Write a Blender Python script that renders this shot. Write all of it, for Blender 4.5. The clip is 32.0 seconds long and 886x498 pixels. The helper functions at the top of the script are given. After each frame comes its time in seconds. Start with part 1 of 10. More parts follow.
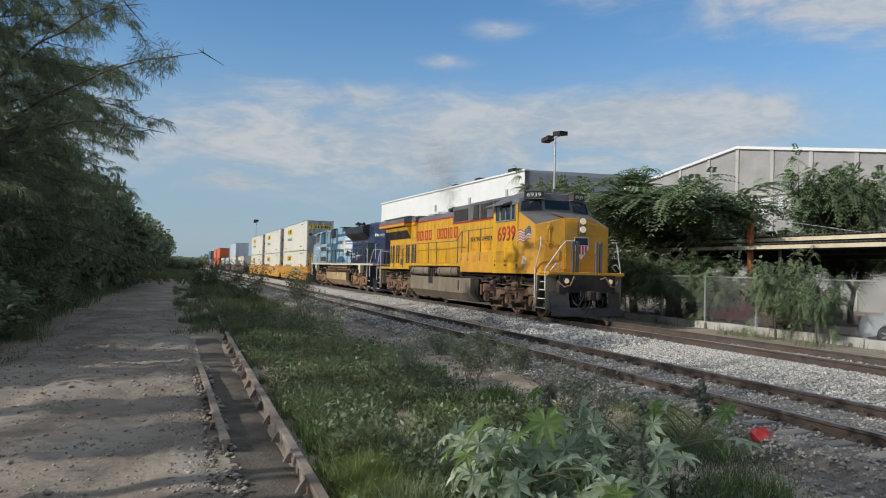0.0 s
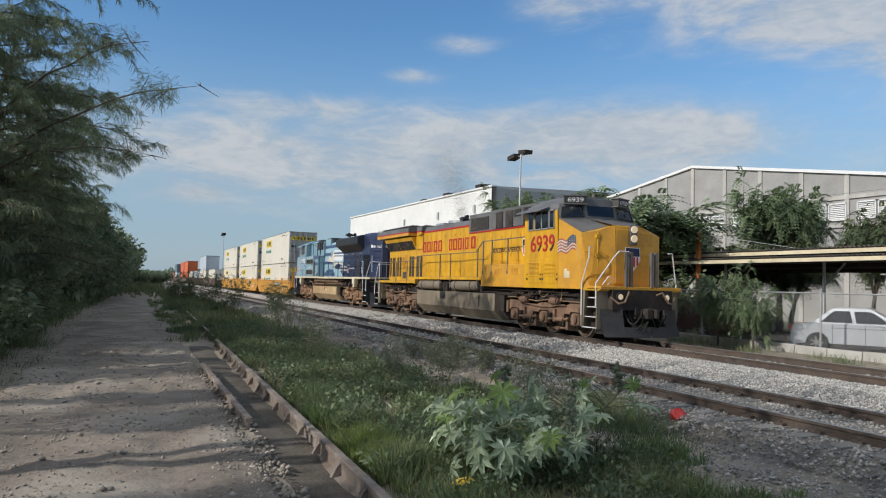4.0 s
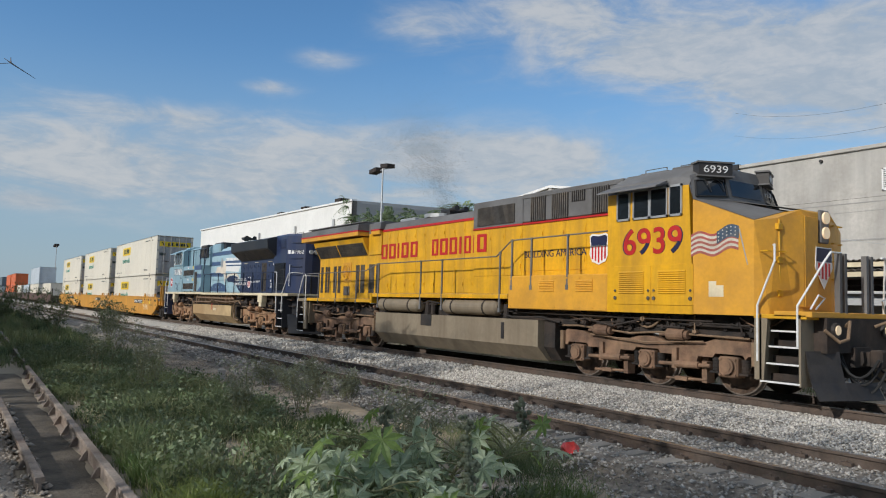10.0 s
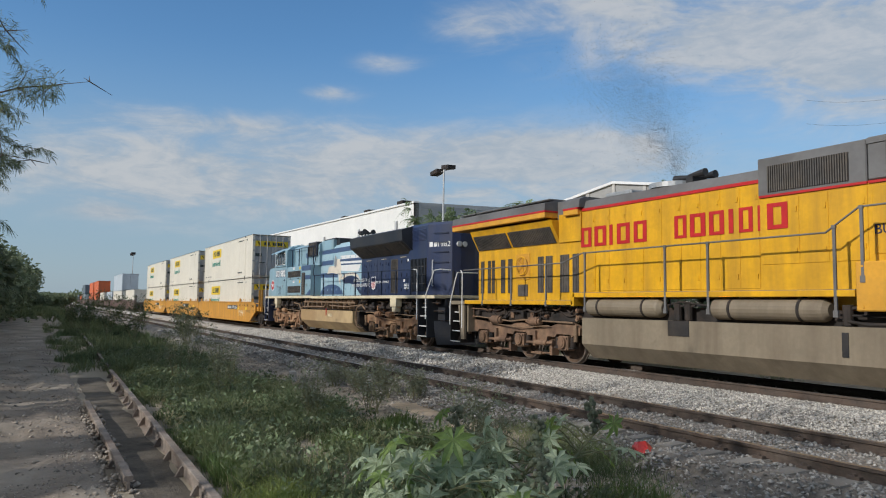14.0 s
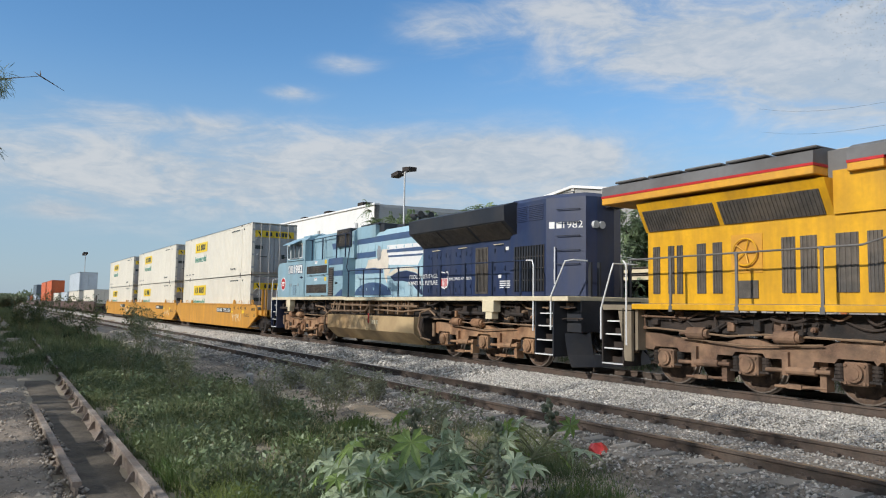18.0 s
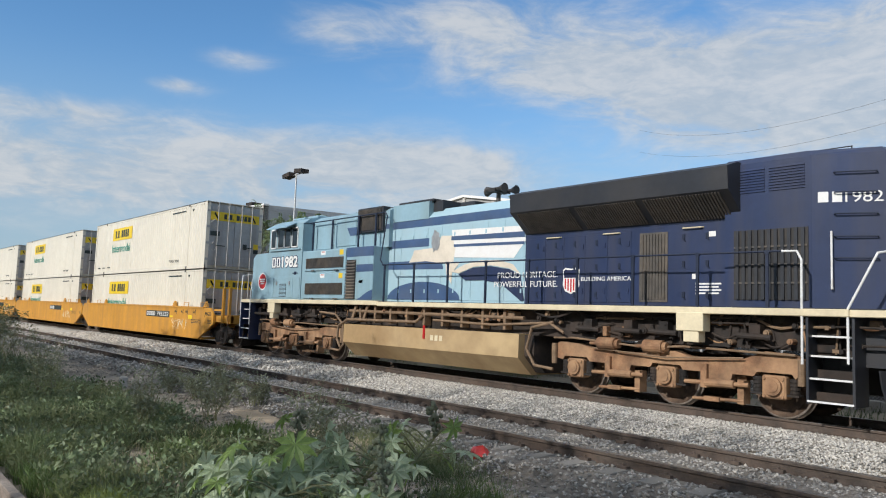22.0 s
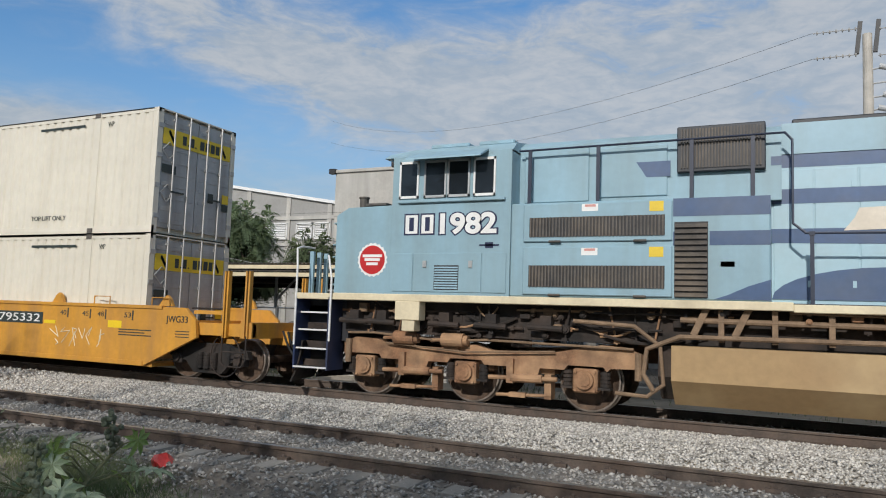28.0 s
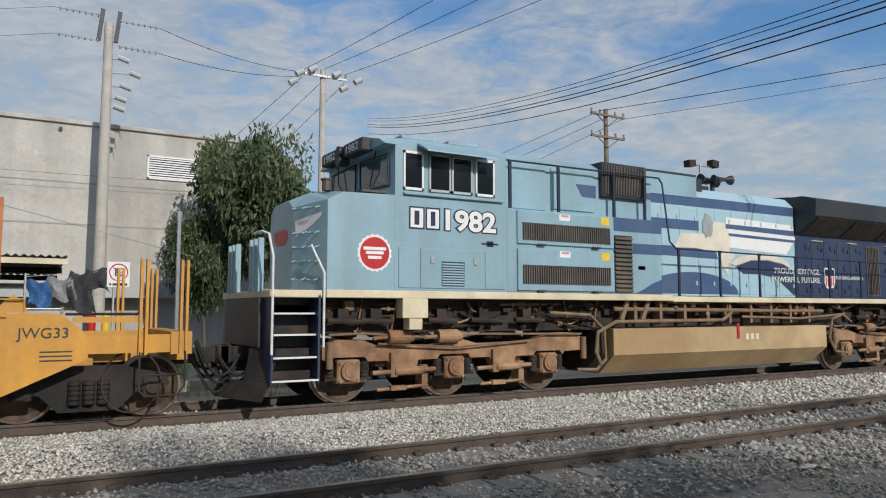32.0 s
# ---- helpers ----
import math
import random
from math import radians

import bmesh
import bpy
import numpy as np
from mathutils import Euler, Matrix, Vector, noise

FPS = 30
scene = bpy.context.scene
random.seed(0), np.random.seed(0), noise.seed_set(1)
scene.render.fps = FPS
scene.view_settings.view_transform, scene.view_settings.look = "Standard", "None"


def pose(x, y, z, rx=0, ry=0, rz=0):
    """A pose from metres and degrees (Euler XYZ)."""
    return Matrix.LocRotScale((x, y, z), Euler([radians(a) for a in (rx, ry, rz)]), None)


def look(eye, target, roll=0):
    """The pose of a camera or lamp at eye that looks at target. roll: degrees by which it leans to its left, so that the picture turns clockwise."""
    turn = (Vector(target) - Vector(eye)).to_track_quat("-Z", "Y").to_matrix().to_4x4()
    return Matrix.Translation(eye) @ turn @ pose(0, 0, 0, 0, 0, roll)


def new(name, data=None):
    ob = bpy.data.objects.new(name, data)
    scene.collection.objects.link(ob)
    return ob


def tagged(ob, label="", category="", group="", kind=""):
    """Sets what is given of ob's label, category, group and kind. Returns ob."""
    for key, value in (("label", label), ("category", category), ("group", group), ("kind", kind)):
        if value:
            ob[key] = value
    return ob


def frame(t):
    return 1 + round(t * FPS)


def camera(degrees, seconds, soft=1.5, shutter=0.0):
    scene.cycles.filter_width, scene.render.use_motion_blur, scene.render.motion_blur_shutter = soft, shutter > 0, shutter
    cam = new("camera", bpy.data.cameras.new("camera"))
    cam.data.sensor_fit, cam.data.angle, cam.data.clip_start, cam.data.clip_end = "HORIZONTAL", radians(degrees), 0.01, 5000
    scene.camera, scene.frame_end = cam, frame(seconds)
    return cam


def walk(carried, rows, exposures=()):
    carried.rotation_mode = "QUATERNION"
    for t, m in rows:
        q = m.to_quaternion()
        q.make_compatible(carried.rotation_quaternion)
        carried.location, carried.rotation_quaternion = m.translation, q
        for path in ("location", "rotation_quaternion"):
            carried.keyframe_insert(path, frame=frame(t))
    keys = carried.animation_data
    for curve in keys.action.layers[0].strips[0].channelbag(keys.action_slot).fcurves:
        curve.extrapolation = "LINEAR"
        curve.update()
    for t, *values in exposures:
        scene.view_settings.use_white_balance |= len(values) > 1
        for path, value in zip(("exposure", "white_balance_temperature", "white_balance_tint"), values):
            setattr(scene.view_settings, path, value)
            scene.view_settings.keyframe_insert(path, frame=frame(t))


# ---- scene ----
cam = camera(62.3, 32.0, soft=1.1)

# seconds, eye x y z, yaw, pitch, roll
PATH = [
    (0, 2.158, -13.409, 1.622, 69.89, 1.62, 1.51),
    (0.5, 2.365, -13.488, 1.618, 69.81, 1.69, 1.57),
    (1, 2.326, -13.477, 1.613, 69.62, 1.80, 1.57),
    (1.5, 2.424, -13.525, 1.605, 69.34, 1.99, 1.46),
    (2, 4.130, -14.221, 1.578, 68.99, 2.33, 1.26),
    (2.5, 4.168, -14.252, 1.576, 69.01, 2.43, 1.24),
    (4.5, 3.747, -14.218, 1.601, 66.29, 3.01, 1.55),
    (5, 3.575, -14.156, 1.593, 65.09, 3.31, 1.55),
    (5.5, 3.411, -14.105, 1.607, 64.09, 3.32, 1.71),
    (6, 3.219, -14.082, 1.596, 63.19, 3.27, 1.75),
    (6.5, 3.045, -14.005, 1.600, 62.20, 3.19, 1.62),
    (7, 2.863, -13.846, 1.599, 60.99, 3.28, 1.51),
    (7.5, 2.721, -13.737, 1.606, 59.80, 3.24, 1.48),
    (8, 2.566, -13.750, 1.592, 58.78, 3.40, 1.58),
    (8.5, 2.480, -13.745, 1.591, 58.05, 3.94, 1.56),
    (9, 2.438, -13.692, 1.591, 57.34, 4.26, 1.60),
    (9.5, 2.426, -13.684, 1.593, 56.77, 4.39, 1.66),
    (10, 2.422, -13.669, 1.599, 56.34, 4.34, 1.66),
    (10.5, 2.439, -13.693, 1.601, 56.10, 4.34, 1.62),
    (11, 2.435, -13.694, 1.590, 56.30, 4.25, 1.40),
    (11.5, 2.438, -13.691, 1.591, 56.63, 4.10, 1.25),
    (12, 2.439, -13.692, 1.586, 57.13, 4.00, 1.13),
    (12.5, 2.446, -13.702, 1.583, 58.11, 4.07, 0.94),
    (13, 2.452, -13.725, 1.597, 59.24, 4.12, 0.76),
    (13.5, 2.448, -13.730, 1.598, 60.32, 4.22, 0.75),
    (14, 2.452, -13.726, 1.605, 61.22, 4.25, 0.65),
    (14.5, 2.441, -13.725, 1.597, 61.71, 4.24, 0.64),
    (16.5, 2.452, -13.725, 1.598, 60.16, 4.62, 0.92),
    (17, 2.439, -13.715, 1.601, 59.56, 4.51, 0.86),
    (17.5, 2.433, -13.710, 1.606, 58.85, 4.43, 0.84),
    (18, 2.444, -13.708, 1.602, 58.13, 4.47, 0.86),
    (18.5, 2.458, -13.725, 1.603, 57.43, 4.50, 0.99),
    (19, 2.479, -13.731, 1.603, 56.69, 4.54, 1.12),
    (19.5, 2.489, -13.726, 1.592, 55.60, 4.61, 1.23),
    (20, 2.505, -13.729, 1.592, 54.07, 4.69, 1.48),
    (20.5, 2.512, -13.731, 1.588, 52.57, 4.90, 1.76),
    (21, 2.515, -13.724, 1.592, 51.25, 5.07, 1.90),
    (21.5, 2.521, -13.747, 1.580, 50.19, 5.20, 2.14),
    (22, 2.517, -13.765, 1.583, 49.58, 5.16, 2.07),
    (22.5, 2.502, -13.735, 1.594, 49.50, 5.03, 1.83),
    (23, 2.491, -13.718, 1.596, 49.41, 4.87, 1.66),
    (23.5, 2.473, -13.705, 1.599, 48.90, 4.70, 1.52),
    (24, 2.449, -13.681, 1.613, 47.74, 4.49, 1.43),
    (24.5, 2.384, -13.624, 1.614, 46.12, 4.61, 1.27),
    (26.5, 2.028, -13.422, 1.606, 38.13, 5.24, 2.07),
    (27, 1.992, -13.450, 1.607, 34.32, 5.43, 2.25),
    (27.5, 1.965, -13.422, 1.598, 29.99, 5.40, 2.21),
    (28, 1.917, -13.394, 1.586, 25.24, 5.09, 1.93),
    (28.5, 1.890, -13.323, 1.594, 20.23, 4.81, 1.36),
    (29, 1.860, -13.222, 1.613, 14.24, 4.65, 1.22),
    (29.5, 1.822, -13.087, 1.634, 7.36, 4.48, 1.17),
    (30, 1.755, -12.953, 1.641, -0.65, 4.81, 1.08),
    (30.5, 1.758, -12.883, 1.633, -8.71, 5.01, 0.88),
    (31, 1.852, -12.805, 1.605, -16.43, 5.11, 0.48),
    (31.5, 1.909, -12.770, 1.589, -23.71, 4.99, 0.14),
    (32, 1.944, -12.764, 1.593, -30.38, 4.79, 0.02),
]
RUN = [
    (0, 0.000),
    (0.5, 0.650),
    (1, 1.302),
    (1.5, 1.963),
    (2, 2.632),
    (2.5, 3.306),
    (4.5, 6.250),
    (5, 7.020),
    (5.5, 7.799),
    (6, 8.583),
    (6.5, 9.395),
    (7, 10.224),
    (7.5, 11.051),
    (8, 11.882),
    (8.5, 12.726),
    (9, 13.600),
    (9.5, 14.501),
    (10, 15.416),
    (10.5, 16.324),
    (11, 17.246),
    (11.5, 18.181),
    (12, 19.141),
    (12.5, 20.102),
    (13, 21.058),
    (13.5, 22.018),
    (14, 22.991),
    (14.5, 23.977),
    (16.5, 28.634),
    (17, 29.781),
    (17.5, 30.929),
    (18, 32.078),
    (18.5, 33.229),
    (19, 34.392),
    (19.5, 35.565),
    (20, 36.757),
    (20.5, 37.994),
    (21, 39.277),
    (21.5, 40.592),
    (22, 41.934),
    (22.5, 43.271),
    (23, 44.594),
    (23.5, 45.911),
    (24, 47.234),
    (24.5, 48.583),
    (26.5, 54.183),
    (27, 55.649),
    (27.5, 57.119),
    (28, 58.602),
    (28.5, 60.068),
    (29, 61.545),
    (29.5, 63.029),
    (30, 64.546),
    (30.5, 66.088),
    (31, 67.675),
    (31.5, 69.286),
    (32, 70.916),
]


def eye_pose(x, y, z, yaw, pitch, roll):
    a, b = radians(yaw), radians(pitch)
    ahead = Vector((-math.sin(a) * math.cos(b), math.cos(a) * math.cos(b), math.sin(b)))
    return look((x, y, z), Vector((x, y, z)) + ahead, roll)


# the camera sets its own exposure as the view turns
EXPOSURES = [(0, -0.15), (2.5, -0.15), (6, -0.02), (10, -0.20), (13.5, -0.22), (17, 0.04), (24.5, 0.02), (28, -0.22), (32, -0.26)]
walk(cam, [(r[0], eye_pose(*r[1:])) for r in PATH], EXPOSURES)


def run(t):
    """How far the train has rolled along the track at t seconds (monotone cubic through RUN)."""
    ts = [r[0] for r in RUN]
    ss = [r[1] for r in RUN]
    n = len(ts)
    k = max(0, min(n - 2, sum(1 for a in ts if a <= t) - 1))

    def slope(i):
        a, b = max(0, i - 1), min(n - 1, i + 1)
        return (ss[b] - ss[a]) / (ts[b] - ts[a])
    h = ts[k + 1] - ts[k]
    u = (t - ts[k]) / h
    return ((2 * u ** 3 - 3 * u ** 2 + 1) * ss[k] + (u ** 3 - 2 * u ** 2 + u) * h * slope(k)
            + (-2 * u ** 3 + 3 * u ** 2) * ss[k + 1] + (u ** 3 - u ** 2) * h * slope(k + 1))


# ---- sky and sun ----
SUN_TO = Vector((-0.07, 0.96, -0.56)).normalized()   # the way the sunlight goes
world = bpy.data.worlds.new("world")
scene.world = world
world.use_nodes = True
wn, wl = world.node_tree.nodes, world.node_tree.links
wn.clear()
w_out = wn.new("ShaderNodeOutputWorld")
w_bg = wn.new("ShaderNodeBackground")
w_bg.inputs["Strength"].default_value = 0.17
sky = wn.new("ShaderNodeTexSky")
sky.sky_type, sky.sun_disc = "NISHITA", False
sky.sun_elevation = math.asin(-SUN_TO.z)
sky.sun_rotation = math.atan2(-SUN_TO.x, -SUN_TO.y)
sky.air_density, sky.dust_density, sky.ozone_density = 1.0, 0.6, 2.2
w_tc = wn.new("ShaderNodeTexCoord")
w_sep = wn.new("ShaderNodeSeparateXYZ")
wl.new(w_tc.outputs["Generated"], w_sep.inputs[0])


def w_math(op, a, b=None, clamp=False):
    n = wn.new("ShaderNodeMath")
    n.operation, n.use_clamp = op, clamp
    for i, v in enumerate((a, b)):
        if v is None:
            continue
        if isinstance(v, (int, float)):
            n.inputs[i].default_value = v
        else:
            wl.new(v, n.inputs[i])
    return n.outputs[0]


def w_noise(vec, scale, detail, rough, distort=0.0):
    n = wn.new("ShaderNodeTexNoise")
    n.inputs["Scale"].default_value, n.inputs["Detail"].default_value = scale, detail
    n.inputs["Roughness"].default_value, n.inputs["Distortion"].default_value = rough, distort
    wl.new(vec, n.inputs["Vector"])
    return n.outputs["Fac"]


def w_range(v, lo, hi):
    n = wn.new("ShaderNodeMapRange")
    n.interpolation_type = "SMOOTHSTEP"
    n.inputs["From Min"].default_value, n.inputs["From Max"].default_value = lo, hi
    wl.new(v, n.inputs["Value"])
    return n.outputs["Result"]


# clouds: soft banks at their places round the horizon, torn by noise
w_az = w_math("MULTIPLY", w_math("ARCTAN2", w_sep.outputs["X"], w_sep.outputs["Y"]), 180 / math.pi)
w_el = w_math("MULTIPLY", w_math("ARCSINE", w_sep.outputs["Z"]), 180 / math.pi)
w_comb = wn.new("ShaderNodeCombineXYZ")
wl.new(w_math("DIVIDE", w_az, 9.0), w_comb.inputs["X"])
wl.new(w_math("DIVIDE", w_el, 3.2), w_comb.inputs["Y"])
fine = w_noise(w_comb.outputs[0], 1.15, 13.0, 0.60, 0.9)
mottle = w_noise(w_comb.outputs[0], 5.5, 8.0, 0.62, 0.5)
broad = w_noise(w_comb.outputs[0], 0.4, 3.0, 0.5, 0.3)
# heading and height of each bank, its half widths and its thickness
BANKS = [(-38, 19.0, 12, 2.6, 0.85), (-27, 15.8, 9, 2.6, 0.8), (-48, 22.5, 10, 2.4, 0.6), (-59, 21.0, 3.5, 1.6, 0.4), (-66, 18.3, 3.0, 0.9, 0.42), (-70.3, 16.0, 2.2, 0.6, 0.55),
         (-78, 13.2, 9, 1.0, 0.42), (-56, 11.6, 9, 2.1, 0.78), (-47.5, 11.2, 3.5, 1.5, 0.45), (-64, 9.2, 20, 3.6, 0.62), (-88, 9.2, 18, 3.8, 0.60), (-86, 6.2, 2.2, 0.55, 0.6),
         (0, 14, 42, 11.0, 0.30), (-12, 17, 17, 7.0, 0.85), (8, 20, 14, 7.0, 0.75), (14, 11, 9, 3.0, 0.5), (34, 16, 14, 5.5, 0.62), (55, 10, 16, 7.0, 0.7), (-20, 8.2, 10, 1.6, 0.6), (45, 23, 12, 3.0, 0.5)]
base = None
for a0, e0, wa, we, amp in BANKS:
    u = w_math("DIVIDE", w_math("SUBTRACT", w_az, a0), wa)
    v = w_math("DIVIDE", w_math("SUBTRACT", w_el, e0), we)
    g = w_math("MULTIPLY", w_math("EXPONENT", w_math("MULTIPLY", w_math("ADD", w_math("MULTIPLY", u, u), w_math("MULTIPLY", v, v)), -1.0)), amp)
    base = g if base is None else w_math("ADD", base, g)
# white veil added overhead, above the view, to give neutral fill light
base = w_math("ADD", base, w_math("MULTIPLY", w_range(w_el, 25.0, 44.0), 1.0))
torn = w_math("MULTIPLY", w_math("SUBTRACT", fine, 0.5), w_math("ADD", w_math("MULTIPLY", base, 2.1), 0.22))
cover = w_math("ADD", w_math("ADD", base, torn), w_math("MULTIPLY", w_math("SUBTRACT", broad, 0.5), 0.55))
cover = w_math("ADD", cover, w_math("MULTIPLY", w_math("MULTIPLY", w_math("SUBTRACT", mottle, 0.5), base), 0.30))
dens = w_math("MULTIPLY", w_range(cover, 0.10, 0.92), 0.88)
veil = w_math("MULTIPLY", w_range(w_el, 20.0, 3.0), 0.80)
w_hs = wn.new("ShaderNodeHueSaturation")
w_hs.inputs["Saturation"].default_value, w_hs.inputs["Value"].default_value = 1.24, 0.94
wl.new(sky.outputs["Color"], w_hs.inputs["Color"])
w_haze = wn.new("ShaderNodeMix")
w_haze.data_type = "RGBA"
w_haze.inputs["B"].default_value = (1.75, 2.5, 3.3, 1)
wl.new(veil, w_haze.inputs["Factor"])
wl.new(w_hs.outputs["Color"], w_haze.inputs["A"])
w_mix = wn.new("ShaderNodeMix")
w_mix.data_type = "RGBA"
w_lit = wn.new("ShaderNodeMix")   # the banks are white where thick and torn, greyer in their bellies
w_lit.data_type = "RGBA"
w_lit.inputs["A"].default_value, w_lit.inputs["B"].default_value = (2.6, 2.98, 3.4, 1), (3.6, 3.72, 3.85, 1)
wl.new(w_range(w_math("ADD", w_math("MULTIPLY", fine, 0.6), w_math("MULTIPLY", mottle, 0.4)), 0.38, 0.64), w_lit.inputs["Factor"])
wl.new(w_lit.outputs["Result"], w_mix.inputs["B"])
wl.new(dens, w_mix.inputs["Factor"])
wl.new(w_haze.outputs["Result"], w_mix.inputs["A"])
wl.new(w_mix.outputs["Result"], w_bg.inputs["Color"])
wl.new(w_bg.outputs[0], w_out.inputs["Surface"])

sun = new("sun", bpy.data.lights.new("sun", "SUN"))
sun.data.energy, sun.data.angle, sun.data.color = 3.75, radians(0.5), (1.0, 0.97, 0.92)
sun.matrix_world = look((0, -40, 40), Vector((0, -40, 40)) + SUN_TO)

# ---- materials ----


def mat(name, color, rough=0.6, metal=0.0, vary=0.12, scale=3.0, bump=0.0, bump_scale=60.0, dirt=None, dirt_amt=0.0,
        dirt_scale=1.2, alt=None, streak=False, rand=0.0, spec=None):
    """A painted or natural surface: broad and fine variation of its colour, dirt in patches or streaks, and fine relief."""
    m = bpy.data.materials.new(name)
    m.use_nodes = True
    n, l = m.node_tree.nodes, m.node_tree.links
    b = n["Principled BSDF"]
    b.inputs["Roughness"].default_value, b.inputs["Metallic"].default_value = rough, metal
    if spec is not None:
        b.inputs["Specular IOR Level"].default_value = spec
    tc = n.new("ShaderNodeTexCoord")

    def noise_of(s, detail=4.0, stretch=None):
        t = n.new("ShaderNodeTexNoise")
        t.inputs["Scale"].default_value, t.inputs["Detail"].default_value = s, detail
        t.inputs["Roughness"].default_value = 0.6
        if stretch:
            mp = n.new("ShaderNodeMapping")
            mp.inputs["Scale"].default_value = stretch
            l.new(tc.outputs["Object"], mp.inputs["Vector"])
            l.new(mp.outputs[0], t.inputs["Vector"])
        else:
            l.new(tc.outputs["Object"], t.inputs["Vector"])
        return t.outputs["Fac"]

    def mix(fac, a, bb, mode="MIX"):
        x = n.new("ShaderNodeMix")
        x.data_type, x.blend_type = "RGBA", mode
        for k, v in (("Factor", fac), ("A", a), ("B", bb)):
            if isinstance(v, (int, float)):
                x.inputs[k].default_value = v
            elif isinstance(v, tuple):
                x.inputs[k].default_value = (*v, 1)
            else:
                l.new(v, x.inputs[k])
        return x.outputs["Result"]

    def ramp(v, lo, hi):
        r = n.new("ShaderNodeMapRange")
        r.inputs["From Min"].default_value, r.inputs["From Max"].default_value = lo, hi
        l.new(v, r.inputs["Value"])
        return r.outputs["Result"]
    dark = tuple(c * (1 - vary * 1.6) for c in color)
    light = tuple(min(1, c * (1 + vary)) for c in color)
    col = mix(ramp(noise_of(scale), 0.3, 0.7), dark, light)
    col = mix(ramp(noise_of(scale * 9, 3.0), 0.35, 0.65), col, mix(1.0, col, (1 - vary, 1 - vary, 1 - vary), "MULTIPLY"))
    if alt:
        col = mix(ramp(noise_of(scale * 0.35, 5.0), 0.42, 0.6), col, alt)
    if dirt:
        st = (1.0, 1.0, 0.10) if streak else None
        col = mix(mix(1.0, ramp(noise_of(dirt_scale * (3 if streak else 1), 7.0, st), 0.42, 0.72), (dirt_amt,) * 3, "MULTIPLY"), col, dirt)
    if rand:
        oi = n.new("ShaderNodeObjectInfo")
        col = mix(1.0, col, mix(oi.outputs["Random"], (1 - rand,) * 3, (1 + rand * 0.4,) * 3), "MULTIPLY")
    l.new(col, b.inputs["Base Color"])
    if bump:
        bp = n.new("ShaderNodeBump")
        bp.inputs["Strength"].default_value, bp.inputs["Distance"].default_value = bump, 0.02
        l.new(noise_of(bump_scale, 5.0), bp.inputs["Height"])
        l.new(bp.outputs[0], b.inputs["Normal"])
    return m


def leafy_mat(name, *args, **kw):
    """A leaf: the light that falls on it partly shines through."""
    m = mat(name, *args, **kw)
    n, l = m.node_tree.nodes, m.node_tree.links
    b = n["Principled BSDF"]
    t = n.new("ShaderNodeBsdfTranslucent")
    l.new(b.inputs["Base Color"].links[0].from_socket, t.inputs["Color"])
    x = n.new("ShaderNodeMixShader")
    x.inputs[0].default_value = 0.32
    l.new(b.outputs[0], x.inputs[1])
    l.new(t.outputs[0], x.inputs[2])
    l.new(x.outputs[0], n["Material Output"].inputs["Surface"])
    return m


def glow(name, color, strength):
    m = bpy.data.materials.new(name)
    m.use_nodes = True
    b = m.node_tree.nodes["Principled BSDF"]
    b.inputs["Emission Color"].default_value, b.inputs["Emission Strength"].default_value = (*color, 1), strength
    b.inputs["Base Color"].default_value = (*color, 1)
    return m


DUST = (0.30, 0.22, 0.14)
M_EARTH = mat("earth", (0.33, 0.28, 0.215), 0.95, 0, 0.25, 0.6, 0.6, 30, (0.16, 0.135, 0.10), 0.5, 0.5, alt=(0.33, 0.28, 0.21))
M_ROAD = mat("dirt_road", (0.29, 0.235, 0.185), 0.95, 0, 0.30, 1.6, 1.0, 14, (0.15, 0.12, 0.09), 0.8, 0.8, alt=(0.36, 0.31, 0.25))
M_BALLAST = mat("ballast_bed", (0.50, 0.47, 0.42), 0.95, 0, 0.25, 14, 0.9, 45, (0.24, 0.21, 0.17), 0.4, 0.6)
M_BALLAST_OLD = mat("old_ballast_bed", (0.31, 0.275, 0.235), 0.95, 0, 0.28, 12, 0.9, 40, (0.11, 0.085, 0.06), 0.7, 0.7)
M_RAIL = mat("rail_steel", (0.125, 0.096, 0.077), 0.75, 0.2, 0.25, 4, 0.25, 50, (0.10, 0.06, 0.04), 0.6, 2)
M_RAILTOP = mat("rail_running_face", (0.42, 0.38, 0.35), 0.35, 0.85, 0.12, 5, 0.05, 60)
M_RAIL_OLD = mat("old_rail_steel", (0.30, 0.25, 0.21), 0.8, 0.1, 0.25, 4, 0.4, 40, (0.16, 0.10, 0.065), 0.7, 1.5)
M_TIE = mat("sleeper_wood", (0.20, 0.175, 0.155), 0.9, 0, 0.25, 5, 0.5, 30, (0.10, 0.08, 0.065), 0.6, 2, rand=0.25)
M_GRASS = leafy_mat("grass", (0.14, 0.20, 0.085), 0.65, 0, 0.45, 1.2, alt=(0.215, 0.245, 0.115))
M_GRASS_DRY = leafy_mat("dry_grass", (0.46, 0.41, 0.24), 0.8, 0, 0.3, 2.0)
M_LEAF = leafy_mat("tree_leaf", (0.19, 0.255, 0.13), 0.5, 0, 0.35, 1.1, alt=(0.25, 0.315, 0.16))
M_LEAF_DARK = leafy_mat("dark_leaf", (0.205, 0.255, 0.14), 0.55, 0, 0.3, 1.0)
M_CASTOR = leafy_mat("castor_leaf", (0.38, 0.47, 0.28), 0.34, 0, 0.26, 4, alt=(0.47, 0.54, 0.37))
M_BARK = mat("bark", (0.13, 0.10, 0.075), 0.9, 0, 0.25, 5, 0.6, 25)
M_STEM = mat("green_stem", (0.22, 0.22, 0.11), 0.7, 0, 0.2, 5)
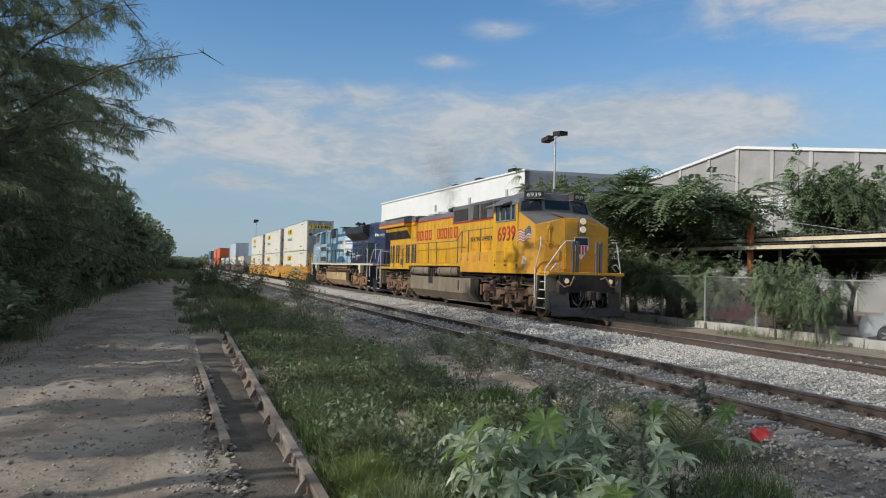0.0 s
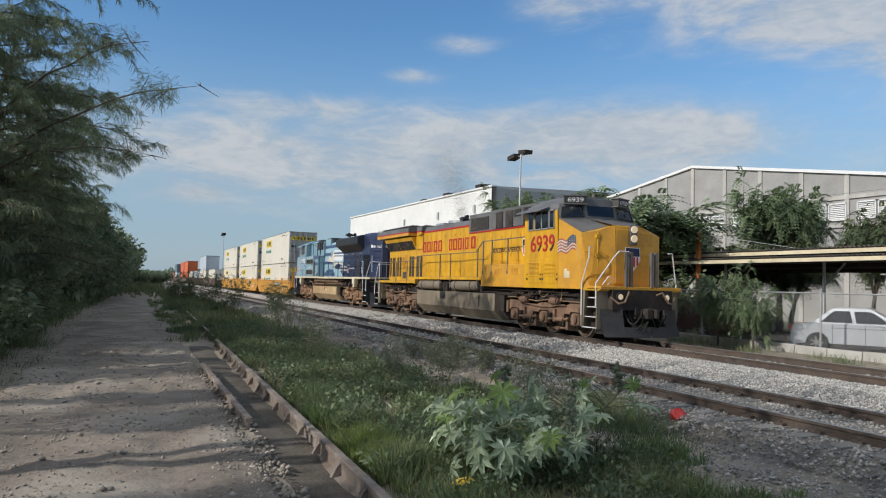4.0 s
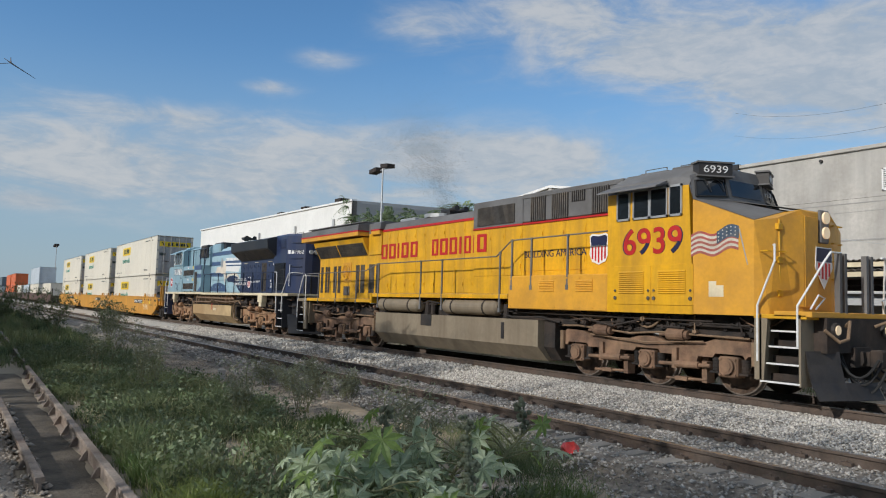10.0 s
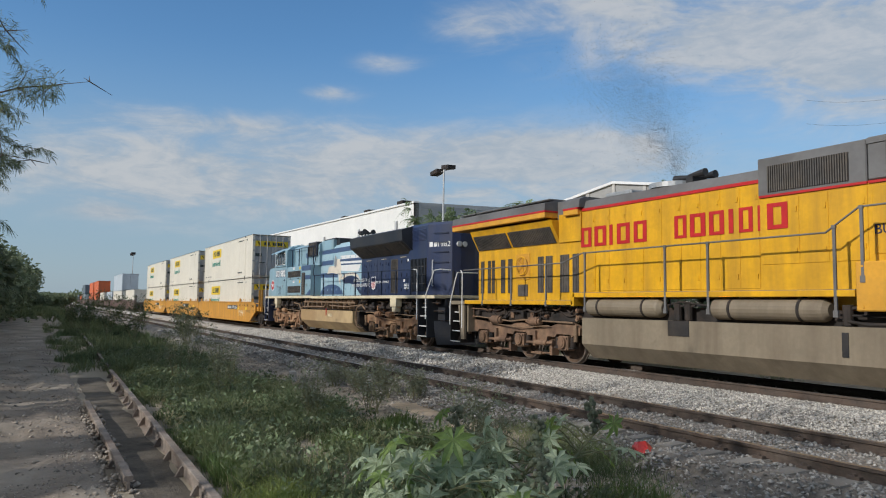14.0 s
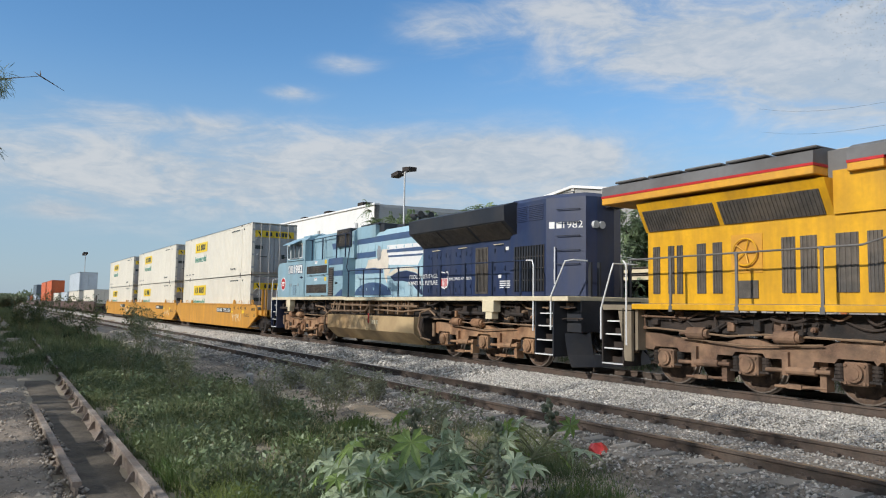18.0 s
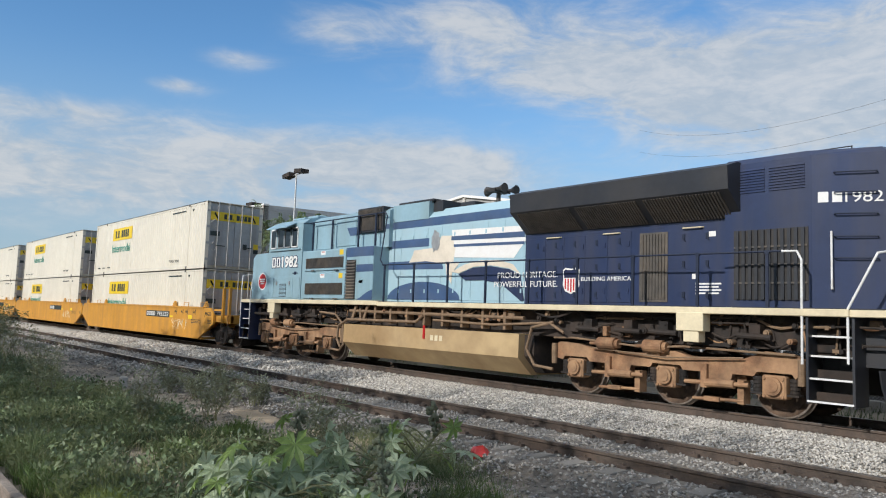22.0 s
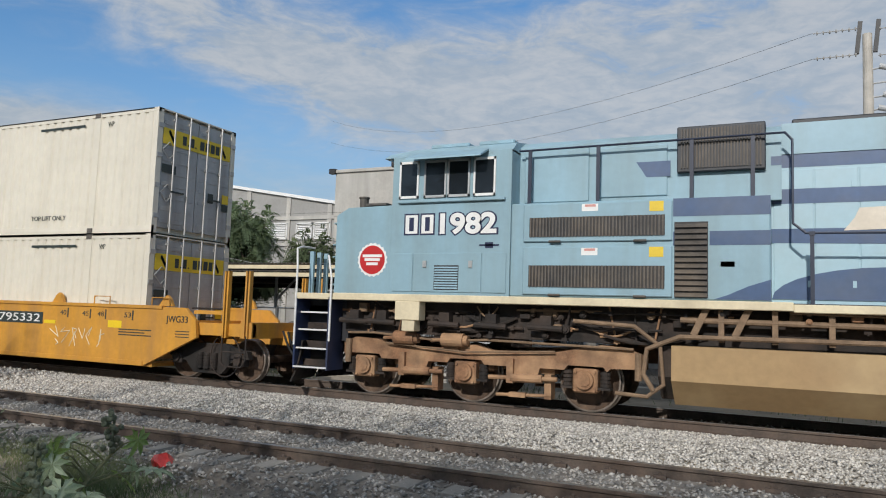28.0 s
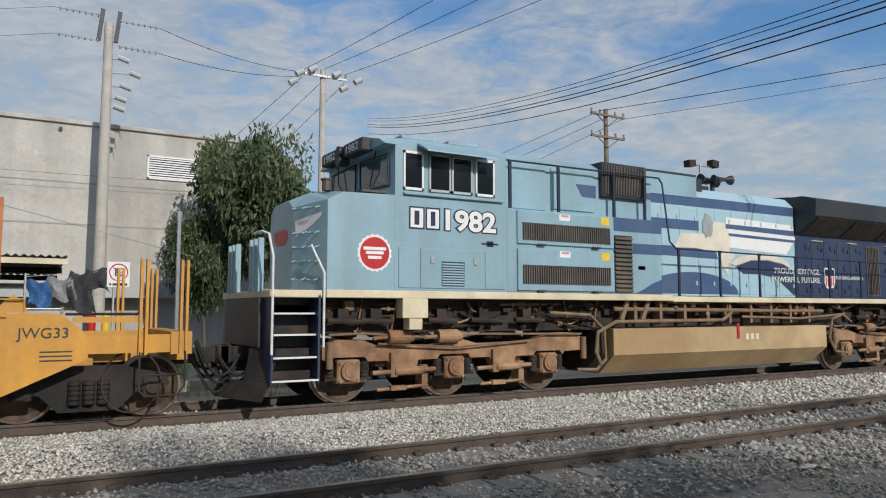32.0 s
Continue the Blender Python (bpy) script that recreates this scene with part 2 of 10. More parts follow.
M_CONCRETE = mat("weathered_concrete", (0.52, 0.485, 0.43), 0.9, 0, 0.14, 0.7, 0.35, 15, (0.27, 0.25, 0.22), 0.7, 0.3, alt=(0.46, 0.44, 0.40), streak=True)
M_BLOCK = mat("concrete_block", (0.36, 0.345, 0.32), 0.9, 0, 0.10, 0.7, 0.2, 18, (0.24, 0.23, 0.21), 0.5, 0.4)
M_WHITE_CLAD = mat("white_cladding", (0.74, 0.72, 0.67), 0.6, 0, 0.05, 0.3, 0.0)
M_GREY_CLAD = mat("grey_cladding", (0.42, 0.42, 0.41), 0.6, 0, 0.06, 0.4)
M_GALV = mat("galvanised_steel", (0.46, 0.46, 0.45), 0.5, 0.6, 0.1, 6)
M_ASPHALT = mat("asphalt", (0.085, 0.08, 0.075), 0.9, 0, 0.25, 2, 0.4, 60)
M_WOODPOLE = mat("pole_wood", (0.22, 0.18, 0.14), 0.9, 0, 0.2, 4, 0.4, 30)
M_CONCPOLE = mat("pole_concrete", (0.48, 0.44, 0.38), 0.85, 0, 0.1, 3)
M_BLACK = mat("black_paint", (0.018, 0.018, 0.020), 0.55, 0, 0.2, 3, dirt=DUST, dirt_amt=0.12)
M_RUBBER = mat("rubber", (0.02, 0.02, 0.02), 0.8, 0, 0.2, 6)
M_GLASS = bpy.data.materials.new("dark_glass")
M_GLASS.use_nodes = True
_g = M_GLASS.node_tree.nodes["Principled BSDF"]
_g.inputs["Base Color"].default_value, _g.inputs["Roughness"].default_value = (0.012, 0.015, 0.018, 1), 0.06
M_LAMP_WARM = glow("lit_lamp", (0.75, 0.58, 0.38), 0.45)
M_CLEAR = bpy.data.materials.new("lamp_glass")
M_CLEAR.use_nodes = True
_g = M_CLEAR.node_tree.nodes["Principled BSDF"]
_g.inputs["Base Color"].default_value, _g.inputs["Roughness"].default_value = (0.55, 0.56, 0.55, 1), 0.12
M_HEADLIGHT = glow("lit_headlight", (1.0, 0.80, 0.55), 2.2)

# ---- building helpers ----
ORG = {}


def thing(name, label, category, group="", at=(0, 0, 0), kind=""):
    """A top-level thing: an Empty at its base; its parts are built in world places and moved under it."""
    ob = new(name)
    ob.empty_display_size = 0.3
    ob.location = at
    ORG[ob.name] = Vector(at)
    return tagged(ob, label, category, group, kind)


def islands(bm):
    """The pieces of a bmesh: its loose parts, of which those that touch count as one."""
    bm.verts.index_update()
    seen, groups = set(), []
    for v in bm.verts:
        if v in seen:
            continue
        stack, g = [v], []
        seen.add(v)
        while stack:
            a = stack.pop()
            g.append(a)
            for e in a.link_edges:
                o = e.other_vert(a)
                if o not in seen:
                    seen.add(o)
                    stack.append(o)
        groups.append(g)
    if len(groups) < 2 or len(groups) > 90:
        return [bm.verts[:]] if groups else []
    boxes = []
    for g in groups:
        xs, ys, zs = [v.co.x for v in g], [v.co.y for v in g], [v.co.z for v in g]
        boxes.append((min(xs), max(xs), min(ys), max(ys), min(zs), max(zs)))
    root = list(range(len(groups)))

    def find(i):
        while root[i] != i:
            i = root[i]
        return i
    e = 0.012
    for i in range(len(groups)):
        for j in range(i):
            p, q = boxes[i], boxes[j]
            if p[0] < q[1] + e and q[0] < p[1] + e and p[2] < q[3] + e and q[2] < p[3] + e and p[4] < q[5] + e and q[4] < p[5] + e:
                root[find(i)] = find(j)
    out = {}
    for i, g in enumerate(groups):
        out.setdefault(find(i), []).extend(g)
    return list(out.values())


def part(name, bm, material, parent=None, label="", smooth=False, kind="", split=True):
    """Links a bmesh as a mesh object under a thing or a part; pieces that don't touch become objects of their own."""
    if parent is not None:
        o = ORG.get(parent.name, Vector((0, 0, 0)))
        bmesh.ops.translate(bm, verts=bm.verts, vec=-o)
    bm.normal_update()
    groups = islands(bm) if split and parent is not None and kind != "stuff" else [bm.verts[:]]
    made = []
    if len(groups) < 2:
        me = bpy.data.meshes.new(name)
        bm.to_mesh(me)
        made.append(me)
    else:
        for g in groups:
            ix = {v: k for k, v in enumerate(g)}
            fs = {f for v in g for f in v.link_faces}
            me = bpy.data.meshes.new(name)
            me.from_pydata([v.co[:] for v in g], [], [[ix[v] for v in f.verts] for f in fs])
            made.append(me)
    bm.free()
    first = None
    for me in made:
        me.materials.append(material)
        if smooth:
            me.polygons.foreach_set("use_smooth", [True] * len(me.polygons))
        ob = new(name, me)
        if parent is not None:
            ob.parent = parent
            ORG[ob.name] = ORG.get(parent.name, Vector((0, 0, 0)))
        if label or kind:
            tagged(ob, label, kind=kind)
        first = first or ob
    return first


def B():
    return bmesh.new()


def box(bm, x0, x1, y0, y1, z0, z1, bevel=0.0):
    m = Matrix.Translation(((x0 + x1) / 2, (y0 + y1) / 2, (z0 + z1) / 2)) @ Matrix.Diagonal((abs(x1 - x0), abs(y1 - y0), abs(z1 - z0), 1))
    vs = [bm.verts.new(m @ Vector((x, y, z))) for x in (-0.5, 0.5) for y in (-0.5, 0.5) for z in (-0.5, 0.5)]
    for f in ((0, 1, 3, 2), (4, 6, 7, 5), (0, 4, 5, 1), (2, 3, 7, 6), (0, 2, 6, 4), (1, 5, 7, 3)):
        bm.faces.new([vs[i] for i in f])
    if bevel:
        es = list({e for v in vs for e in v.link_edges})
        bmesh.ops.bevel(bm, geom=es, offset=bevel, segments=1, affect="EDGES")
    return bm


def obox(bm, centre, size, turn):
    """A box turned by Euler degrees."""
    m = pose(*centre, *turn) @ Matrix.Diagonal((*size, 1))
    bmesh.ops.create_cube(bm, size=1, matrix=m)
    return bm


def prism(bm, pts, axis, a, b, bevel=0.0):
    """A closed outline extruded along an axis: pts are (u, v) in the other two axes, in their order."""
    def put(u, v, w):
        return {"x": (w, u, v), "y": (u, w, v), "z": (u, v, w)}[axis]
    lo = [bm.verts.new(put(u, v, a)) for u, v in pts]
    hi = [bm.verts.new(put(u, v, b)) for u, v in pts]
    n = len(pts)
    fs = [bm.faces.new(lo), bm.faces.new(hi[::-1])]
    for i in range(n):
        fs.append(bm.faces.new((lo[i], hi[i], hi[(i + 1) % n], lo[(i + 1) % n])))
    bmesh.ops.recalc_face_normals(bm, faces=fs)
    if bevel:
        bmesh.ops.bevel(bm, geom=list({e for f in fs for e in f.edges}), offset=bevel, segments=1, affect="EDGES")
    return bm


def rod(bm, p, q, r, seg=8, r2=None):
    p, q = Vector(p), Vector(q)
    d = q - p
    if d.length < 1e-6:
        return bm
    turn = d.to_track_quat("Z", "Y").to_matrix()
    u, v = turn.col[0], turn.col[1]
    e = max(1e-4, r if r2 is None else r2)
    ways = [u * math.cos(6.2831853 * k / seg) + v * math.sin(6.2831853 * k / seg) for k in range(seg)]
    lo = [bm.verts.new(p + w * r) for w in ways]
    hi = [bm.verts.new(q + w * e) for w in ways]
    for k in range(seg):
        bm.faces.new((lo[k], lo[(k + 1) % seg], hi[(k + 1) % seg], hi[k]))
    bm.faces.new(lo[::-1])
    bm.faces.new(hi)
    return bm


def tube(bm, pts, r, seg=8, closed=False):
    """One bent tube swept along the points."""
    P = [Vector(p) for p in pts]
    n = len(P)
    rings, ref = [], None
    for i, p in enumerate(P):
        a = P[i - 1] if i or closed else p
        b = P[(i + 1) % n] if i < n - 1 or closed else p
        u, v = (p - a), (b - p)
        d = (u.normalized() if u.length > 1e-6 else v.normalized()) + (v.normalized() if v.length > 1e-6 else u.normalized())
        d = d.normalized() if d.length > 1e-4 else v.normalized()
        if ref is None:
            ref = d.orthogonal().normalized()
        ref = (ref - d * ref.dot(d)).normalized()
        side = d.cross(ref)
        rings.append([bm.verts.new(p + (ref * math.cos(6.28318 * k / seg) + side * math.sin(6.28318 * k / seg)) * r) for k in range(seg)])
    for i in range(n if closed else n - 1):
        p, q = rings[i], rings[(i + 1) % n]
        for k in range(seg):
            bm.faces.new((p[k], p[(k + 1) % seg], q[(k + 1) % seg], q[k]))
    if not closed:
        bm.faces.new(rings[0][::-1])
        bm.faces.new(rings[-1])
    return bm


def lathe(bm, prof, centre, axis="y", seg=24):
    """Turns an outline of (radius, along) about an axis through centre."""
    rings = []
    for r, a in prof:
        ring = []
        for k in range(seg):
            t = 2 * math.pi * k / seg
            c, s = r * math.cos(t), r * math.sin(t)
            v = {"y": (c, a, s), "x": (a, c, s), "z": (c, s, a)}[axis]
            ring.append(bm.verts.new(Vector(centre) + Vector(v)))
        rings.append(ring)
    fs = []
    for p, q in zip(rings, rings[1:]):
        for k in range(seg):
            fs.append(bm.faces.new((p[k], q[k], q[(k + 1) % seg], p[(k + 1) % seg])))
    fs += [bm.faces.new(rings[0]), bm.faces.new(rings[-1][::-1])]
    bmesh.ops.recalc_face_normals(bm, faces=fs)
    return bm


def quad(bm, pts):
    bm.faces.new([bm.verts.new(p) for p in pts])
    return bm


def plate(bm, pts, y, depth=0.008):
    """A thin flat plate of outline (x, z) that stands proud of the plane y, towards the viewer's side."""
    return prism(bm, pts, "y", y, y - depth)


def lettering(name, words, size, material, parent, place, turn=(90, 0, 0), width=None, label="", extrude=0.004, bold=0.0):
    """Painted letters as a thin mesh, their left foot at place; width fits them to a length."""
    cu = bpy.data.curves.new(name, "FONT")
    cu.body, cu.size, cu.extrude, cu.offset = words, size, extrude, bold
    ob = bpy.data.objects.new(name, cu)
    scene.collection.objects.link(ob)
    bpy.context.view_layer.update()
    me = bpy.data.meshes.new_from_object(ob.evaluated_get(bpy.context.evaluated_depsgraph_get()))
    bpy.data.objects.remove(ob)
    xs = [v.co.x for v in me.vertices]
    k = width / (max(xs) - min(xs)) if width else 1.0
    me.transform(Matrix.Diagonal((k, 1, 1, 1)) @ Matrix.Translation((-min(xs), 0, 0)))
    me.transform(pose(*place, *turn))
    bm = B()
    bm.from_mesh(me)
    bpy.data.meshes.remove(me)
    return part(name, bm, material, parent, label, split=False)

# ---- ground, road and tracks ----
GZ = -0.32


def bumpy(x, y, s, a):
    return a * noise.noise(Vector((x * s, y * s, 3.3))) + a * 0.5 * noise.noise(Vector((x * s * 2.7, y * s * 2.7, 9.1)))


def road_z(x, y):
    """The road's height: broad swells, two ruts along it and small clods."""
    rut = sum(0.030 * math.exp(-((y - c - 0.15 * noise.noise(Vector((x * 0.2, c, 0)))) / 0.22) ** 2) for c in (-15.3, -13.9))
    clod = max(0.0, noise.noise(Vector((x * 2.3, y * 3.1, 8.0))) - 0.10) * 0.10 + noise.noise(Vector((x * 6.0, y * 6.5, 1.0))) * 0.014
    return GZ + 0.075 + bumpy(x, y, 0.8, 0.022) - rut + clod


def ground():
    bm = B()
    xs = [-3000, -1200, -500, -300, -200] + [-150 + 2 * i for i in range(41)] + [-69 + 0.8 * i for i in range(126)] + [34, 40, 50, 70, 100, 200, 500, 1200, 3000]
    ys = [-3000, -1000, -300, -100, -50, -35, -28] + [-24 + 0.7 * i for i in range(35)] + [1.2, 2, 3, 6, 12, 30, 80, 250, 1000, 3000]
    rows = []
    for y in ys:
        row = []
        for x in xs:
            near = -150 < x < 34 and -24 <= y < 0.6
            z = GZ + (bumpy(x, y, 0.5, 0.05) if near else 0)
            row.append(bm.verts.new((x, y, z)))
        rows.append(row)
    for a, b in zip(rows, rows[1:]):
        for i in range(len(xs) - 1):
            bm.faces.new((a[i], a[i + 1], b[i + 1], b[i]))
    tagged(part("ground", bm, M_EARTH, smooth=True), "bare brown earth with scattered gravel and weeds", "ground", kind="structure")
    # the dirt road on which the camera stands: two worn ruts, clods and a ragged edge
    def road_strip(x_list, y_list):
        rows = []
        for x in x_list:
            row = []
            for j, v in enumerate(y_list):
                side = j in (0, len(y_list) - 1)
                y = v + 0.25 * noise.noise(Vector((x * 0.3, v, 0))) * (1 if j == 0 else 0.15)
                row.append(bm.verts.new((x, y, road_z(x, y) - (0.075 if side else 0))))
            rows.append(row)
        for p, q in zip(rows, rows[1:]):
            for j in range(len(y_list) - 1):
                bm.faces.new((p[j], p[j + 1], q[j + 1], q[j]))
    bm = B()
    road_strip([12 - 0.14 * i for i in range(236)], [-16.2 + 0.13 * j for j in range(26)])
    road_strip([-20.9 - 0.7 * i for i in range(190)], [-16.2 + 0.65 * j for j in range(6)])
    tagged(part("road", bm, M_ROAD, smooth=True), "rutted dry dirt road beside the tracks", "road", kind="structure")


ground()


def bed(name, yc, top, half, foot, x0, x1, step, material, label, wob):
    bm = B()
    rows = []
    prof = [(-foot, GZ - 0.02), (-half - 0.15, top - 0.10), (-half, top - 0.01), (-half * 0.5, top), (0, top), (half * 0.5, top), (half, top - 0.01), (half + 0.15, top - 0.10), (foot, GZ - 0.02)]
    n = int((x1 - x0) / step)
    for i in range(n + 1):
        x = x0 + i * step
        row = []
        for k, (y, z) in enumerate(prof):
            w = wob * (noise.noise(Vector((x * 1.3, k * 1.7, yc))))
            row.append(bm.verts.new((x, yc + y + (w * 3 if k in (0, 8) else 0), z + w * (1 if 0 < k < 8 else 0))))
        rows.append(row)
    for a, b in zip(rows, rows[1:]):
        for k in range(len(prof) - 1):
            bm.faces.new((a[k], b[k], b[k + 1], a[k + 1]))
    return tagged(part(name, bm, material, smooth=True), label, "ballast", kind="structure")


bed("ballast_main", 0.0, -0.17, 1.9, 3.0, -420, 120, 1.0, M_BALLAST, "pale grey crushed stone under the main track", 0.03)
bed("ballast_siding", -5.55, -0.15, 1.5, 2.1, -420, 120, 1.0, M_BALLAST_OLD, "dirty brown-grey crushed stone under the second track", 0.03)

RAIL_PROF = [(-0.07, -0.17), (-0.07, -0.16), (-0.012, -0.145), (-0.012, -0.045), (-0.036, -0.035), (-0.036, -0.006), (-0.03, 0.0),
             (0.03, 0.0), (0.036, -0.006), (0.036, -0.035), (0.012, -0.045), (0.012, -0.145), (0.07, -0.16), (0.07, -0.17)]


def rails(name, yc, z, x0, x1, label, old=False, ys=(-0.7535, 0.7535)):
    t = thing(name, label, "railway track", at=((x0 + x1) / 2, yc, z), kind="structure")
    for dy in ys:
        bm = B()
        prism(bm, [(u + yc + dy, v + z) for u, v in RAIL_PROF], "x", x0, x1)
        r = part("rail", bm, M_RAIL_OLD if old else M_RAIL, t)
        if not old:
            bm = B()
            box(bm, x0, x1, yc + dy - 0.031, yc + dy + 0.031, z - 0.001, z + 0.003)
            part("running_face", bm, M_RAILTOP, r, "polished rail head")
    return t


track_main = rails("track_main", 0.0, 0.0, -420, 120, "main railway track with brown steel rails")
track_second = rails("track_second", -5.55, 0.0, -420, 120, "second railway track with rusty rails and worn sleepers")

# ---- the train: shared pieces ----
MOVERS = []
WHEELS = []


def loft(bm, rings, cap=True):
    """Skins rings of equally many points into a closed body."""
    vs = [[bm.verts.new(p) for p in r] for r in rings]
    fs = []
    n = len(rings[0])
    for a, b in zip(vs, vs[1:]):
        for k in range(n):
            fs.append(bm.faces.new((a[k], a[(k + 1) % n], b[(k + 1) % n], b[k])))
    if cap:
        fs += [bm.faces.new(vs[0][::-1]), bm.faces.new(vs[-1])]
    bmesh.ops.recalc_face_normals(bm, faces=fs)
    return bm


def both(fn):
    """Builds on the near side and, mirrored, on the far side."""
    for s in (-1, 1):
        fn(s)


M_YELLOW = mat("yellow_paint", (0.74, 0.385, 0.012), 0.42, 0, 0.09, 1.2, 0.06, 20, (0.34, 0.18, 0.03), 0.65, 0.9, streak=True)
M_ORANGE_Y = mat("faded_yellow_paint", (0.70, 0.34, 0.03), 0.5, 0, 0.08, 1.5, 0.05, 20, (0.38, 0.20, 0.05), 0.6, 1.2)
M_ROOF = mat("grey_roof_paint", (0.155, 0.150, 0.145), 0.55, 0, 0.10, 1.0, 0.05, 20, (0.07, 0.06, 0.05), 0.7, 0.7)
M_RED = mat("red_paint", (0.50, 0.018, 0.018), 0.45, 0, 0.10, 3)
M_NAVYTRIM = mat("navy_trim", (0.012, 0.018, 0.06), 0.5, 0, 0.10, 3)
M_WHITE = mat("white_paint", (0.80, 0.79, 0.76), 0.5, 0, 0.05, 3, dirt=DUST, dirt_amt=0.25, dirt_scale=3)
M_CREAM = mat("cream_stripe", (0.72, 0.62, 0.42), 0.55, 0, 0.08, 2, dirt=DUST, dirt_amt=0.4)
M_SCREEN = mat("wire_screen", (0.10, 0.088, 0.076), 0.7, 0.2, 0.2, 6, dirt=DUST, dirt_amt=0.2)
M_LOUVRE = mat("dark_louvre", (0.10, 0.09, 0.08), 0.65, 0.2, 0.2, 6, dirt=DUST, dirt_amt=0.35)
M_TRUCK = mat("dusty_truck_steel", (0.20, 0.115, 0.072), 0.85, 0.1, 0.25, 4, 0.3, 30, (0.055, 0.042, 0.032), 0.7, 2.5, alt=(0.29, 0.175, 0.105))
M_TRUCK_B = mat("rusty_truck_steel", (0.30, 0.155, 0.08), 0.85, 0.1, 0.25, 4, 0.3, 30, (0.075, 0.05, 0.035), 0.6, 2.5, alt=(0.42, 0.25, 0.135))
M_WHEEL = mat("wheel_steel", (0.10, 0.068, 0.05), 0.7, 0.5, 0.3, 5, 0.2, 30, (0.22, 0.14, 0.09), 0.7, 3)
M_TREAD = mat("worn_wheel_tread", (0.30, 0.25, 0.21), 0.45, 0.6, 0.2, 6)
M_TANK_A = mat("dusty_grey_tank", (0.235, 0.19, 0.13), 0.7, 0, 0.10, 1.0, 0.08, 20, (0.12, 0.085, 0.055), 0.6, 0.8, streak=True)
M_TANK_B = mat("dusty_brown_tank", (0.42, 0.275, 0.13), 0.7, 0, 0.12, 0.8, 0.08, 20, (0.20, 0.12, 0.06), 0.6, 0.8, alt=(0.50, 0.36, 0.19))
M_UNDER = mat("grimy_underframe", (0.030, 0.025, 0.022), 0.85, 0.1, 0.3, 3, 0.2, 25, (0.11, 0.07, 0.048), 0.45, 2.0)
M_PIPE = mat("dusty_pipe", (0.25, 0.165, 0.10), 0.8, 0.1, 0.2, 5)
M_GRAB = mat("white_handrail", (0.72, 0.72, 0.70), 0.5, 0, 0.06, 8, dirt=DUST, dirt_amt=0.25, dirt_scale=6)
M_LBLUE = mat("light_blue_paint", (0.265, 0.405, 0.47), 0.42, 0, 0.06, 0.8, 0.04, 20, (0.20, 0.25, 0.24), 0.5, 0.6, streak=True)
M_PALE = mat("pale_blue_paint", (0.36, 0.53, 0.60), 0.42, 0, 0.05, 0.8, dirt=(0.3, 0.33, 0.32), dirt_amt=0.4, dirt_scale=0.8)
M_NAVY = mat("navy_blue_paint", (0.024, 0.038, 0.092), 0.38, 0, 0.10, 0.8, 0.04, 20, (0.07, 0.065, 0.07), 0.5, 0.7, streak=True)
M_NAVY_ROOF = mat("dark_navy_roof", (0.022, 0.025, 0.032), 0.5, 0, 0.15, 1.0, 0.05, 20, (0.07, 0.06, 0.05), 0.4, 0.8)
M_STRIPE_B = mat("blue_stripe", (0.055, 0.10, 0.20), 0.42, 0, 0.10, 1.0, dirt=(0.12, 0.13, 0.15), dirt_amt=0.4)
M_DKNAVY = mat("dark_handrail", (0.015, 0.022, 0.045), 0.45, 0, 0.10, 4)
M_BIRD = mat("pale_cream_paint", (0.72, 0.64, 0.52), 0.5, 0, 0.06, 2, dirt=DUST, dirt_amt=0.2)
# lighter than dark_glass: reflected sky is put into this base colour
M_PANE = mat("sky_toned_cab_glass", (0.085, 0.12, 0.13), 0.05, 0, 0.15, 1.2)
M_FLAG_R = mat("faded_flag_red", (0.40, 0.085, 0.07), 0.55, 0, 0.2, 6, dirt=DUST, dirt_amt=0.4, dirt_scale=4)
M_FLAG_W = mat("faded_flag_white", (0.62, 0.57, 0.47), 0.55, 0, 0.12, 6, dirt=DUST, dirt_amt=0.4, dirt_scale=4)
M_FLAG_B = mat("faded_flag_blue", (0.05, 0.085, 0.13), 0.55, 0, 0.2, 6, dirt=DUST, dirt_amt=0.3, dirt_scale=4)
M_TAGY = mat("yellow_sticker", (0.72, 0.50, 0.03), 0.5, 0, 0.05, 9)
M_PINK = mat("faded_red_sticker", (0.62, 0.30, 0.26), 0.5, 0, 0.1, 9)


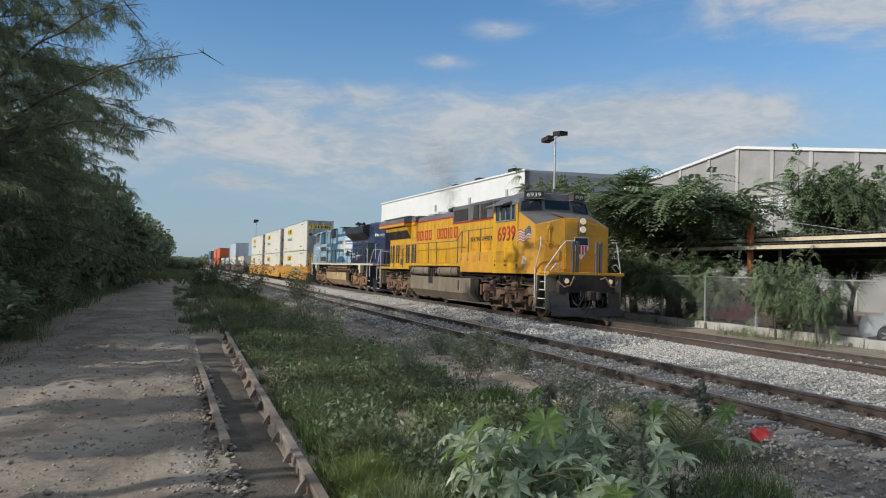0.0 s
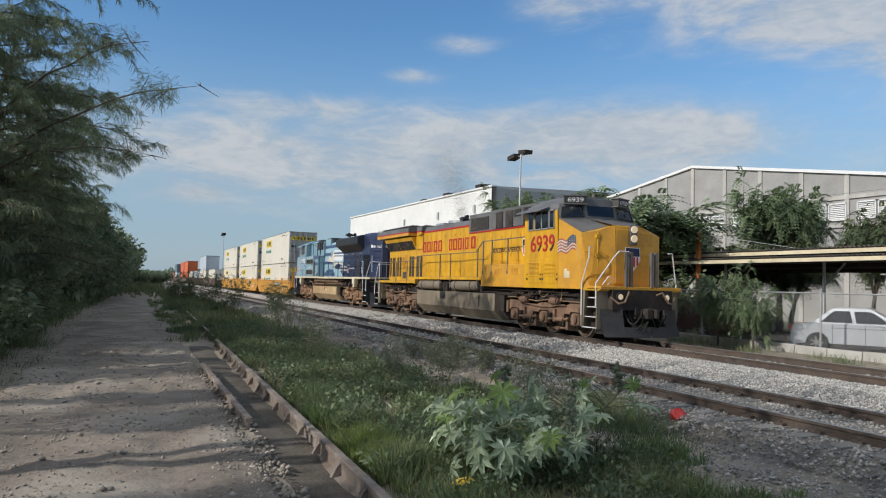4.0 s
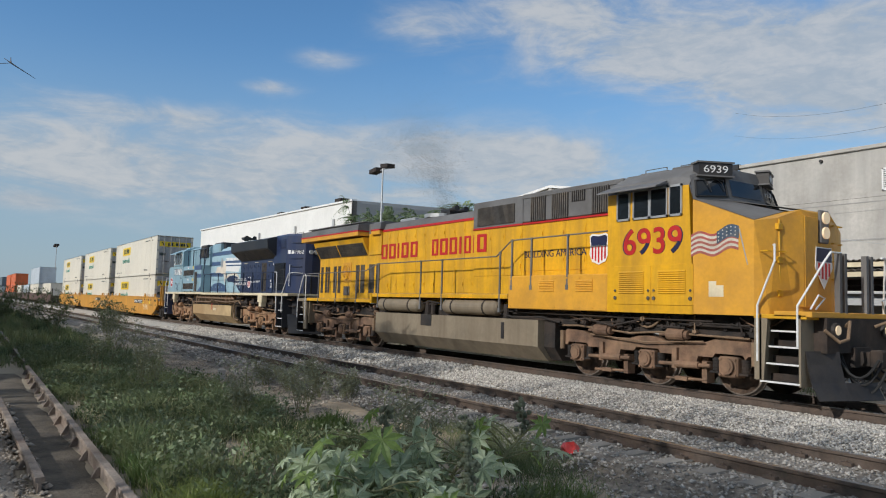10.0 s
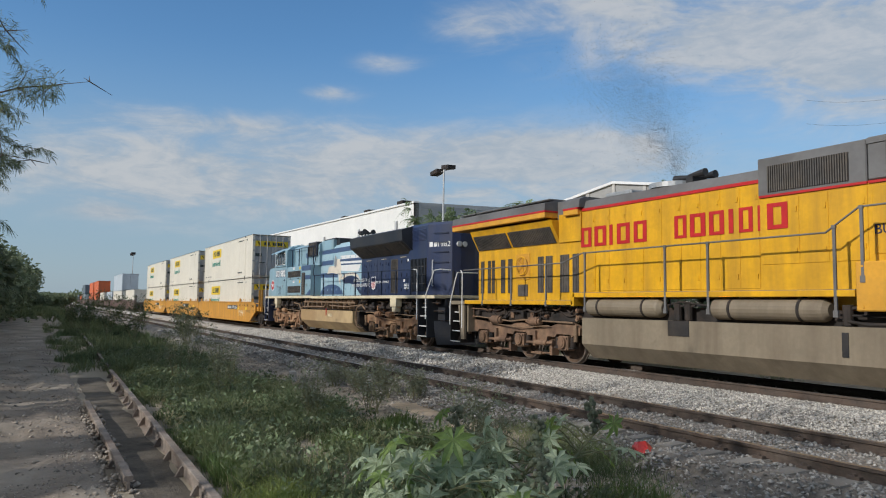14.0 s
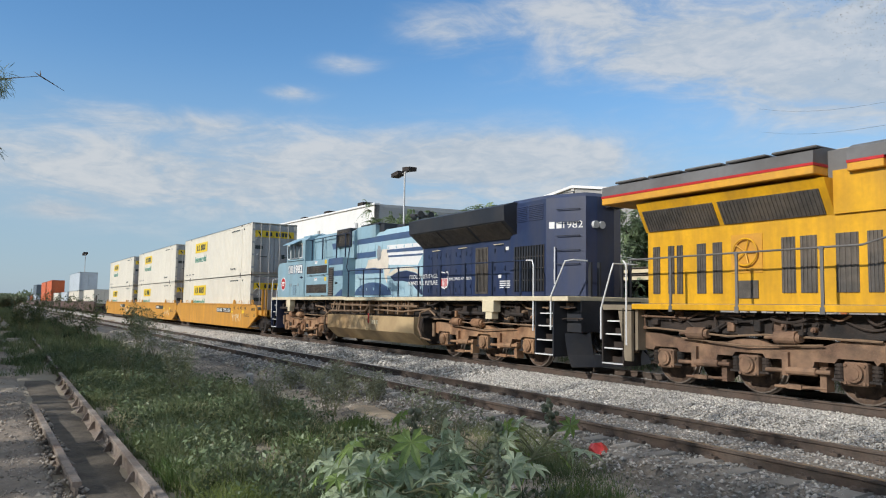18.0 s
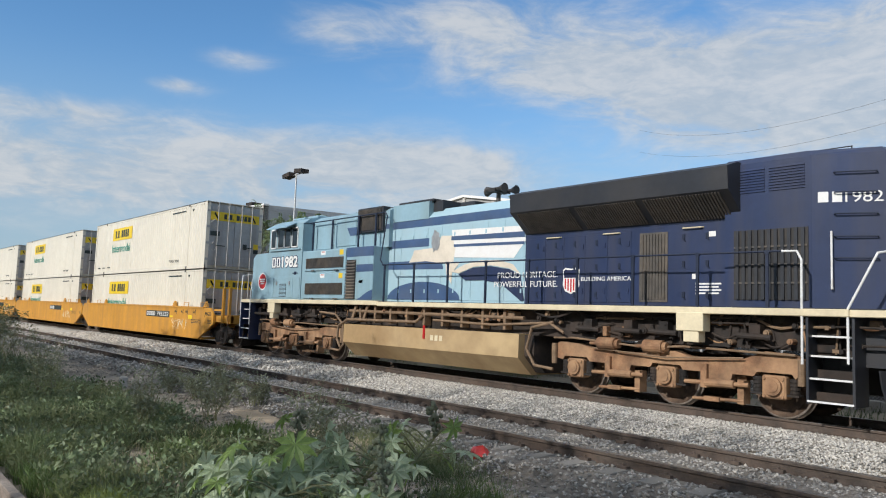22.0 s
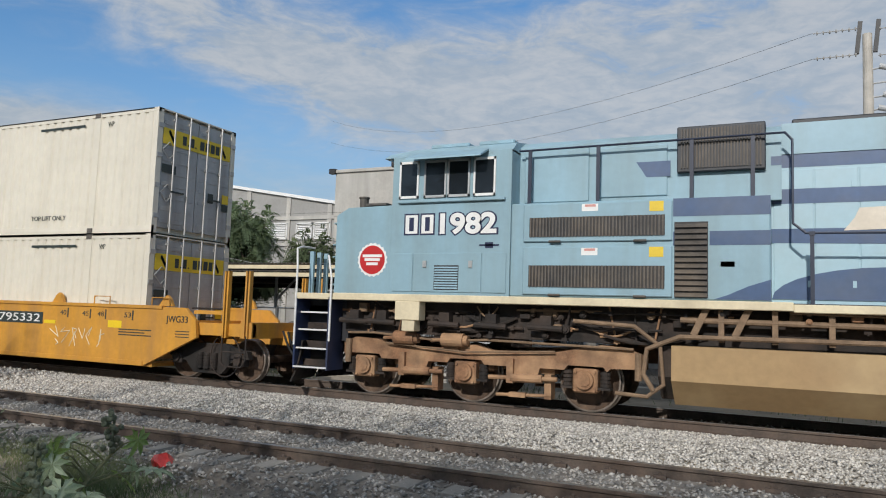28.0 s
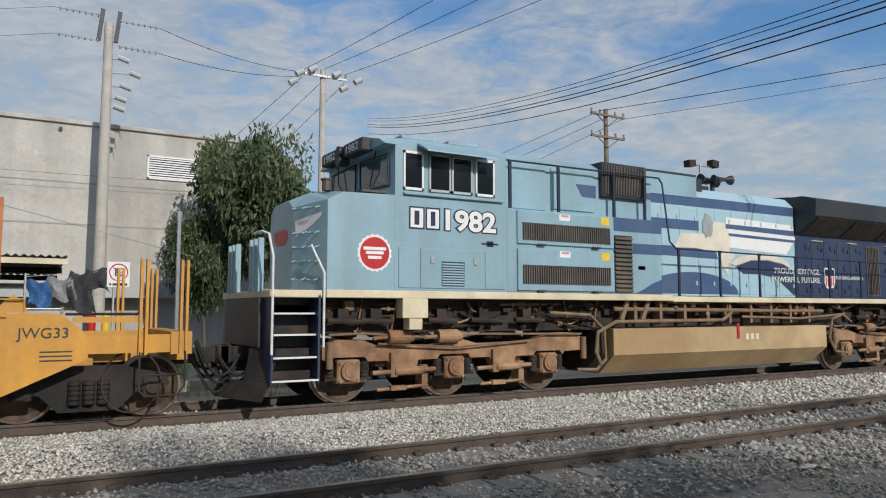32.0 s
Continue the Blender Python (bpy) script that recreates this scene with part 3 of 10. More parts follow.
def wheelset(parent, x, r, z=None):
    """Two wheels on an axle, turning about their own centre."""
    z = r if z is None else z
    bm = B()
    for s in (-1, 1):
        lathe(bm, [(0.07, s * 0.60), (0.12, s * 0.62), (0.13, s * 0.66), (r * 0.72, s * 0.70), (r * 0.84, s * 0.66), (r * 1.05, s * 0.665), (r * 1.05, s * 0.70),
                   (r, s * 0.712), (r * 0.985, s * 0.80), (r * 0.93, s * 0.805), (r * 0.86, s * 0.775), (r * 0.74, s * 0.735), (0.17, s * 0.77), (0.15, s * 0.82), (0.07, s * 0.83)], (0, 0, 0), "y", 28)
    rod(bm, (0, -0.86, 0), (0, 0.86, 0), 0.085, 12)
    for k in range(8):
        a = k * math.pi / 4
        for s in (-1, 1):
            rod(bm, (r * 0.5 * math.cos(a), s * 0.73, r * 0.5 * math.sin(a)), (r * 0.5 * math.cos(a), s * 0.762, r * 0.5 * math.sin(a)), 0.03, 6)
    o = ORG[parent.name]
    me = bpy.data.meshes.new("wheelset")
    bm.to_mesh(me)
    bm.free()
    me.materials.append(M_WHEEL)
    me.materials.append(M_TREAD)
    for p in me.polygons:
        c = p.center
        d = math.hypot(c.x, c.z)
        if d > r * 0.93 and abs(c.y) > 0.70:
            p.material_index = 1
    ob = new("wheelset", me)
    ob.parent = parent
    ob.location = Vector((x, 0, z)) - o
    WHEELS.append((ob, r))
    return ob


def coil(bm, x, y, z0, z1, r, turns=5):
    for k in range(turns):
        z = z0 + (z1 - z0) * (k + 0.5) / turns
        h = (z1 - z0) / turns * 0.34
        rod(bm, (x, y, z - h), (x, y, z + h), r, 12)
        rod(bm, (x, y, z - h * 1.5), (x, y, z + h * 1.5), r * 0.78, 10)


def truck(loco, axles, x0, x1, material, roll=False):
    """A three-axle locomotive truck: side frames with pedestals, axle boxes, springs, brake gear and wheelsets."""
    bm = B()
    ax = sorted(axles)
    for s in (-1, 1):
        y0, y1 = s * 0.98, s * 1.16
        top, low = 1.02, 0.74
        pts = [(x0, 0.98), (x0 + 0.25, 1.1), (x0 + 0.75, 1.08)]
        pts += [(ax[0] + 0.55, 0.98), (ax[1] - 0.5, 0.98), (ax[1] - 0.2, 1.06), (ax[1] + 0.2, 1.06), (ax[1] + 0.5, 0.98), (ax[2] - 0.55, 1.0), (x1 - 0.75, 1.16), (x1 - 0.3, 1.14), (x1, 0.98)]
        pts += [(x1, 0.80), (ax[2] + 0.42, 0.78)]
        for a in ax[::-1]:
            pts += [(a + 0.36, 0.72), (a + 0.30, 0.80), (a - 0.30, 0.80), (a - 0.36, 0.72)]
            i = ax.index(a)
            if i > 0:
                m = (a + ax[i - 1]) / 2
                pts += [(m + 0.30, 0.72), (m + 0.26, 0.58), (m - 0.26, 0.58), (m - 0.30, 0.72)]
        pts += [(x0, 0.78)]
        prism(bm, pts, "y", y0, y1)
    for a in (ax[0] + 0.75, ax[2] - 0.75, (x0 + x1) / 2):
        box(bm, a - 0.18, a + 0.18, -1.0, 1.0, 0.62, 0.92)
    fr = part("truck_frame", bm, material, loco, "dusty cast steel truck frame")
    for a in ax:
        bm = B()
        for s in (-1, 1):
            box(bm, a - 0.21, a + 0.21, s * 0.90, s * 1.19, 0.36, 0.76, 0.03)
            rod(bm, (a, s * 1.17, 0.575), (a, s * 1.25, 0.575), 0.155, 16)
            rod(bm, (a, s * 1.24, 0.575), (a, s * 1.265, 0.575), 0.105, 12)
            for u, v in ((-0.16, 0.14), (0.16, 0.14), (-0.16, -0.16), (0.16, -0.16)):
                rod(bm, (a + u, s * 1.18, 0.565 + v), (a + u, s * 1.215, 0.565 + v), 0.028, 6)
        part("axle_box", bm, material, fr)
        wheelset(fr, a, 0.533)
        bm = B()
        for s in (-1, 1):
            for u in (-0.32, 0.32):
                coil(bm, a + u, s * 1.07, 0.46, 0.72, 0.085, 4)
                box(bm, a + u - 0.10, a + u + 0.10, s * 0.98, s * 1.16, 0.42, 0.46)
        part("spring", bm, M_UNDER, fr, "coil springs beside the axle box")
    # brake cylinders, traction rods, dampers, bolster springs and pipes
    bm = B()
    for s in (-1, 1):
        for a in (ax[0] + 0.98, ax[1] - 0.12 if roll else ax[1] + 0.95):
            rod(bm, (a - 0.30, s * 1.25, 1.13), (a + 0.12, s * 1.25, 1.13), 0.125, 14)
            rod(bm, (a + 0.12, s * 1.25, 1.13), (a + 0.2, s * 1.25, 1.13), 0.09, 12)
            rod(bm, (a - 0.55, s * 1.22, 1.11), (a - 0.28, s * 1.25, 1.13), 0.035)
            box(bm, a - 0.2, a + 0.0, s * 1.05, s * 1.2, 0.95, 1.1)
    part("brake_cylinder", bm, material, fr)
    bm = B()
    for s in (-1, 1):
        for m in ((ax[0] + ax[1]) / 2, (ax[1] + ax[2]) / 2):
            rod(bm, (m - 0.62, s * 1.2, 0.52), (m + 0.62, s * 1.2, 0.55), 0.04)
            rod(bm, (m - 0.2, s * 1.2, 0.53), (m + 0.36, s * 1.2, 0.54), 0.075, 10)
            box(bm, m - 0.28, m - 0.16, s * 1.10, s * 1.24, 0.44, 0.86)
            rod(bm, (m - 0.5, s * 1.12, 0.22), (m + 0.5, s * 1.12, 0.26), 0.03)
            box(bm, m - 0.25, m + 0.05, s * 1.05, s * 1.18, 0.2, 0.28)
            box(bm, m + 0.38, m + 0.5, s * 0.9, s * 1.14, 0.2, 0.62)
    part("traction_rod", bm, material, fr)
    bm = B()
    for s in (-1, 1):
        tube(bm, [(x0 + 0.1, s * 1.2, 1.18), (x0 + 0.7, s * 1.24, 1.2), (ax[1] - 0.4, s * 1.24, 1.1), (ax[1] + 0.4, s * 1.24, 1.16), (x1 - 0.2, s * 1.22, 1.12)], 0.022, 6)
        tube(bm, [(ax[0] + 0.5, s * 1.25, 1.02), (ax[1], s * 1.27, 0.93), (ax[2] - 0.5, s * 1.25, 1.02)], 0.016, 6)
        rod(bm, (x0 + 0.12, s * 1.2, 1.06), (x0 + 0.12, s * 1.2, 0.62), 0.06, 10)
        rod(bm, (x1 - 0.12, s * 1.2, 1.06), (x1 - 0.12, s * 1.2, 0.62), 0.06, 10)
    part("brake_pipe", bm, M_PIPE, fr)
    bm = B()
    for s in (-1, 1):
        for m in (ax[0] + 0.72 * (ax[1] - ax[0]), ax[1] + 0.45 * (ax[2] - ax[1])):
            coil(bm, m, s * 0.95, 1.05, 1.40, 0.19, 5)
    part("bolster_spring", bm, M_UNDER, fr)
    return fr


def gear(loco, x0, x1, z0, z1, y, seed, n, mats):
    """Hoses, valves, brackets and junction boxes crowded along the underframe above a truck."""
    rng = random.Random(seed)
    for k in range(n):
        x, z = rng.uniform(x0, x1), rng.uniform(z0 + 0.08, z1 - 0.06)
        yy = y + rng.uniform(-0.06, 0.10)
        m = mats[rng.randrange(len(mats))]
        bm = B()
        kind = k % 5
        if kind == 0:
            a = rng.uniform(0.4, 1.3)
            sag = rng.uniform(0.06, 0.22)
            tube(bm, [(x - a / 2 + a * i / 6, yy, z - sag * math.sin(math.pi * i / 6) + 0.05) for i in range(7)], rng.uniform(0.014, 0.028), 6)
            part("hose", bm, m, loco)
        elif kind == 1:
            w, h = rng.uniform(0.08, 0.26), rng.uniform(0.08, 0.22)
            box(bm, x - w / 2, x + w / 2, yy, yy + 0.3, z - h / 2, z + h / 2, 0.012)
            part("junction_box", bm, m, loco)
        elif kind == 2:
            r = rng.uniform(0.04, 0.08)
            rod(bm, (x, yy - 0.05, z), (x, yy + 0.25, z), r, 10)
            rod(bm, (x, yy - 0.08, z), (x, yy - 0.05, z), r * 0.6, 8)
            part("valve", bm, m, loco)
        elif kind == 3:
            rod(bm, (x, yy, z0 - 0.02), (x + rng.uniform(-0.15, 0.15), yy, z1), 0.018, 6)
            box(bm, x - 0.05, x + 0.05, yy - 0.02, yy + 0.06, z0, z0 + 0.06)
            part("down_pipe", bm, m, loco)
        else:
            a = rng.uniform(0.5, 1.5)
            rod(bm, (x - a / 2, yy, z), (x + a / 2, yy, z + rng.uniform(-0.03, 0.03)), 0.022, 6)
            for u in (-0.3, 0.3):
                box(bm, x + a * u - 0.03, x + a * u + 0.03, yy - 0.03, yy + 0.05, z - 0.035, z + 0.035)
            part("pipe", bm, m, loco)


def railing(loco, pts, post_x, foot, y, material, r=0.019, label="", name="handrail"):
    """A handrail along one side with its posts; pts are (x, z) along it, post_x the posts."""
    bm = B()
    tube(bm, [(x, y, z) for x, z in pts], r, 8)
    h = part(name, bm, material, loco, label)

    def top(x):
        for (a, za), (b, zb) in zip(pts, pts[1:]):
            if min(a, b) - 1e-6 <= x <= max(a, b) + 1e-6:
                return za + (zb - za) * (x - a) / (b - a) if abs(b - a) > 1e-6 else max(za, zb)
        return pts[-1][1]
    for x in post_x:
        bm = B()
        f = foot(x)
        box(bm, x - 0.028, x + 0.028, y - 0.012, y + 0.02, f, top(x))
        box(bm, x - 0.045, x + 0.045, y - 0.02, y + 0.025, f - 0.06, f + 0.06)
        box(bm, x - 0.04, x + 0.04, y - 0.022, y + 0.022, top(x) - 0.04, top(x) + 0.022)
        part("post", bm, material, h)


def steps(loco, x0, x1, zs, wall, tread, face=-1, side=-1.5):
    """A step well at a corner: treads one above another between side plates."""
    bm = B()
    for s in (-1, 1):
        ys = s * abs(side)
        for x in (x0, x1):
            box(bm, x - 0.02, x + 0.02, min(ys, ys - s * 0.55), max(ys, ys - s * 0.55), zs[0] - 0.04, zs[-1] + 0.3)
    w = part("step_well", bm, wall, loco, "step well with open treads")
    bm = B()
    for s in (-1, 1):
        ys = s * abs(side)
        box(bm, x0 + 0.02, x1 - 0.02, ys - s * 0.57, ys - s * 0.55, zs[0], zs[-1] + 0.3)
    part("well_back", bm, M_BLACK, w)
    for i, z in enumerate(zs):
        bm = B()
        for s in (-1, 1):
            ys = s * abs(side)
            d = 0.05 * i
            box(bm, x0, x1, min(ys - s * d, ys - s * (0.32 + d)), max(ys - s * d, ys - s * (0.32 + d)), z - 0.02, z + 0.015)
            box(bm, x0, x1, min(ys - s * (0.30 + d), ys - s * (0.32 + d)), max(ys - s * (0.30 + d), ys - s * (0.32 + d)), z, z + 0.14)
        part("tread", bm, M_UNDER, w)
        bm = B()
        for s in (-1, 1):
            ys = s * abs(side)
            d = 0.05 * i
            box(bm, x0, x1, ys - s * (d - 0.012), ys - s * (d + 0.012), z - 0.012, z + 0.018)
        part("tread_edge", bm, M_GRAB, w, "white painted tread edge")


def coupler(loco, x, d):
    """A knuckle coupler on a draft box, pointing along d, with air and jumper hoses."""
    bm = B()
    box(bm, min(x, x - d * 0.7), max(x, x - d * 0.7), -0.12, 0.12, 0.72, 0.98, 0.02)
    box(bm, min(x, x + d * 0.22), max(x, x + d * 0.22), -0.19, 0.05, 0.70, 1.02, 0.03)
    box(bm, min(x + d * 0.1, x + d * 0.32), max(x + d * 0.1, x + d * 0.32), 0.06, 0.20, 0.72, 1.0, 0.03)
    part("coupler", bm, M_UNDER, loco, "rusty knuckle coupler")
    for y, z, sag in ((-0.45, 1.1, 0.75), (-0.62, 1.12, 0.6), (0.42, 1.1, 0.7), (0.60, 1.12, 0.55), (-0.30, 0.9, 0.7)):
        bm = B()
        pts = []
        for k in range(9):
            u = k / 8
            pts.append((x - d * 0.42 + d * 0.72 * u, y * (1 - 0.25 * u), z - sag * 4 * u * (1 - u) * 0.75 - 0.25 * u))
        tube(bm, pts, 0.024, 6)
        part("air_hose", bm, M_RUBBER, loco, "black rubber hose")


def plow(loco, x, d, material):
    """A snow plow of two angled blades under the end."""
    bm = B()
    for s in (-1, 1):
        rows = []
        for z, out in ((0.98, 0.0), (0.75, 0.03), (0.45, 0.10), (0.16, 0.24)):
            rows.append([(x + d * (out + 0.18), 0.02 * s, z), (x + d * (out + 0.02), s * 0.75, z), (x + d * (out - 0.22), s * 1.38, z)])
        for a, b in zip(rows, rows[1:]):
            for k in range(2):
                if max(a[k][2], a[k + 1][2]) > 0.7 and k == 0:
                    continue
                quad(bm, [a[k], a[k + 1], b[k + 1], b[k]])
    bm.normal_update()
    bmesh.ops.solidify(bm, geom=bm.faces[:], thickness=0.03)
    part("snow_plow", bm, material, loco, "black angled snow plow blade")


def slats(bm, x0, x1, z0, z1, y, n, upright=True, depth=0.03, width=0.5):
    """Slats over an opening in a side that faces the viewer."""
    for k in range(n):
        if upright:
            w = (x1 - x0) / n
            a = x0 + (k + 0.5) * w
            box(bm, a - w * width / 2, a + w * width / 2, y - depth, y, z0, z1)
        else:
            h = (z1 - z0) / n
            a = z0 + (k + 0.5) * h
            prism(bm, [(y, a + h * 0.45), (y - depth, a - h * 0.1), (y - depth, a - h * 0.25), (y, a - h * 0.1)], "x", x0, x1)


def panel_lines(loco, xs, y, z0, z1, material, w=0.012):
    for a, b in zip(xs, xs[1:]):
        bm = B()
        box(bm, a + w, b - w, y - 0.012, y, z0, z1, 0.006)
        d = part("door_panel", bm, material, loco)
        bm = B()
        for z in (z0 + 0.25, z1 - 0.25):
            box(bm, b - 0.10, b - 0.05, y - 0.03, y - 0.012, z - 0.05, z + 0.05)
        part("latch", bm, material, d)


def shield(loco, x, z, w, y, turn=None):
    """A shield badge: blue head over red and white stripes."""
    h = w * 1.25
    out = [(-0.5, 0.42), (-0.36, 0.5), (0, 0.46), (0.36, 0.5), (0.5, 0.42), (0.46, 0.1), (0.5, -0.15), (0.36, -0.4), (0, -0.5), (-0.36, -0.4), (-0.5, -0.15), (-0.46, 0.1)]
    bm = B()
    plate(bm, [(x + u * w * 1.08, z + v * h * 1.06) for u, v in out], y, 0.006)
    b = part("badge", bm, M_WHITE, loco, "shield badge with blue head and red stripes")
    bm = B()
    plate(bm, [(x + u * w, z + v * h) for u, v in ((-0.48, 0.40), (-0.36, 0.46), (0, 0.43), (0.36, 0.46), (0.48, 0.40), (0.44, 0.12), (-0.44, 0.12))], y - 0.006, 0.004)
    part("badge_head", bm, M_NAVYTRIM, b)
    for k in range(5):
        u = -0.36 + 0.18 * k
        lowz = -0.46 + abs(u) * 0.35
        bm = B()
        plate(bm, [(x + (u - 0.045) * w, z + 0.09 * h), (x + (u + 0.045) * w, z + 0.09 * h), (x + (u + 0.045) * w, z + lowz * h), (x + (u - 0.045) * w, z + lowz * h)], y - 0.006, 0.004)
        part("badge_stripe", bm, M_RED, b)


def bars(name, spans, z0, z1, y, material, parent, edge=None, label=""):
    """Writing drawn as plain upright blocks, one for each character."""
    for a, b in spans:
        g = parent
        if edge:
            bm = B()
            plate(bm, [(a - 0.03, z0 - 0.03), (b + 0.03, z0 - 0.03), (b + 0.03, z1 + 0.03), (a - 0.03, z1 + 0.03)], y, 0.004)
            part(name + "_edge", bm, edge, parent)
        bm = B()
        if b - a > 0.2:
            # a hollow block, as heavy as a drawn character
            t = (b - a) * 0.30
            plate(bm, [(a, z0), (a + t, z0), (a + t, z1), (a, z1)], y - 0.004, 0.004)
            plate(bm, [(b - t, z0), (b, z0), (b, z1), (b - t, z1)], y - 0.004, 0.004)
            plate(bm, [(a + t, z1 - t * 0.6), (b - t, z1 - t * 0.6), (b - t, z1), (a + t, z1)], y - 0.004, 0.004)
            plate(bm, [(a + t, z0), (b - t, z0), (b - t, z0 + t * 0.6), (a + t, z0 + t * 0.6)], y - 0.004, 0.004)
        else:
            plate(bm, [(a, z0), (b, z0), (b, z1), (a, z1)], y - 0.004, 0.004)
        part(name, bm, material, g, label)


def headlamp(bm_rim, x, y, z, d, r):
    rod(bm_rim, (x - d * 0.06, y, z), (x + d * 0.02, y, z), r * 1.18, 16)

# ---- lead locomotive, yellow, nose first ----


def lead_locomotive():
    L = thing("lead_locomotive", "yellow and grey diesel freight locomotive with red numbers", "locomotive", at=(-31.3, 0, 0))
    MOVERS.append(L)
    # underframe and deck
    bm = B()
    box(bm, -41.3, -20.9, -1.15, 1.15, 1.15, 1.56)
    box(bm, -36.2, -26.4, -0.9, 0.9, 0.9, 1.3)
    part("underframe", bm, M_UNDER, L, "dark grimy underframe")
    bm = B()
    box(bm, -41.3, -35.74, -1.5, 1.5, 1.60, 1.72, 0.01)
    box(bm, -35.74, -28.15, -1.5, 1.5, 1.80, 1.92, 0.01)
    box(bm, -35.80, -35.68, -1.5, 1.5, 1.58, 1.92)
    box(bm, -21.0, -20.0, -1.5, 1.5, 1.52, 1.60, 0.01)
    part("deck_edge", bm, M_YELLOW, L, "yellow walkway edge")
    bm = B()
    box(bm, -42.2, -41.3, -1.5, 1.5, 1.58, 1.70)
    for s in (-1, 1):
        prism(bm, [(-41.3, 1.56), (-41.3, 0.45), (-41.5, 0.45), (-41.7, 1.56)], "y", s * 1.42, s * 1.5)
        prism(bm, [(-20.98, 1.52), (-20.98, 0.42), (-20.80, 0.42), (-20.72, 1.52)], "y", s * 1.40, s * 1.5)
    box(bm, -41.28, -41.2, -1.4, 1.4, 0.7, 1.6)
    part("end_platform", bm, M_TANK_A, L, "dusty grey end platform and step plates")

    # cab and nose
    bm = B()
    loft(bm, [[(-24.6, -1.5, 1.55), (-24.6, 1.5, 1.55), (-24.6, 1.5, 4.15), (-24.6, -1.5, 4.15)],
              [(-22.3, -1.5, 1.55), (-22.3, 1.5, 1.55), (-22.42, 1.5, 4.15), (-22.42, -1.5, 4.15)]])
    cab = part("cab", bm, M_YELLOW, L, "yellow cab side")
    bm = B()
    fr = lambda x, h: [(x, -1.5, 1.56), (x, 1.5, 1.56), (x, 1.5, h), (x, 0.5, h + 0.08), (x, -0.5, h + 0.08), (x, -1.5, h)]
    loft(bm, [fr(-22.32, 3.84), [(-20.98, -1.5, 1.56), (-20.98, 1.5, 1.56), (-20.98, 1.5, 3.31), (-20.98, 0.5, 3.56), (-20.98, -0.5, 3.56), (-20.98, -1.5, 3.31)],
              [(-20.80, -1.3, 1.56), (-20.80, 1.3, 1.56), (-20.80, 1.05, 3.38), (-20.66, 0.5, 3.58), (-20.66, -0.5, 3.58), (-20.80, -1.05, 3.38)],
              [(-20.64, -0.5, 1.56), (-20.64, 0.5, 1.56), (-20.64, 0.46, 3.38), (-20.64, 0.3, 3.55), (-20.64, -0.3, 3.55), (-20.64, -0.46, 3.38)]])
    part("nose", bm, M_ORANGE_Y, L, "yellow sloping nose")
    bm = B()
    for s in (-1, 1):
        quad(bm, [(-22.30, s * 1.47, 3.852), (-22.30, s * 0.5, 3.93), (-20.99, s * 0.5, 3.572), (-20.99, s * 1.47, 3.332)])
    quad(bm, [(-22.30, -0.5, 3.93), (-22.30, 0.5, 3.93), (-20.70, 0.5, 3.592), (-20.70, -0.5, 3.592)])
    bm.normal_update()
    bmesh.ops.solidify(bm, geom=bm.faces[:], thickness=-0.008)
    part("antiglare_panel", bm, M_ROOF, L, "grey top of the nose")
    # nose door with hinges, grabs, headlights and badge
    bm = B()
    loft(bm, [[(-20.82, -0.98, 1.75), (-20.82, -0.98, 3.36), (-20.64, -0.5, 3.48), (-20.64, -0.5, 1.75)],
              [(-20.79, -1.0, 1.75), (-20.79, -1.0, 3.36), (-20.61, -0.5, 3.48), (-20.61, -0.5, 1.75)]])
    box(bm, -20.65, -20.60, -0.48, -0.02, 1.75, 3.46, 0.01)
    door = part("nose_door", bm, M_ORANGE_Y, L, "yellow nose door with hinges")
    bm = B()
    for z in (1.98, 2.60, 3.22):
        box(bm, -20.86, -20.74, -1.10, -0.96, z - 0.06, z + 0.06, 0.01)
    rod(bm, (-20.78, -1.02, 1.8), (-20.78, -1.02, 3.36), 0.02)
    part("hinge", bm, M_YELLOW, door)
    bm = B()
    box(bm, -20.66, -20.585, 0.04, 0.34, 2.98, 3.62, 0.02)
    hl = part("headlight_housing", bm, M_ROOF, L, "black twin headlight housing")
    for z in (3.47, 3.18):
        bm = B()
        rod(bm, (-20.60, 0.19, z), (-20.545, 0.19, z), 0.115, 18)
        part("headlight", bm, M_LAMP_WARM, hl, "round lit headlight lens")
    for z in (3.35, 3.0, 2.65, 2.3):
        bm = B()
        tube(bm, [(-20.68, 0.52, z), (-20.60, 0.52, z), (-20.62, 0.86, z), (-20.70, 0.86, z)], 0.014, 6)
        part("grab_iron", bm, M_YELLOW, L)
    bm = B()
    for u in (-1.42, -0.98):
        rod(bm, (-20.9 + (u + 1.42) * 0.25, u, 2.75), (-20.76 + (u + 1.42) * 0.25, u, 2.75), 0.014, 6)
    rod(bm, (-20.76, -1.42, 2.75), (-20.65, -0.98, 2.75), 0.014, 6)
    part("grab_iron", bm, M_YELLOW, L)
    # badge on the nose front
    bm = B()
    prism(bm, [(-0.12, 2.9), (0.42, 2.9), (0.45, 2.5), (0.15, 2.1), (-0.15, 2.5)], "x", -20.598, -20.588)
    bd = part("nose_badge", bm, M_WHITE, L, "shield badge on the nose")
    bm = B()
    prism(bm, [(-0.10, 2.88), (0.40, 2.88), (0.42, 2.62), (-0.12, 2.62)], "x", -20.588, -20.583)
    part("badge_head", bm, M_NAVYTRIM, bd)
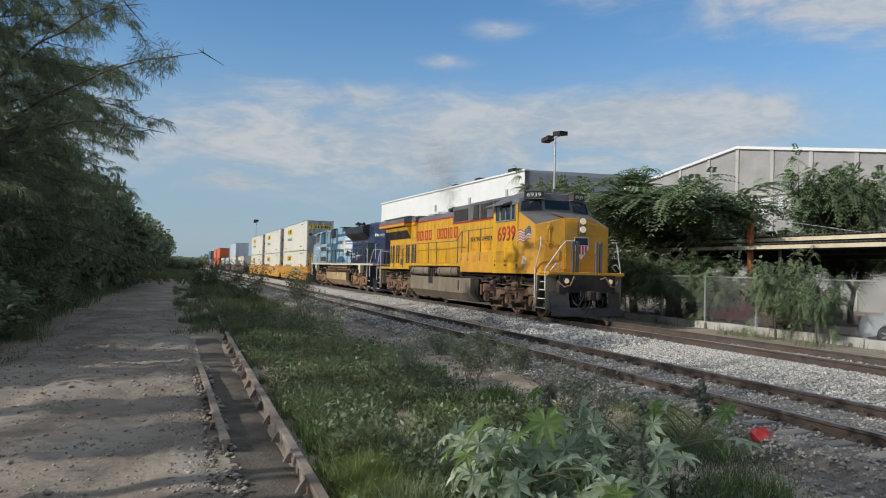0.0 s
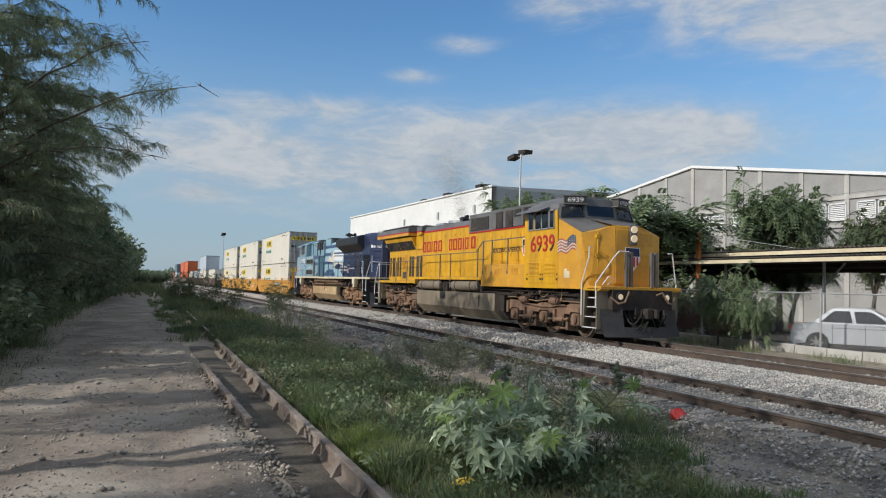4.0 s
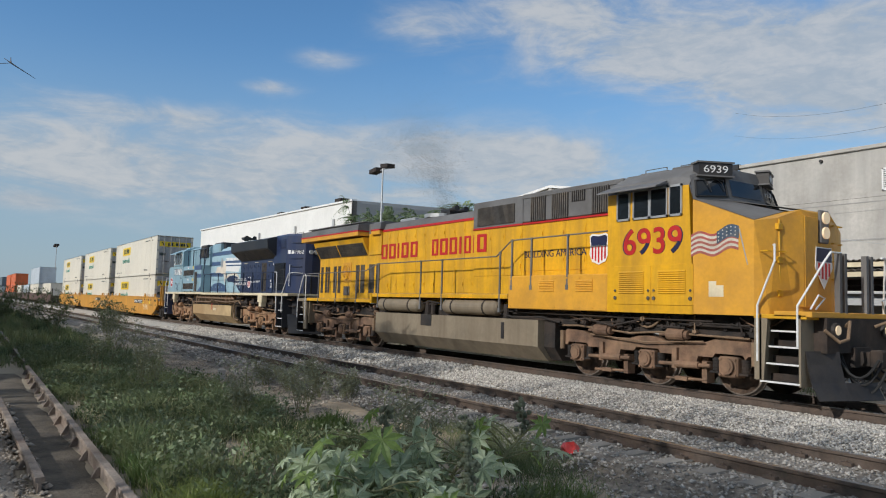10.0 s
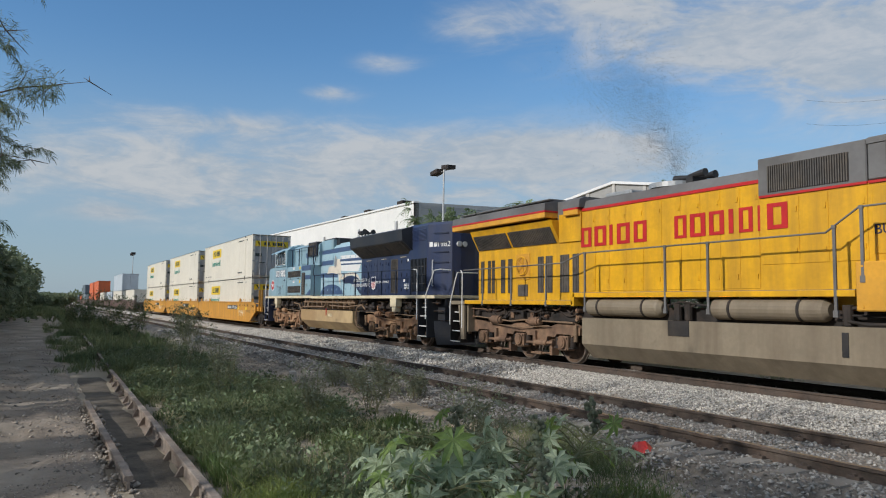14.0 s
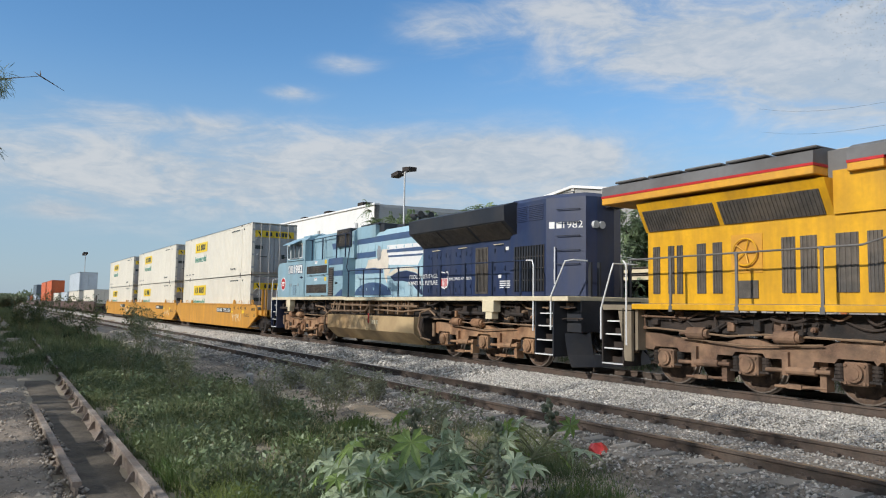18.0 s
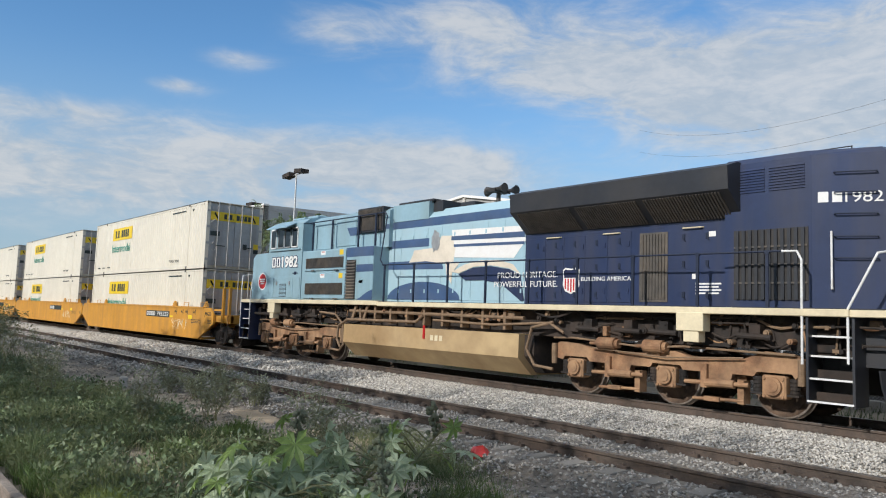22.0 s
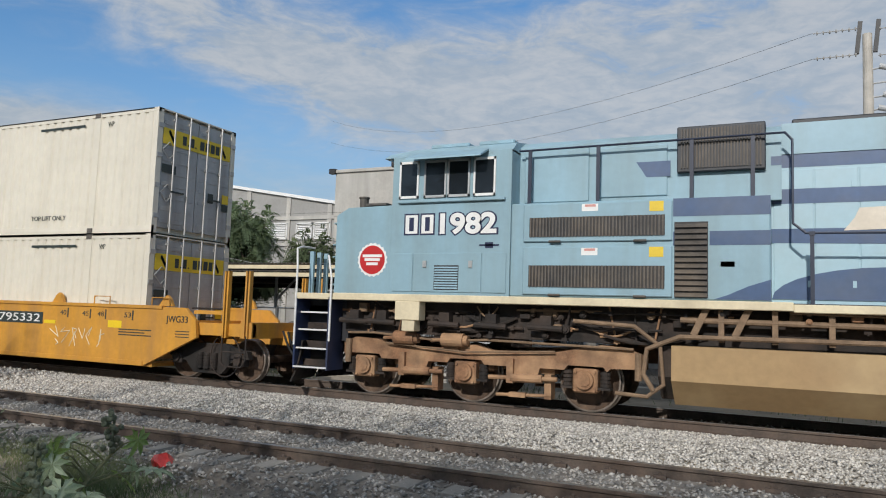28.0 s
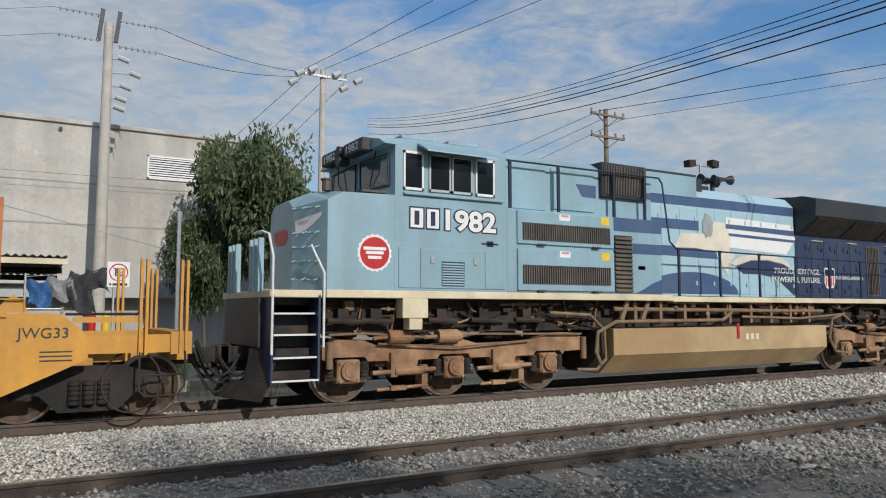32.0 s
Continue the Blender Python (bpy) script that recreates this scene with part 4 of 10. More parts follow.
    for k in range(4):
        bm = B()
        box(bm, -20.588, -20.583, -0.06 + 0.12 * k, 0.0 + 0.12 * k, 2.26 + 0.06 * abs(k - 1.6), 2.6)
        part("badge_stripe", bm, M_RED, bd)
    # roof of the cab
    bm = B()
    sec = lambda x, d: [(x, -1.5, 4.13), (x, 1.5, 4.13), (x, 1.40, 4.36 - d), (x, 0.85, 4.66 - d), (x, -0.85, 4.66 - d), (x, -1.40, 4.36 - d)]
    loft(bm, [sec(-24.6, 0), sec(-22.75, 0.0), sec(-22.42, 0.06)])
    loft(bm, [[(-22.32, -1.49, 3.84), (-22.32, 1.49, 3.84), (-22.42, 1.49, 4.14), (-22.42, -1.49, 4.14)],
              [(-22.10, -0.6, 3.88), (-22.10, 0.6, 3.88), (-22.22, 0.6, 4.5), (-22.22, -0.6, 4.5)]])
    for s in (-1, 1):
        quad(bm, [(-22.31, s * 1.5, 3.84), (-22.46, s * 1.42, 4.36), (-22.26, s * 0.6, 4.58), (-22.11, s * 0.6, 3.90)])
        quad(bm, [(-22.46, s * 1.42, 4.36), (-22.75, s * 0.85, 4.66), (-22.26, s * 0.6, 4.58), (-22.46, s * 1.42, 4.36)][:3])
    quad(bm, [(-22.11, -0.6, 3.9), (-22.11, 0.6, 3.9), (-22.26, 0.6, 4.58), (-22.26, -0.6, 4.58)])
    quad(bm, [(-22.26, -0.6, 4.58), (-22.26, 0.6, 4.58), (-22.75, 0.85, 4.66), (-22.75, -0.85, 4.66)])
    part("cab_roof", bm, M_ROOF, L, "grey sloped cab roof")
    bm = B()
    box(bm, -24.4, -23.6, -0.7, 0.7, 4.655, 4.72, 0.02)
    box(bm, -23.45, -22.85, -0.75, 0.75, 4.655, 4.73, 0.02)
    tube(bm, [(-24.3, -0.6, 4.72), (-24.3, -0.6, 4.80), (-23.7, -0.6, 4.80), (-23.7, -0.6, 4.72)], 0.012, 6)
    tube(bm, [(-23.4, -0.5, 4.73), (-23.4, -0.5, 4.80), (-22.9, -0.5, 4.80), (-22.9, -0.5, 4.73)], 0.012, 6)
    rod(bm, (-23.0, 0.3, 4.7), (-23.0, 0.3, 4.86), 0.07, 10)
    part("roof_hatch", bm, M_ROOF, L)
    # windshields: a wide pane on each side of the corner
    for s in (-1, 1):
        a, b = Vector((-22.31, s * 1.5, 3.84)), Vector((-22.11, s * 0.6, 3.90))
        c, d = Vector((-22.26, s * 0.6, 4.58)), Vector((-22.46, s * 1.42, 4.36))

        def at(u, v, off):
            p = (a * (1 - u) + b * u) * (1 - v) + (d * (1 - u) + c * u) * v
            return p + Vector((off, s * off * 0.25, 0.15 * off))
        bm = B()
        quad(bm, [at(0.09, 0.14, 0.012), at(0.93, 0.12, 0.012), at(0.93, 0.62, 0.012), at(0.13, 0.72, 0.012)])
        w = part("windshield", bm, M_GLASS, L, "dark windshield pane")
        bm = B()
        ring = [at(0.08, 0.12, 0.014), at(0.94, 0.10, 0.014), at(0.94, 0.64, 0.014), at(0.12, 0.74, 0.014)]
        tube(bm, ring + ring[:1], 0.022, 6)
        part("gasket", bm, M_RUBBER, w)
        bm = B()
        tube(bm, [at(0.35, 0.74, 0.03), at(0.45, 0.5, 0.05), at(0.5, 0.25, 0.03)], 0.010, 6)
        tube(bm, [at(0.7, 0.68, 0.03), at(0.82, 0.5, 0.05), at(0.87, 0.25, 0.03)], 0.010, 6)
        part("wiper", bm, M_BLACK, w)
    bm = B()
    quad(bm, [(-22.106, -0.52, 3.99), (-22.106, 0.52, 3.99), (-22.186, 0.52, 4.33), (-22.186, -0.52, 4.33)])
    part("windshield", bm, M_GLASS, L, "dark windshield pane")
    # number boards
    for s in (-1, 1):
        yaw = s * 26
        c, nrm, along = Vector((-22.30, s * 0.90, 4.50)), Vector((math.cos(radians(yaw)), math.sin(radians(yaw)), 0)), Vector((-math.sin(radians(yaw)), math.cos(radians(yaw)), 0))
        bm = B()
        obox(bm, c, (0.26, 0.72, 0.25), (0, 0, yaw))
        nb = part("number_board", bm, M_BLACK, L, "black number board with white figures")
        lettering("number", "6939", 0.21, M_WHITE, nb, c + nrm * 0.138 - along * 0.26 - Vector((0, 0, 0.072)), (90, 0, 90 + yaw), 0.52)
        bm = B()
        obox(bm, c + Vector((0, 0, 0.14)), (0.30, 0.80, 0.035), (0, 0, yaw))
        obox(bm, c + Vector((0, 0, -0.14)), (0.28, 0.80, 0.03), (0, 0, yaw))
        part("board_casing", bm, M_ROOF, nb, "grey casing of the number board")
    # side windows with silver frames, sunshade
    for x0, x1 in ((-24.32, -23.94), (-23.86, -23.40), (-23.40, -22.93), (-22.90, -22.57)):
        bm = B()
        box(bm, x0 + 0.03, x1 - 0.03, -1.515, -1.50, 3.58, 4.15)
        w = part("side_window", bm, M_GLASS, L, "dark cab window")
        bm = B()
        for a, b, c, d in ((x0, x1, 3.54, 3.585), (x0, x1, 4.145, 4.19), (x0, x0 + 0.035, 3.54, 4.19), (x1 - 0.035, x1, 3.54, 4.19)):
            box(bm, a, b, -1.53, -1.50, c, d)
        part("window_frame", bm, M_GALV, w, "silver window frame")
    bm = B()
    prism(bm, [(-1.5, 4.30), (-1.86, 4.16), (-1.87, 4.13), (-1.5, 4.26)], "x", -24.6, -22.95)
    part("sunshade", bm, M_ROOF, L, "grey awning over the cab window")
    # numbers, flag, paper on the cab side
    lettering("number_edge", "6939", 0.78, M_NAVYTRIM, L, (-24.155, -1.501, 2.80), (90, 0, 0), 1.60, "dark edge of the road number", bold=0.012, extrude=0.002)
    lettering("road_number", "6939", 0.78, M_RED, L, (-24.12, -1.506, 2.80), (90, 0, 0), 1.54, "red road number", bold=0.008)
    fx0, fx1, fz0, fz1 = -22.36, -21.30, 2.68, 3.12
    wave = lambda u: 0.055 * math.sin(u * 9.5) + 0.10 * u
    for k in range(9):
        bm = B()
        for i in range(14):
            u0, u1 = i / 14, (i + 1) / 14
            za, zb = fz0 + (fz1 - fz0) * k / 9, fz0 + (fz1 - fz0) * (k + 1) / 9
            plate(bm, [(fx0 + (fx1 - fx0) * u0, za + wave(u0)), (fx0 + (fx1 - fx0) * u1, za + wave(u1)), (fx0 + (fx1 - fx0) * u1, zb + wave(u1)), (fx0 + (fx1 - fx0) * u0, zb + wave(u0))], -1.5, 0.004)
        part("flag_stripe", bm, M_FLAG_R if k % 2 == 0 else M_FLAG_W, L, "faded striped flag decal")
    bm = B()
    for i in range(6):
        u0, u1 = 0.56 + 0.075 * i, 0.56 + 0.075 * (i + 1)
        plate(bm, [(fx0 + (fx1 - fx0) * u, z + wave(u)) for u, z in ((u0, 2.90), (u1, 2.90), (u1, 3.14), (u0, 3.14))], -1.504, 0.004)
    fc = part("flag_canton", bm, M_FLAG_B, L, split=False)
    bm = B()
    for i in range(5):
        for j in range(3):
            u = 0.60 + 0.085 * i
            x, z = fx0 + (fx1 - fx0) * u, 2.95 + 0.07 * j + wave(u)
            plate(bm, [(x - 0.016, z), (x, z - 0.016), (x + 0.016, z), (x, z + 0.016)], -1.508, 0.003)
    part("star", bm, M_FLAG_W, fc)
    bm = B()
    plate(bm, [(-21.30, 3.18), (-21.27, 3.18), (-21.10, 2.50), (-21.12, 2.50)], -1.5, 0.004)
    part("flag_staff", bm, M_GALV, L)
    bm = B()
    plate(bm, [(-21.95, 1.90), (-21.62, 1.90), (-21.62, 2.12), (-21.78, 2.12), (-21.78, 2.20), (-21.95, 2.20)], -1.5, 0.003)
    part("notice", bm, M_CREAM, L, "pale paper notice")
    # louvred doors under the cab
    for x0, x1 in ((-24.4, -23.36), (-23.33, -22.3)):
        bm = B()
        box(bm, x0, x1, -1.515, -1.5, 1.72, 2.55, 0.006)
        d = part("louvre_door", bm, M_YELLOW, L)
        for k in range(11):
            z = 1.96 + 0.044 * k
            bm = B()
            prism(bm, [(-1.515, z + 0.034), (-1.535, z + 0.006), (-1.535, z), (-1.515, z)], "x", x0 + 0.16, x1 - 0.18)
            part("louvre", bm, M_YELLOW, d)
        bm = B()
        for x in (x0 + 0.06, x1 - 0.06):
            rod(bm, (x, -1.515, 1.86), (x, -1.54, 1.86), 0.04, 8)
            rod(bm, (x, -1.515, 2.02), (x, -1.54, 2.02), 0.025, 8)
        part("latch", bm, M_LOUVRE, d)

    # low equipment box and tall hood behind the cab
    bm = B()
    box(bm, -28.13, -24.6, -1.5, 1.5, 1.55, 2.40, 0.02)
    lb = part("equipment_box", bm, M_ORANGE_Y, L, "faded yellow equipment box along the walkway")
    for x0, x1 in ((-26.9, -26.35), (-25.6, -25.05)):
        for k in range(7):
            z = 2.0 + 0.04 * k
            bm = B()
            prism(bm, [(-1.5, z + 0.03), (-1.518, z + 0.005), (-1.518, z), (-1.5, z)], "x", x0, x1)
            part("louvre", bm, M_ORANGE_Y, lb)
    bm = B()
    for x in [-28.0 + 0.42 * k for k in range(9)]:
        for z in (1.62, 2.32):
            rod(bm, (x, -1.5, z), (x, -1.512, z), 0.02, 6)
    part("bolt", bm, M_ORANGE_Y, lb)
    bm = B()
    box(bm, -30.38, -24.6, -1.0, 1.0, 1.56, 3.84)
    part("hood_side", bm, M_YELLOW, L, "yellow hood side behind the cab")
    bm = B()
    box(bm, -30.40, -28.16, -1.03, 1.03, 3.82, 4.60, 0.02)
    box(bm, -28.14, -24.58, -1.03, 1.03, 3.86, 4.62, 0.02)
    prism(bm, [(-28.14, 4.60), (-24.58, 4.58), (-24.6, 4.50), (-28.14, 4.5)], "y", -1.05, 1.05)
    part("hood_top", bm, M_ROOF, L, "grey upper hood with grilles")
    bm = B()
    box(bm, -30.38, -28.16, -1.034, -1.0, 3.80, 3.845)
    box(bm, -28.14, -24.6, -1.034, -1.0, 3.80, 3.845)
    box(bm, -36.0, -30.40, -0.975, -0.93, 4.13, 4.20)
    part("red_stripe", bm, M_RED, L, "thin red stripe")
    for x0, x1, z0, z1, n in ((-30.17, -28.48, 3.90, 4.42, 34), (-27.81, -27.22, 3.86, 4.50, 8), (-26.99, -26.38, 3.86, 4.50, 8), (-25.57, -25.0, 3.88, 4.52, 8), (-26.27, -25.80, 4.24, 4.50, 7)):
        bm = B()
        box(bm, x0, x1, -1.04, -1.03, z0, z1)
        g = part("grille", bm, M_BLACK, L, "dark slatted intake grille")
        for k in range(n):
            w = (x1 - x0) / n
            bm = B()
            box(bm, x0 + w * (k + 0.25), x0 + w * (k + 0.75), -1.065, -1.04, z0, z1)
            part("slat", bm, M_LOUVRE, g)
    panel_lines(L, [-30.36, -29.5, -28.9, -28.16], -1.0, 2.45, 3.76, M_YELLOW)
    panel_lines(L, [-28.1, -27.3, -26.5, -25.75], -1.0, 2.55, 3.76, M_YELLOW)
    lettering("slogan", "BUILDING AMERICA", 0.25, M_NAVYTRIM, L, (-28.05, -1.016, 2.90), (90, 0, 0), 2.3, "small dark slogan")
    shield(L, -25.34, 3.02, 0.56, -1.014)

    # engine hood
    bm = B()
    box(bm, -36.0, -30.40, -0.95, 0.95, 1.9, 4.15)
    part("engine_hood", bm, M_YELLOW, L, "yellow engine hood with door panels")
    bm = B()
    loft(bm, [[(x, -0.95, 4.18), (x, 0.95, 4.18), (x, 0.86, 4.42), (x, 0.5, 4.5), (x, -0.5, 4.5), (x, -0.86, 4.42)] for x in (-36.0, -30.42)])
    part("engine_hood_top", bm, M_ROOF, L, "grey hood top")
    panel_lines(L, [-36.0, -35.45, -34.9, -34.3, -33.7, -33.1, -32.5, -31.95, -31.4, -30.9, -30.42], -0.95, 1.98, 4.10, M_YELLOW)
    xs = [(-36.02, -35.60), (-35.48, -35.02), (-34.90, -34.78), (-34.62, -34.16), (-34.02, -33.58), None, (-32.70, -32.34), (-32.24, -31.80), (-31.70, -31.30), (-31.18, -31.06), (-30.92, -30.58), (-30.46, -30.34), (-30.20, -29.74)]
    for s in xs:
        if s is None:
            continue
        yy = -0.966 if s[0] < -30.42 else -1.018
        bars("name_block", [s], 3.15, 3.67, yy, M_RED, L, None, "red block of the railway's name")
    bm = B()
    rod(bm, (-33.6, 0, 4.5), (-33.6, 0, 4.62), 0.62, 24)
    box(bm, -35.6, -34.6, -0.5, 0.5, 4.48, 4.6, 0.03)
    part("exhaust_stack", bm, M_GALV, L, "short exhaust stack")
    bm = B()
    for k, (y, ln) in enumerate(((-0.2, 0.5), (0.0, 0.62), (0.2, 0.45))):
        d = 1 if k != 1 else -1
        rod(bm, (-32.95, y, 4.72), (-32.95 + d * ln, y, 4.74), 0.04, 10, 0.10)
    box(bm, -33.0, -32.8, -0.25, 0.25, 4.5, 4.7)
    part("horn", bm, M_BLACK, L, "black air horn")

    # radiator end: narrow hood, slanted screens, overhanging roof box
    bm = B()
    box(bm, -41.30, -36.0, -0.95, 0.95, 1.72, 3.35)
    for s in (-1, 1):
        prism(bm, [(s * 0.95, 3.34), (s * 1.2, 3.80), (s * 1.28, 3.98), (s * 0.6, 4.0), (s * 0.6, 3.34)], "x", -41.35, -36.95)
    box(bm, -36.95, -36.0, -1.0, 1.0, 3.34, 4.12)
    part("radiator_hood", bm, M_YELLOW, L, "yellow rear hood")
    for x0, x1 in ((-41.24, -39.36), (-39.24, -37.10)):
        bm = B()
        obox(bm, ((x0 + x1) / 2, -1.090, 3.575), (x1 - x0, 0.02, 0.50), (28.5, 0, 0))
        g = part("radiator_screen", bm, M_SCREEN, L, "slanted dark radiator screen")
        n = 26
        for k in range(n):
            bm = B()
            obox(bm, (x0 + (k + 0.5) * (x1 - x0) / n, -1.106, 3.566), (0.022, 0.02, 0.48), (28.5, 0, 0))
            part("slat", bm, M_LOUVRE, g)
    bm = B()
    box(bm, -42.30, -37.06, -1.42, 1.42, 4.04, 4.20, 0.015)
    box(bm, -36.64, -36.02, -1.10, 1.10, 4.05, 4.20, 0.015)
    yb = part("roof_band", bm, M_ORANGE_Y, L, "yellow band of the overhanging radiator box")
    bm = B()
    box(bm, -42.305, -37.055, -1.425, 1.425, 4.195, 4.245)
    box(bm, -36.645, -36.015, -1.105, 1.105, 4.195, 4.245)
    part("red_stripe", bm, M_RED, L, "thin red stripe")
    bm = B()
    loft(bm, [[(x, -1.42, 4.24), (x, 1.42, 4.24), (x, 1.40, 4.46), (x, 1.0, 4.56), (x, -1.0, 4.56), (x, -1.40, 4.46)] for x in (-42.30, -37.06)])
    loft(bm, [[(x, -1.1, 4.24), (x, 1.1, 4.24), (x, 1.08, 4.46), (x, 0.9, 4.54), (x, -0.9, 4.54), (x, -1.08, 4.46)] for x in (-36.64, -35.95)])
    box(bm, -37.06, -36.64, -0.95, 0.95, 3.9, 4.5)
    for k in range(5):
        box(bm, -42.1 + k * 1.02, -41.2 + k * 1.02, -1.2, 1.2, 4.55, 4.60, 0.02)
    part("radiator_roof", bm, M_ROOF, L, "grey radiator roof")
    # rear hood vents, handbrake wheel
    for x0, x1 in ((-41.15, -40.95), (-40.72, -40.55), (-40.48, -40.32), (-39.95, -39.72), (-39.55, -39.32), (-38.0, -37.72), (-37.62, -37.30), (-36.95, -36.55), (-36.40, -36.14)):
        bm = B()
        box(bm, x0, x1, -0.962, -0.95, 1.95, 3.0)
        g = part("vent", bm, M_SCREEN, L, "tall dark vent in the hood door")
        for k in range(4):
            bm = B()
            box(bm, x0 + (x1 - x0) * (k + 0.3) / 4, x0 + (x1 - x0) * (k + 0.7) / 4, -0.975, -0.962, 1.95, 3.0)
            part("slat", bm, M_LOUVRE, g)
    bm = B()
    box(bm, -39.1, -38.4, -0.965, -0.95, 2.35, 3.12)
    hb = part("brake_recess", bm, M_ORANGE_Y, L)
    bm = B()
    tube(bm, [(-38.75 + 0.27 * math.cos(k * math.pi / 12), -1.02, 2.76 + 0.27 * math.sin(k * math.pi / 12)) for k in range(24)], 0.018, 6, True)
    for k in range(5):
        a = k * 2 * math.pi / 5
        rod(bm, (-38.75, -1.0, 2.76), (-38.75 + 0.27 * math.cos(a), -1.02, 2.76 + 0.27 * math.sin(a)), 0.012, 6)
    part("brake_wheel", bm, M_YELLOW, hb, "yellow hand brake wheel")
    bm = B()
    box(bm, -39.0, -38.5, -0.97, -0.95, 1.85, 2.2)
    part("vent", bm, M_SCREEN, L)
    # walkway deck
    bm = B()
    box(bm, -41.3, -35.8, -1.48, 1.48, 1.715, 1.73)
    box(bm, -35.7, -28.15, -1.48, 1.48, 1.915, 1.93)
    part("walkway", bm, M_ROOF, L)

    # tank, reservoirs
    bm = B()
    loft(bm, [[(x, -1.46, 1.28), (x, 1.46, 1.28), (x, 1.46, 0.62), (x, 1.1, 0.26), (x, -1.1, 0.26), (x, -1.46, 0.62)] for x in (-35.40, -26.95)])
    tk = part("fuel_tank", bm, M_TANK_A, L, "dusty grey fuel tank")
    bm = B()
    loft(bm, [[(x, -1.25, 1.26), (x, 1.25, 1.26), (x, 1.25, 0.62), (x, 1.0, 0.30), (x, -1.0, 0.30), (x, -1.25, 0.62)] for x in (-26.95, -26.55)])
    part("tank_end", bm, M_UNDER, tk)
    bm = B()
    box(bm, -32.45, -31.85, -1.475, -1.455, 0.95, 1.285)
    part("filler_recess", bm, M_BLACK, tk)
    bm = B()
    box(bm, -28.42, -28.30, -1.475, -1.455, 0.75, 1.18)
    part("sight_glass", bm, M_BLACK, tk)
    for x0, x1 in ((-35.3, -32.75), (-31.30, -28.75)):
        bm = B()
        lathe(bm, [(0.12, x0 - (-33) - 0.04), (0.20, x0 + 33 + 0.04), (0.22, x0 + 33 + 0.10), (0.22, x1 + 33 - 0.10), (0.20, x1 + 33 - 0.04), (0.12, x1 + 33 + 0.04)], (-33, -1.28, 1.56), "x", 20)
        rs = part("air_reservoir", bm, M_TANK_A, L, "long dusty air reservoir", smooth=False)
        bm = B()
        for x in (x0 + 0.5, x1 - 0.5):
            rod(bm, (x - 0.03, -1.28, 1.56), (x + 0.03, -1.28, 1.56), 0.232, 20)
            box(bm, x - 0.03, x + 0.03, -1.3, -1.2, 1.7, 1.85)
        part("strap", bm, M_UNDER, rs)
    bm = B()
    for x in (-32.3, -32.0, -28.4):
        rod(bm, (x, -1.3, 1.3), (x, -1.3, 1.66), 0.09, 10)
        rod(bm, (x, -1.3, 1.58), (x + 0.2, -1.3, 1.62), 0.03, 8)
    tube(bm, [(-32.6, -1.3, 1.62), (-32.2, -1.34, 1.7), (-31.5, -1.3, 1.62)], 0.025, 8)
    tube(bm, [(-28.6, -1.35, 1.4), (-28.0, -1.36, 1.32), (-27.0, -1.33, 1.36), (-26.3, -1.3, 1.25)], 0.03, 8)
    tube(bm, [(-28.6, -1.30, 1.48), (-27.6, -1.3, 1.46), (-25.0, -1.3, 1.44), (-22.0, -1.3, 1.42)], 0.02, 8)
    tube(bm, [(-26.0, -1.32, 1.3), (-25.4, -1.36, 1.38), (-24.6, -1.33, 1.24), (-23.8, -1.34, 1.40)], 0.022, 8)
    part("piping", bm, M_UNDER, L, "dark pipes and valves under the walkway")

    truck(L, (-25.85, -23.75, -21.75), -26.45, -21.05, M_TRUCK)
    truck(L, (-40.62, -38.6, -36.55), -41.55, -35.85, M_TRUCK)

    gear(L, -26.4, -20.9, 1.18, 1.55, -1.24, 5, 40, (M_UNDER, M_TRUCK, M_UNDER, M_UNDER, M_PIPE))
    gear(L, -41.3, -35.6, 1.18, 1.60, -1.26, 6, 36, (M_UNDER, M_TRUCK, M_UNDER))
    # railings: stepped along the side
    def foot(x):
        return 1.62 if x < -35.7 else 1.5 if x > -28.2 and x < -28.05 else (2.1 if x > -28.2 else 1.5)
    railing(L, [(-41.40, 2.70), (-36.2, 2.72), (-35.35, 2.94), (-28.66, 2.94), (-28.03, 3.34), (-24.62, 3.36)], [-40.2, -38.6, -36.9, -35.25, -32.5, -31.3, -28.5, -28.0, -27.22, -25.9], foot, -1.49, M_ROOF)
    railing(L, [(-41.40, 2.70), (-36.2, 2.72), (-35.35, 2.94), (-28.66, 2.94), (-28.03, 3.34), (-24.62, 3.36)], [-40.2, -36.9, -35.25, -31.3, -28.5], foot, 1.49, M_ROOF)
    # steps and grab rails, front and rear
    steps(L, -20.86, -20.12, [0.40, 0.72, 1.02, 1.30], M_TANK_A, M_UNDER)
    steps(L, -42.2, -41.55, [0.36, 0.70, 1.02, 1.32], M_UNDER, M_UNDER)
    for pts in ([(-20.92, -1.5, 0.75), (-20.92, -1.5, 1.75), (-20.60, -1.46, 2.55), (-20.60, -1.46, 2.85), (-20.72, -1.3, 2.86)],
                [(-20.16, -1.5, 1.05), (-20.16, -1.5, 1.75), (-19.95, -1.0, 2.55), (-19.92, -0.85, 2.72), (-19.92, -0.5, 2.72)],
                [(-20.16, 1.5, 1.05), (-20.16, 1.5, 1.75), (-19.98, 1.2, 2.72), (-19.95, 1.0, 2.72)],
                [(-41.45, -1.5, 0.8), (-41.45, -1.5, 2.6), (-41.55, -1.5, 2.7)],
                [(-42.25, -1.5, 0.9), (-42.25, -1.5, 1.6), (-42.0, -1.45, 2.4), (-41.95, -1.4, 2.65), (-41.95, -0.6, 2.65)]):
        bm = B()
        tube(bm, [Vector(p) for p in pts], 0.020, 8)
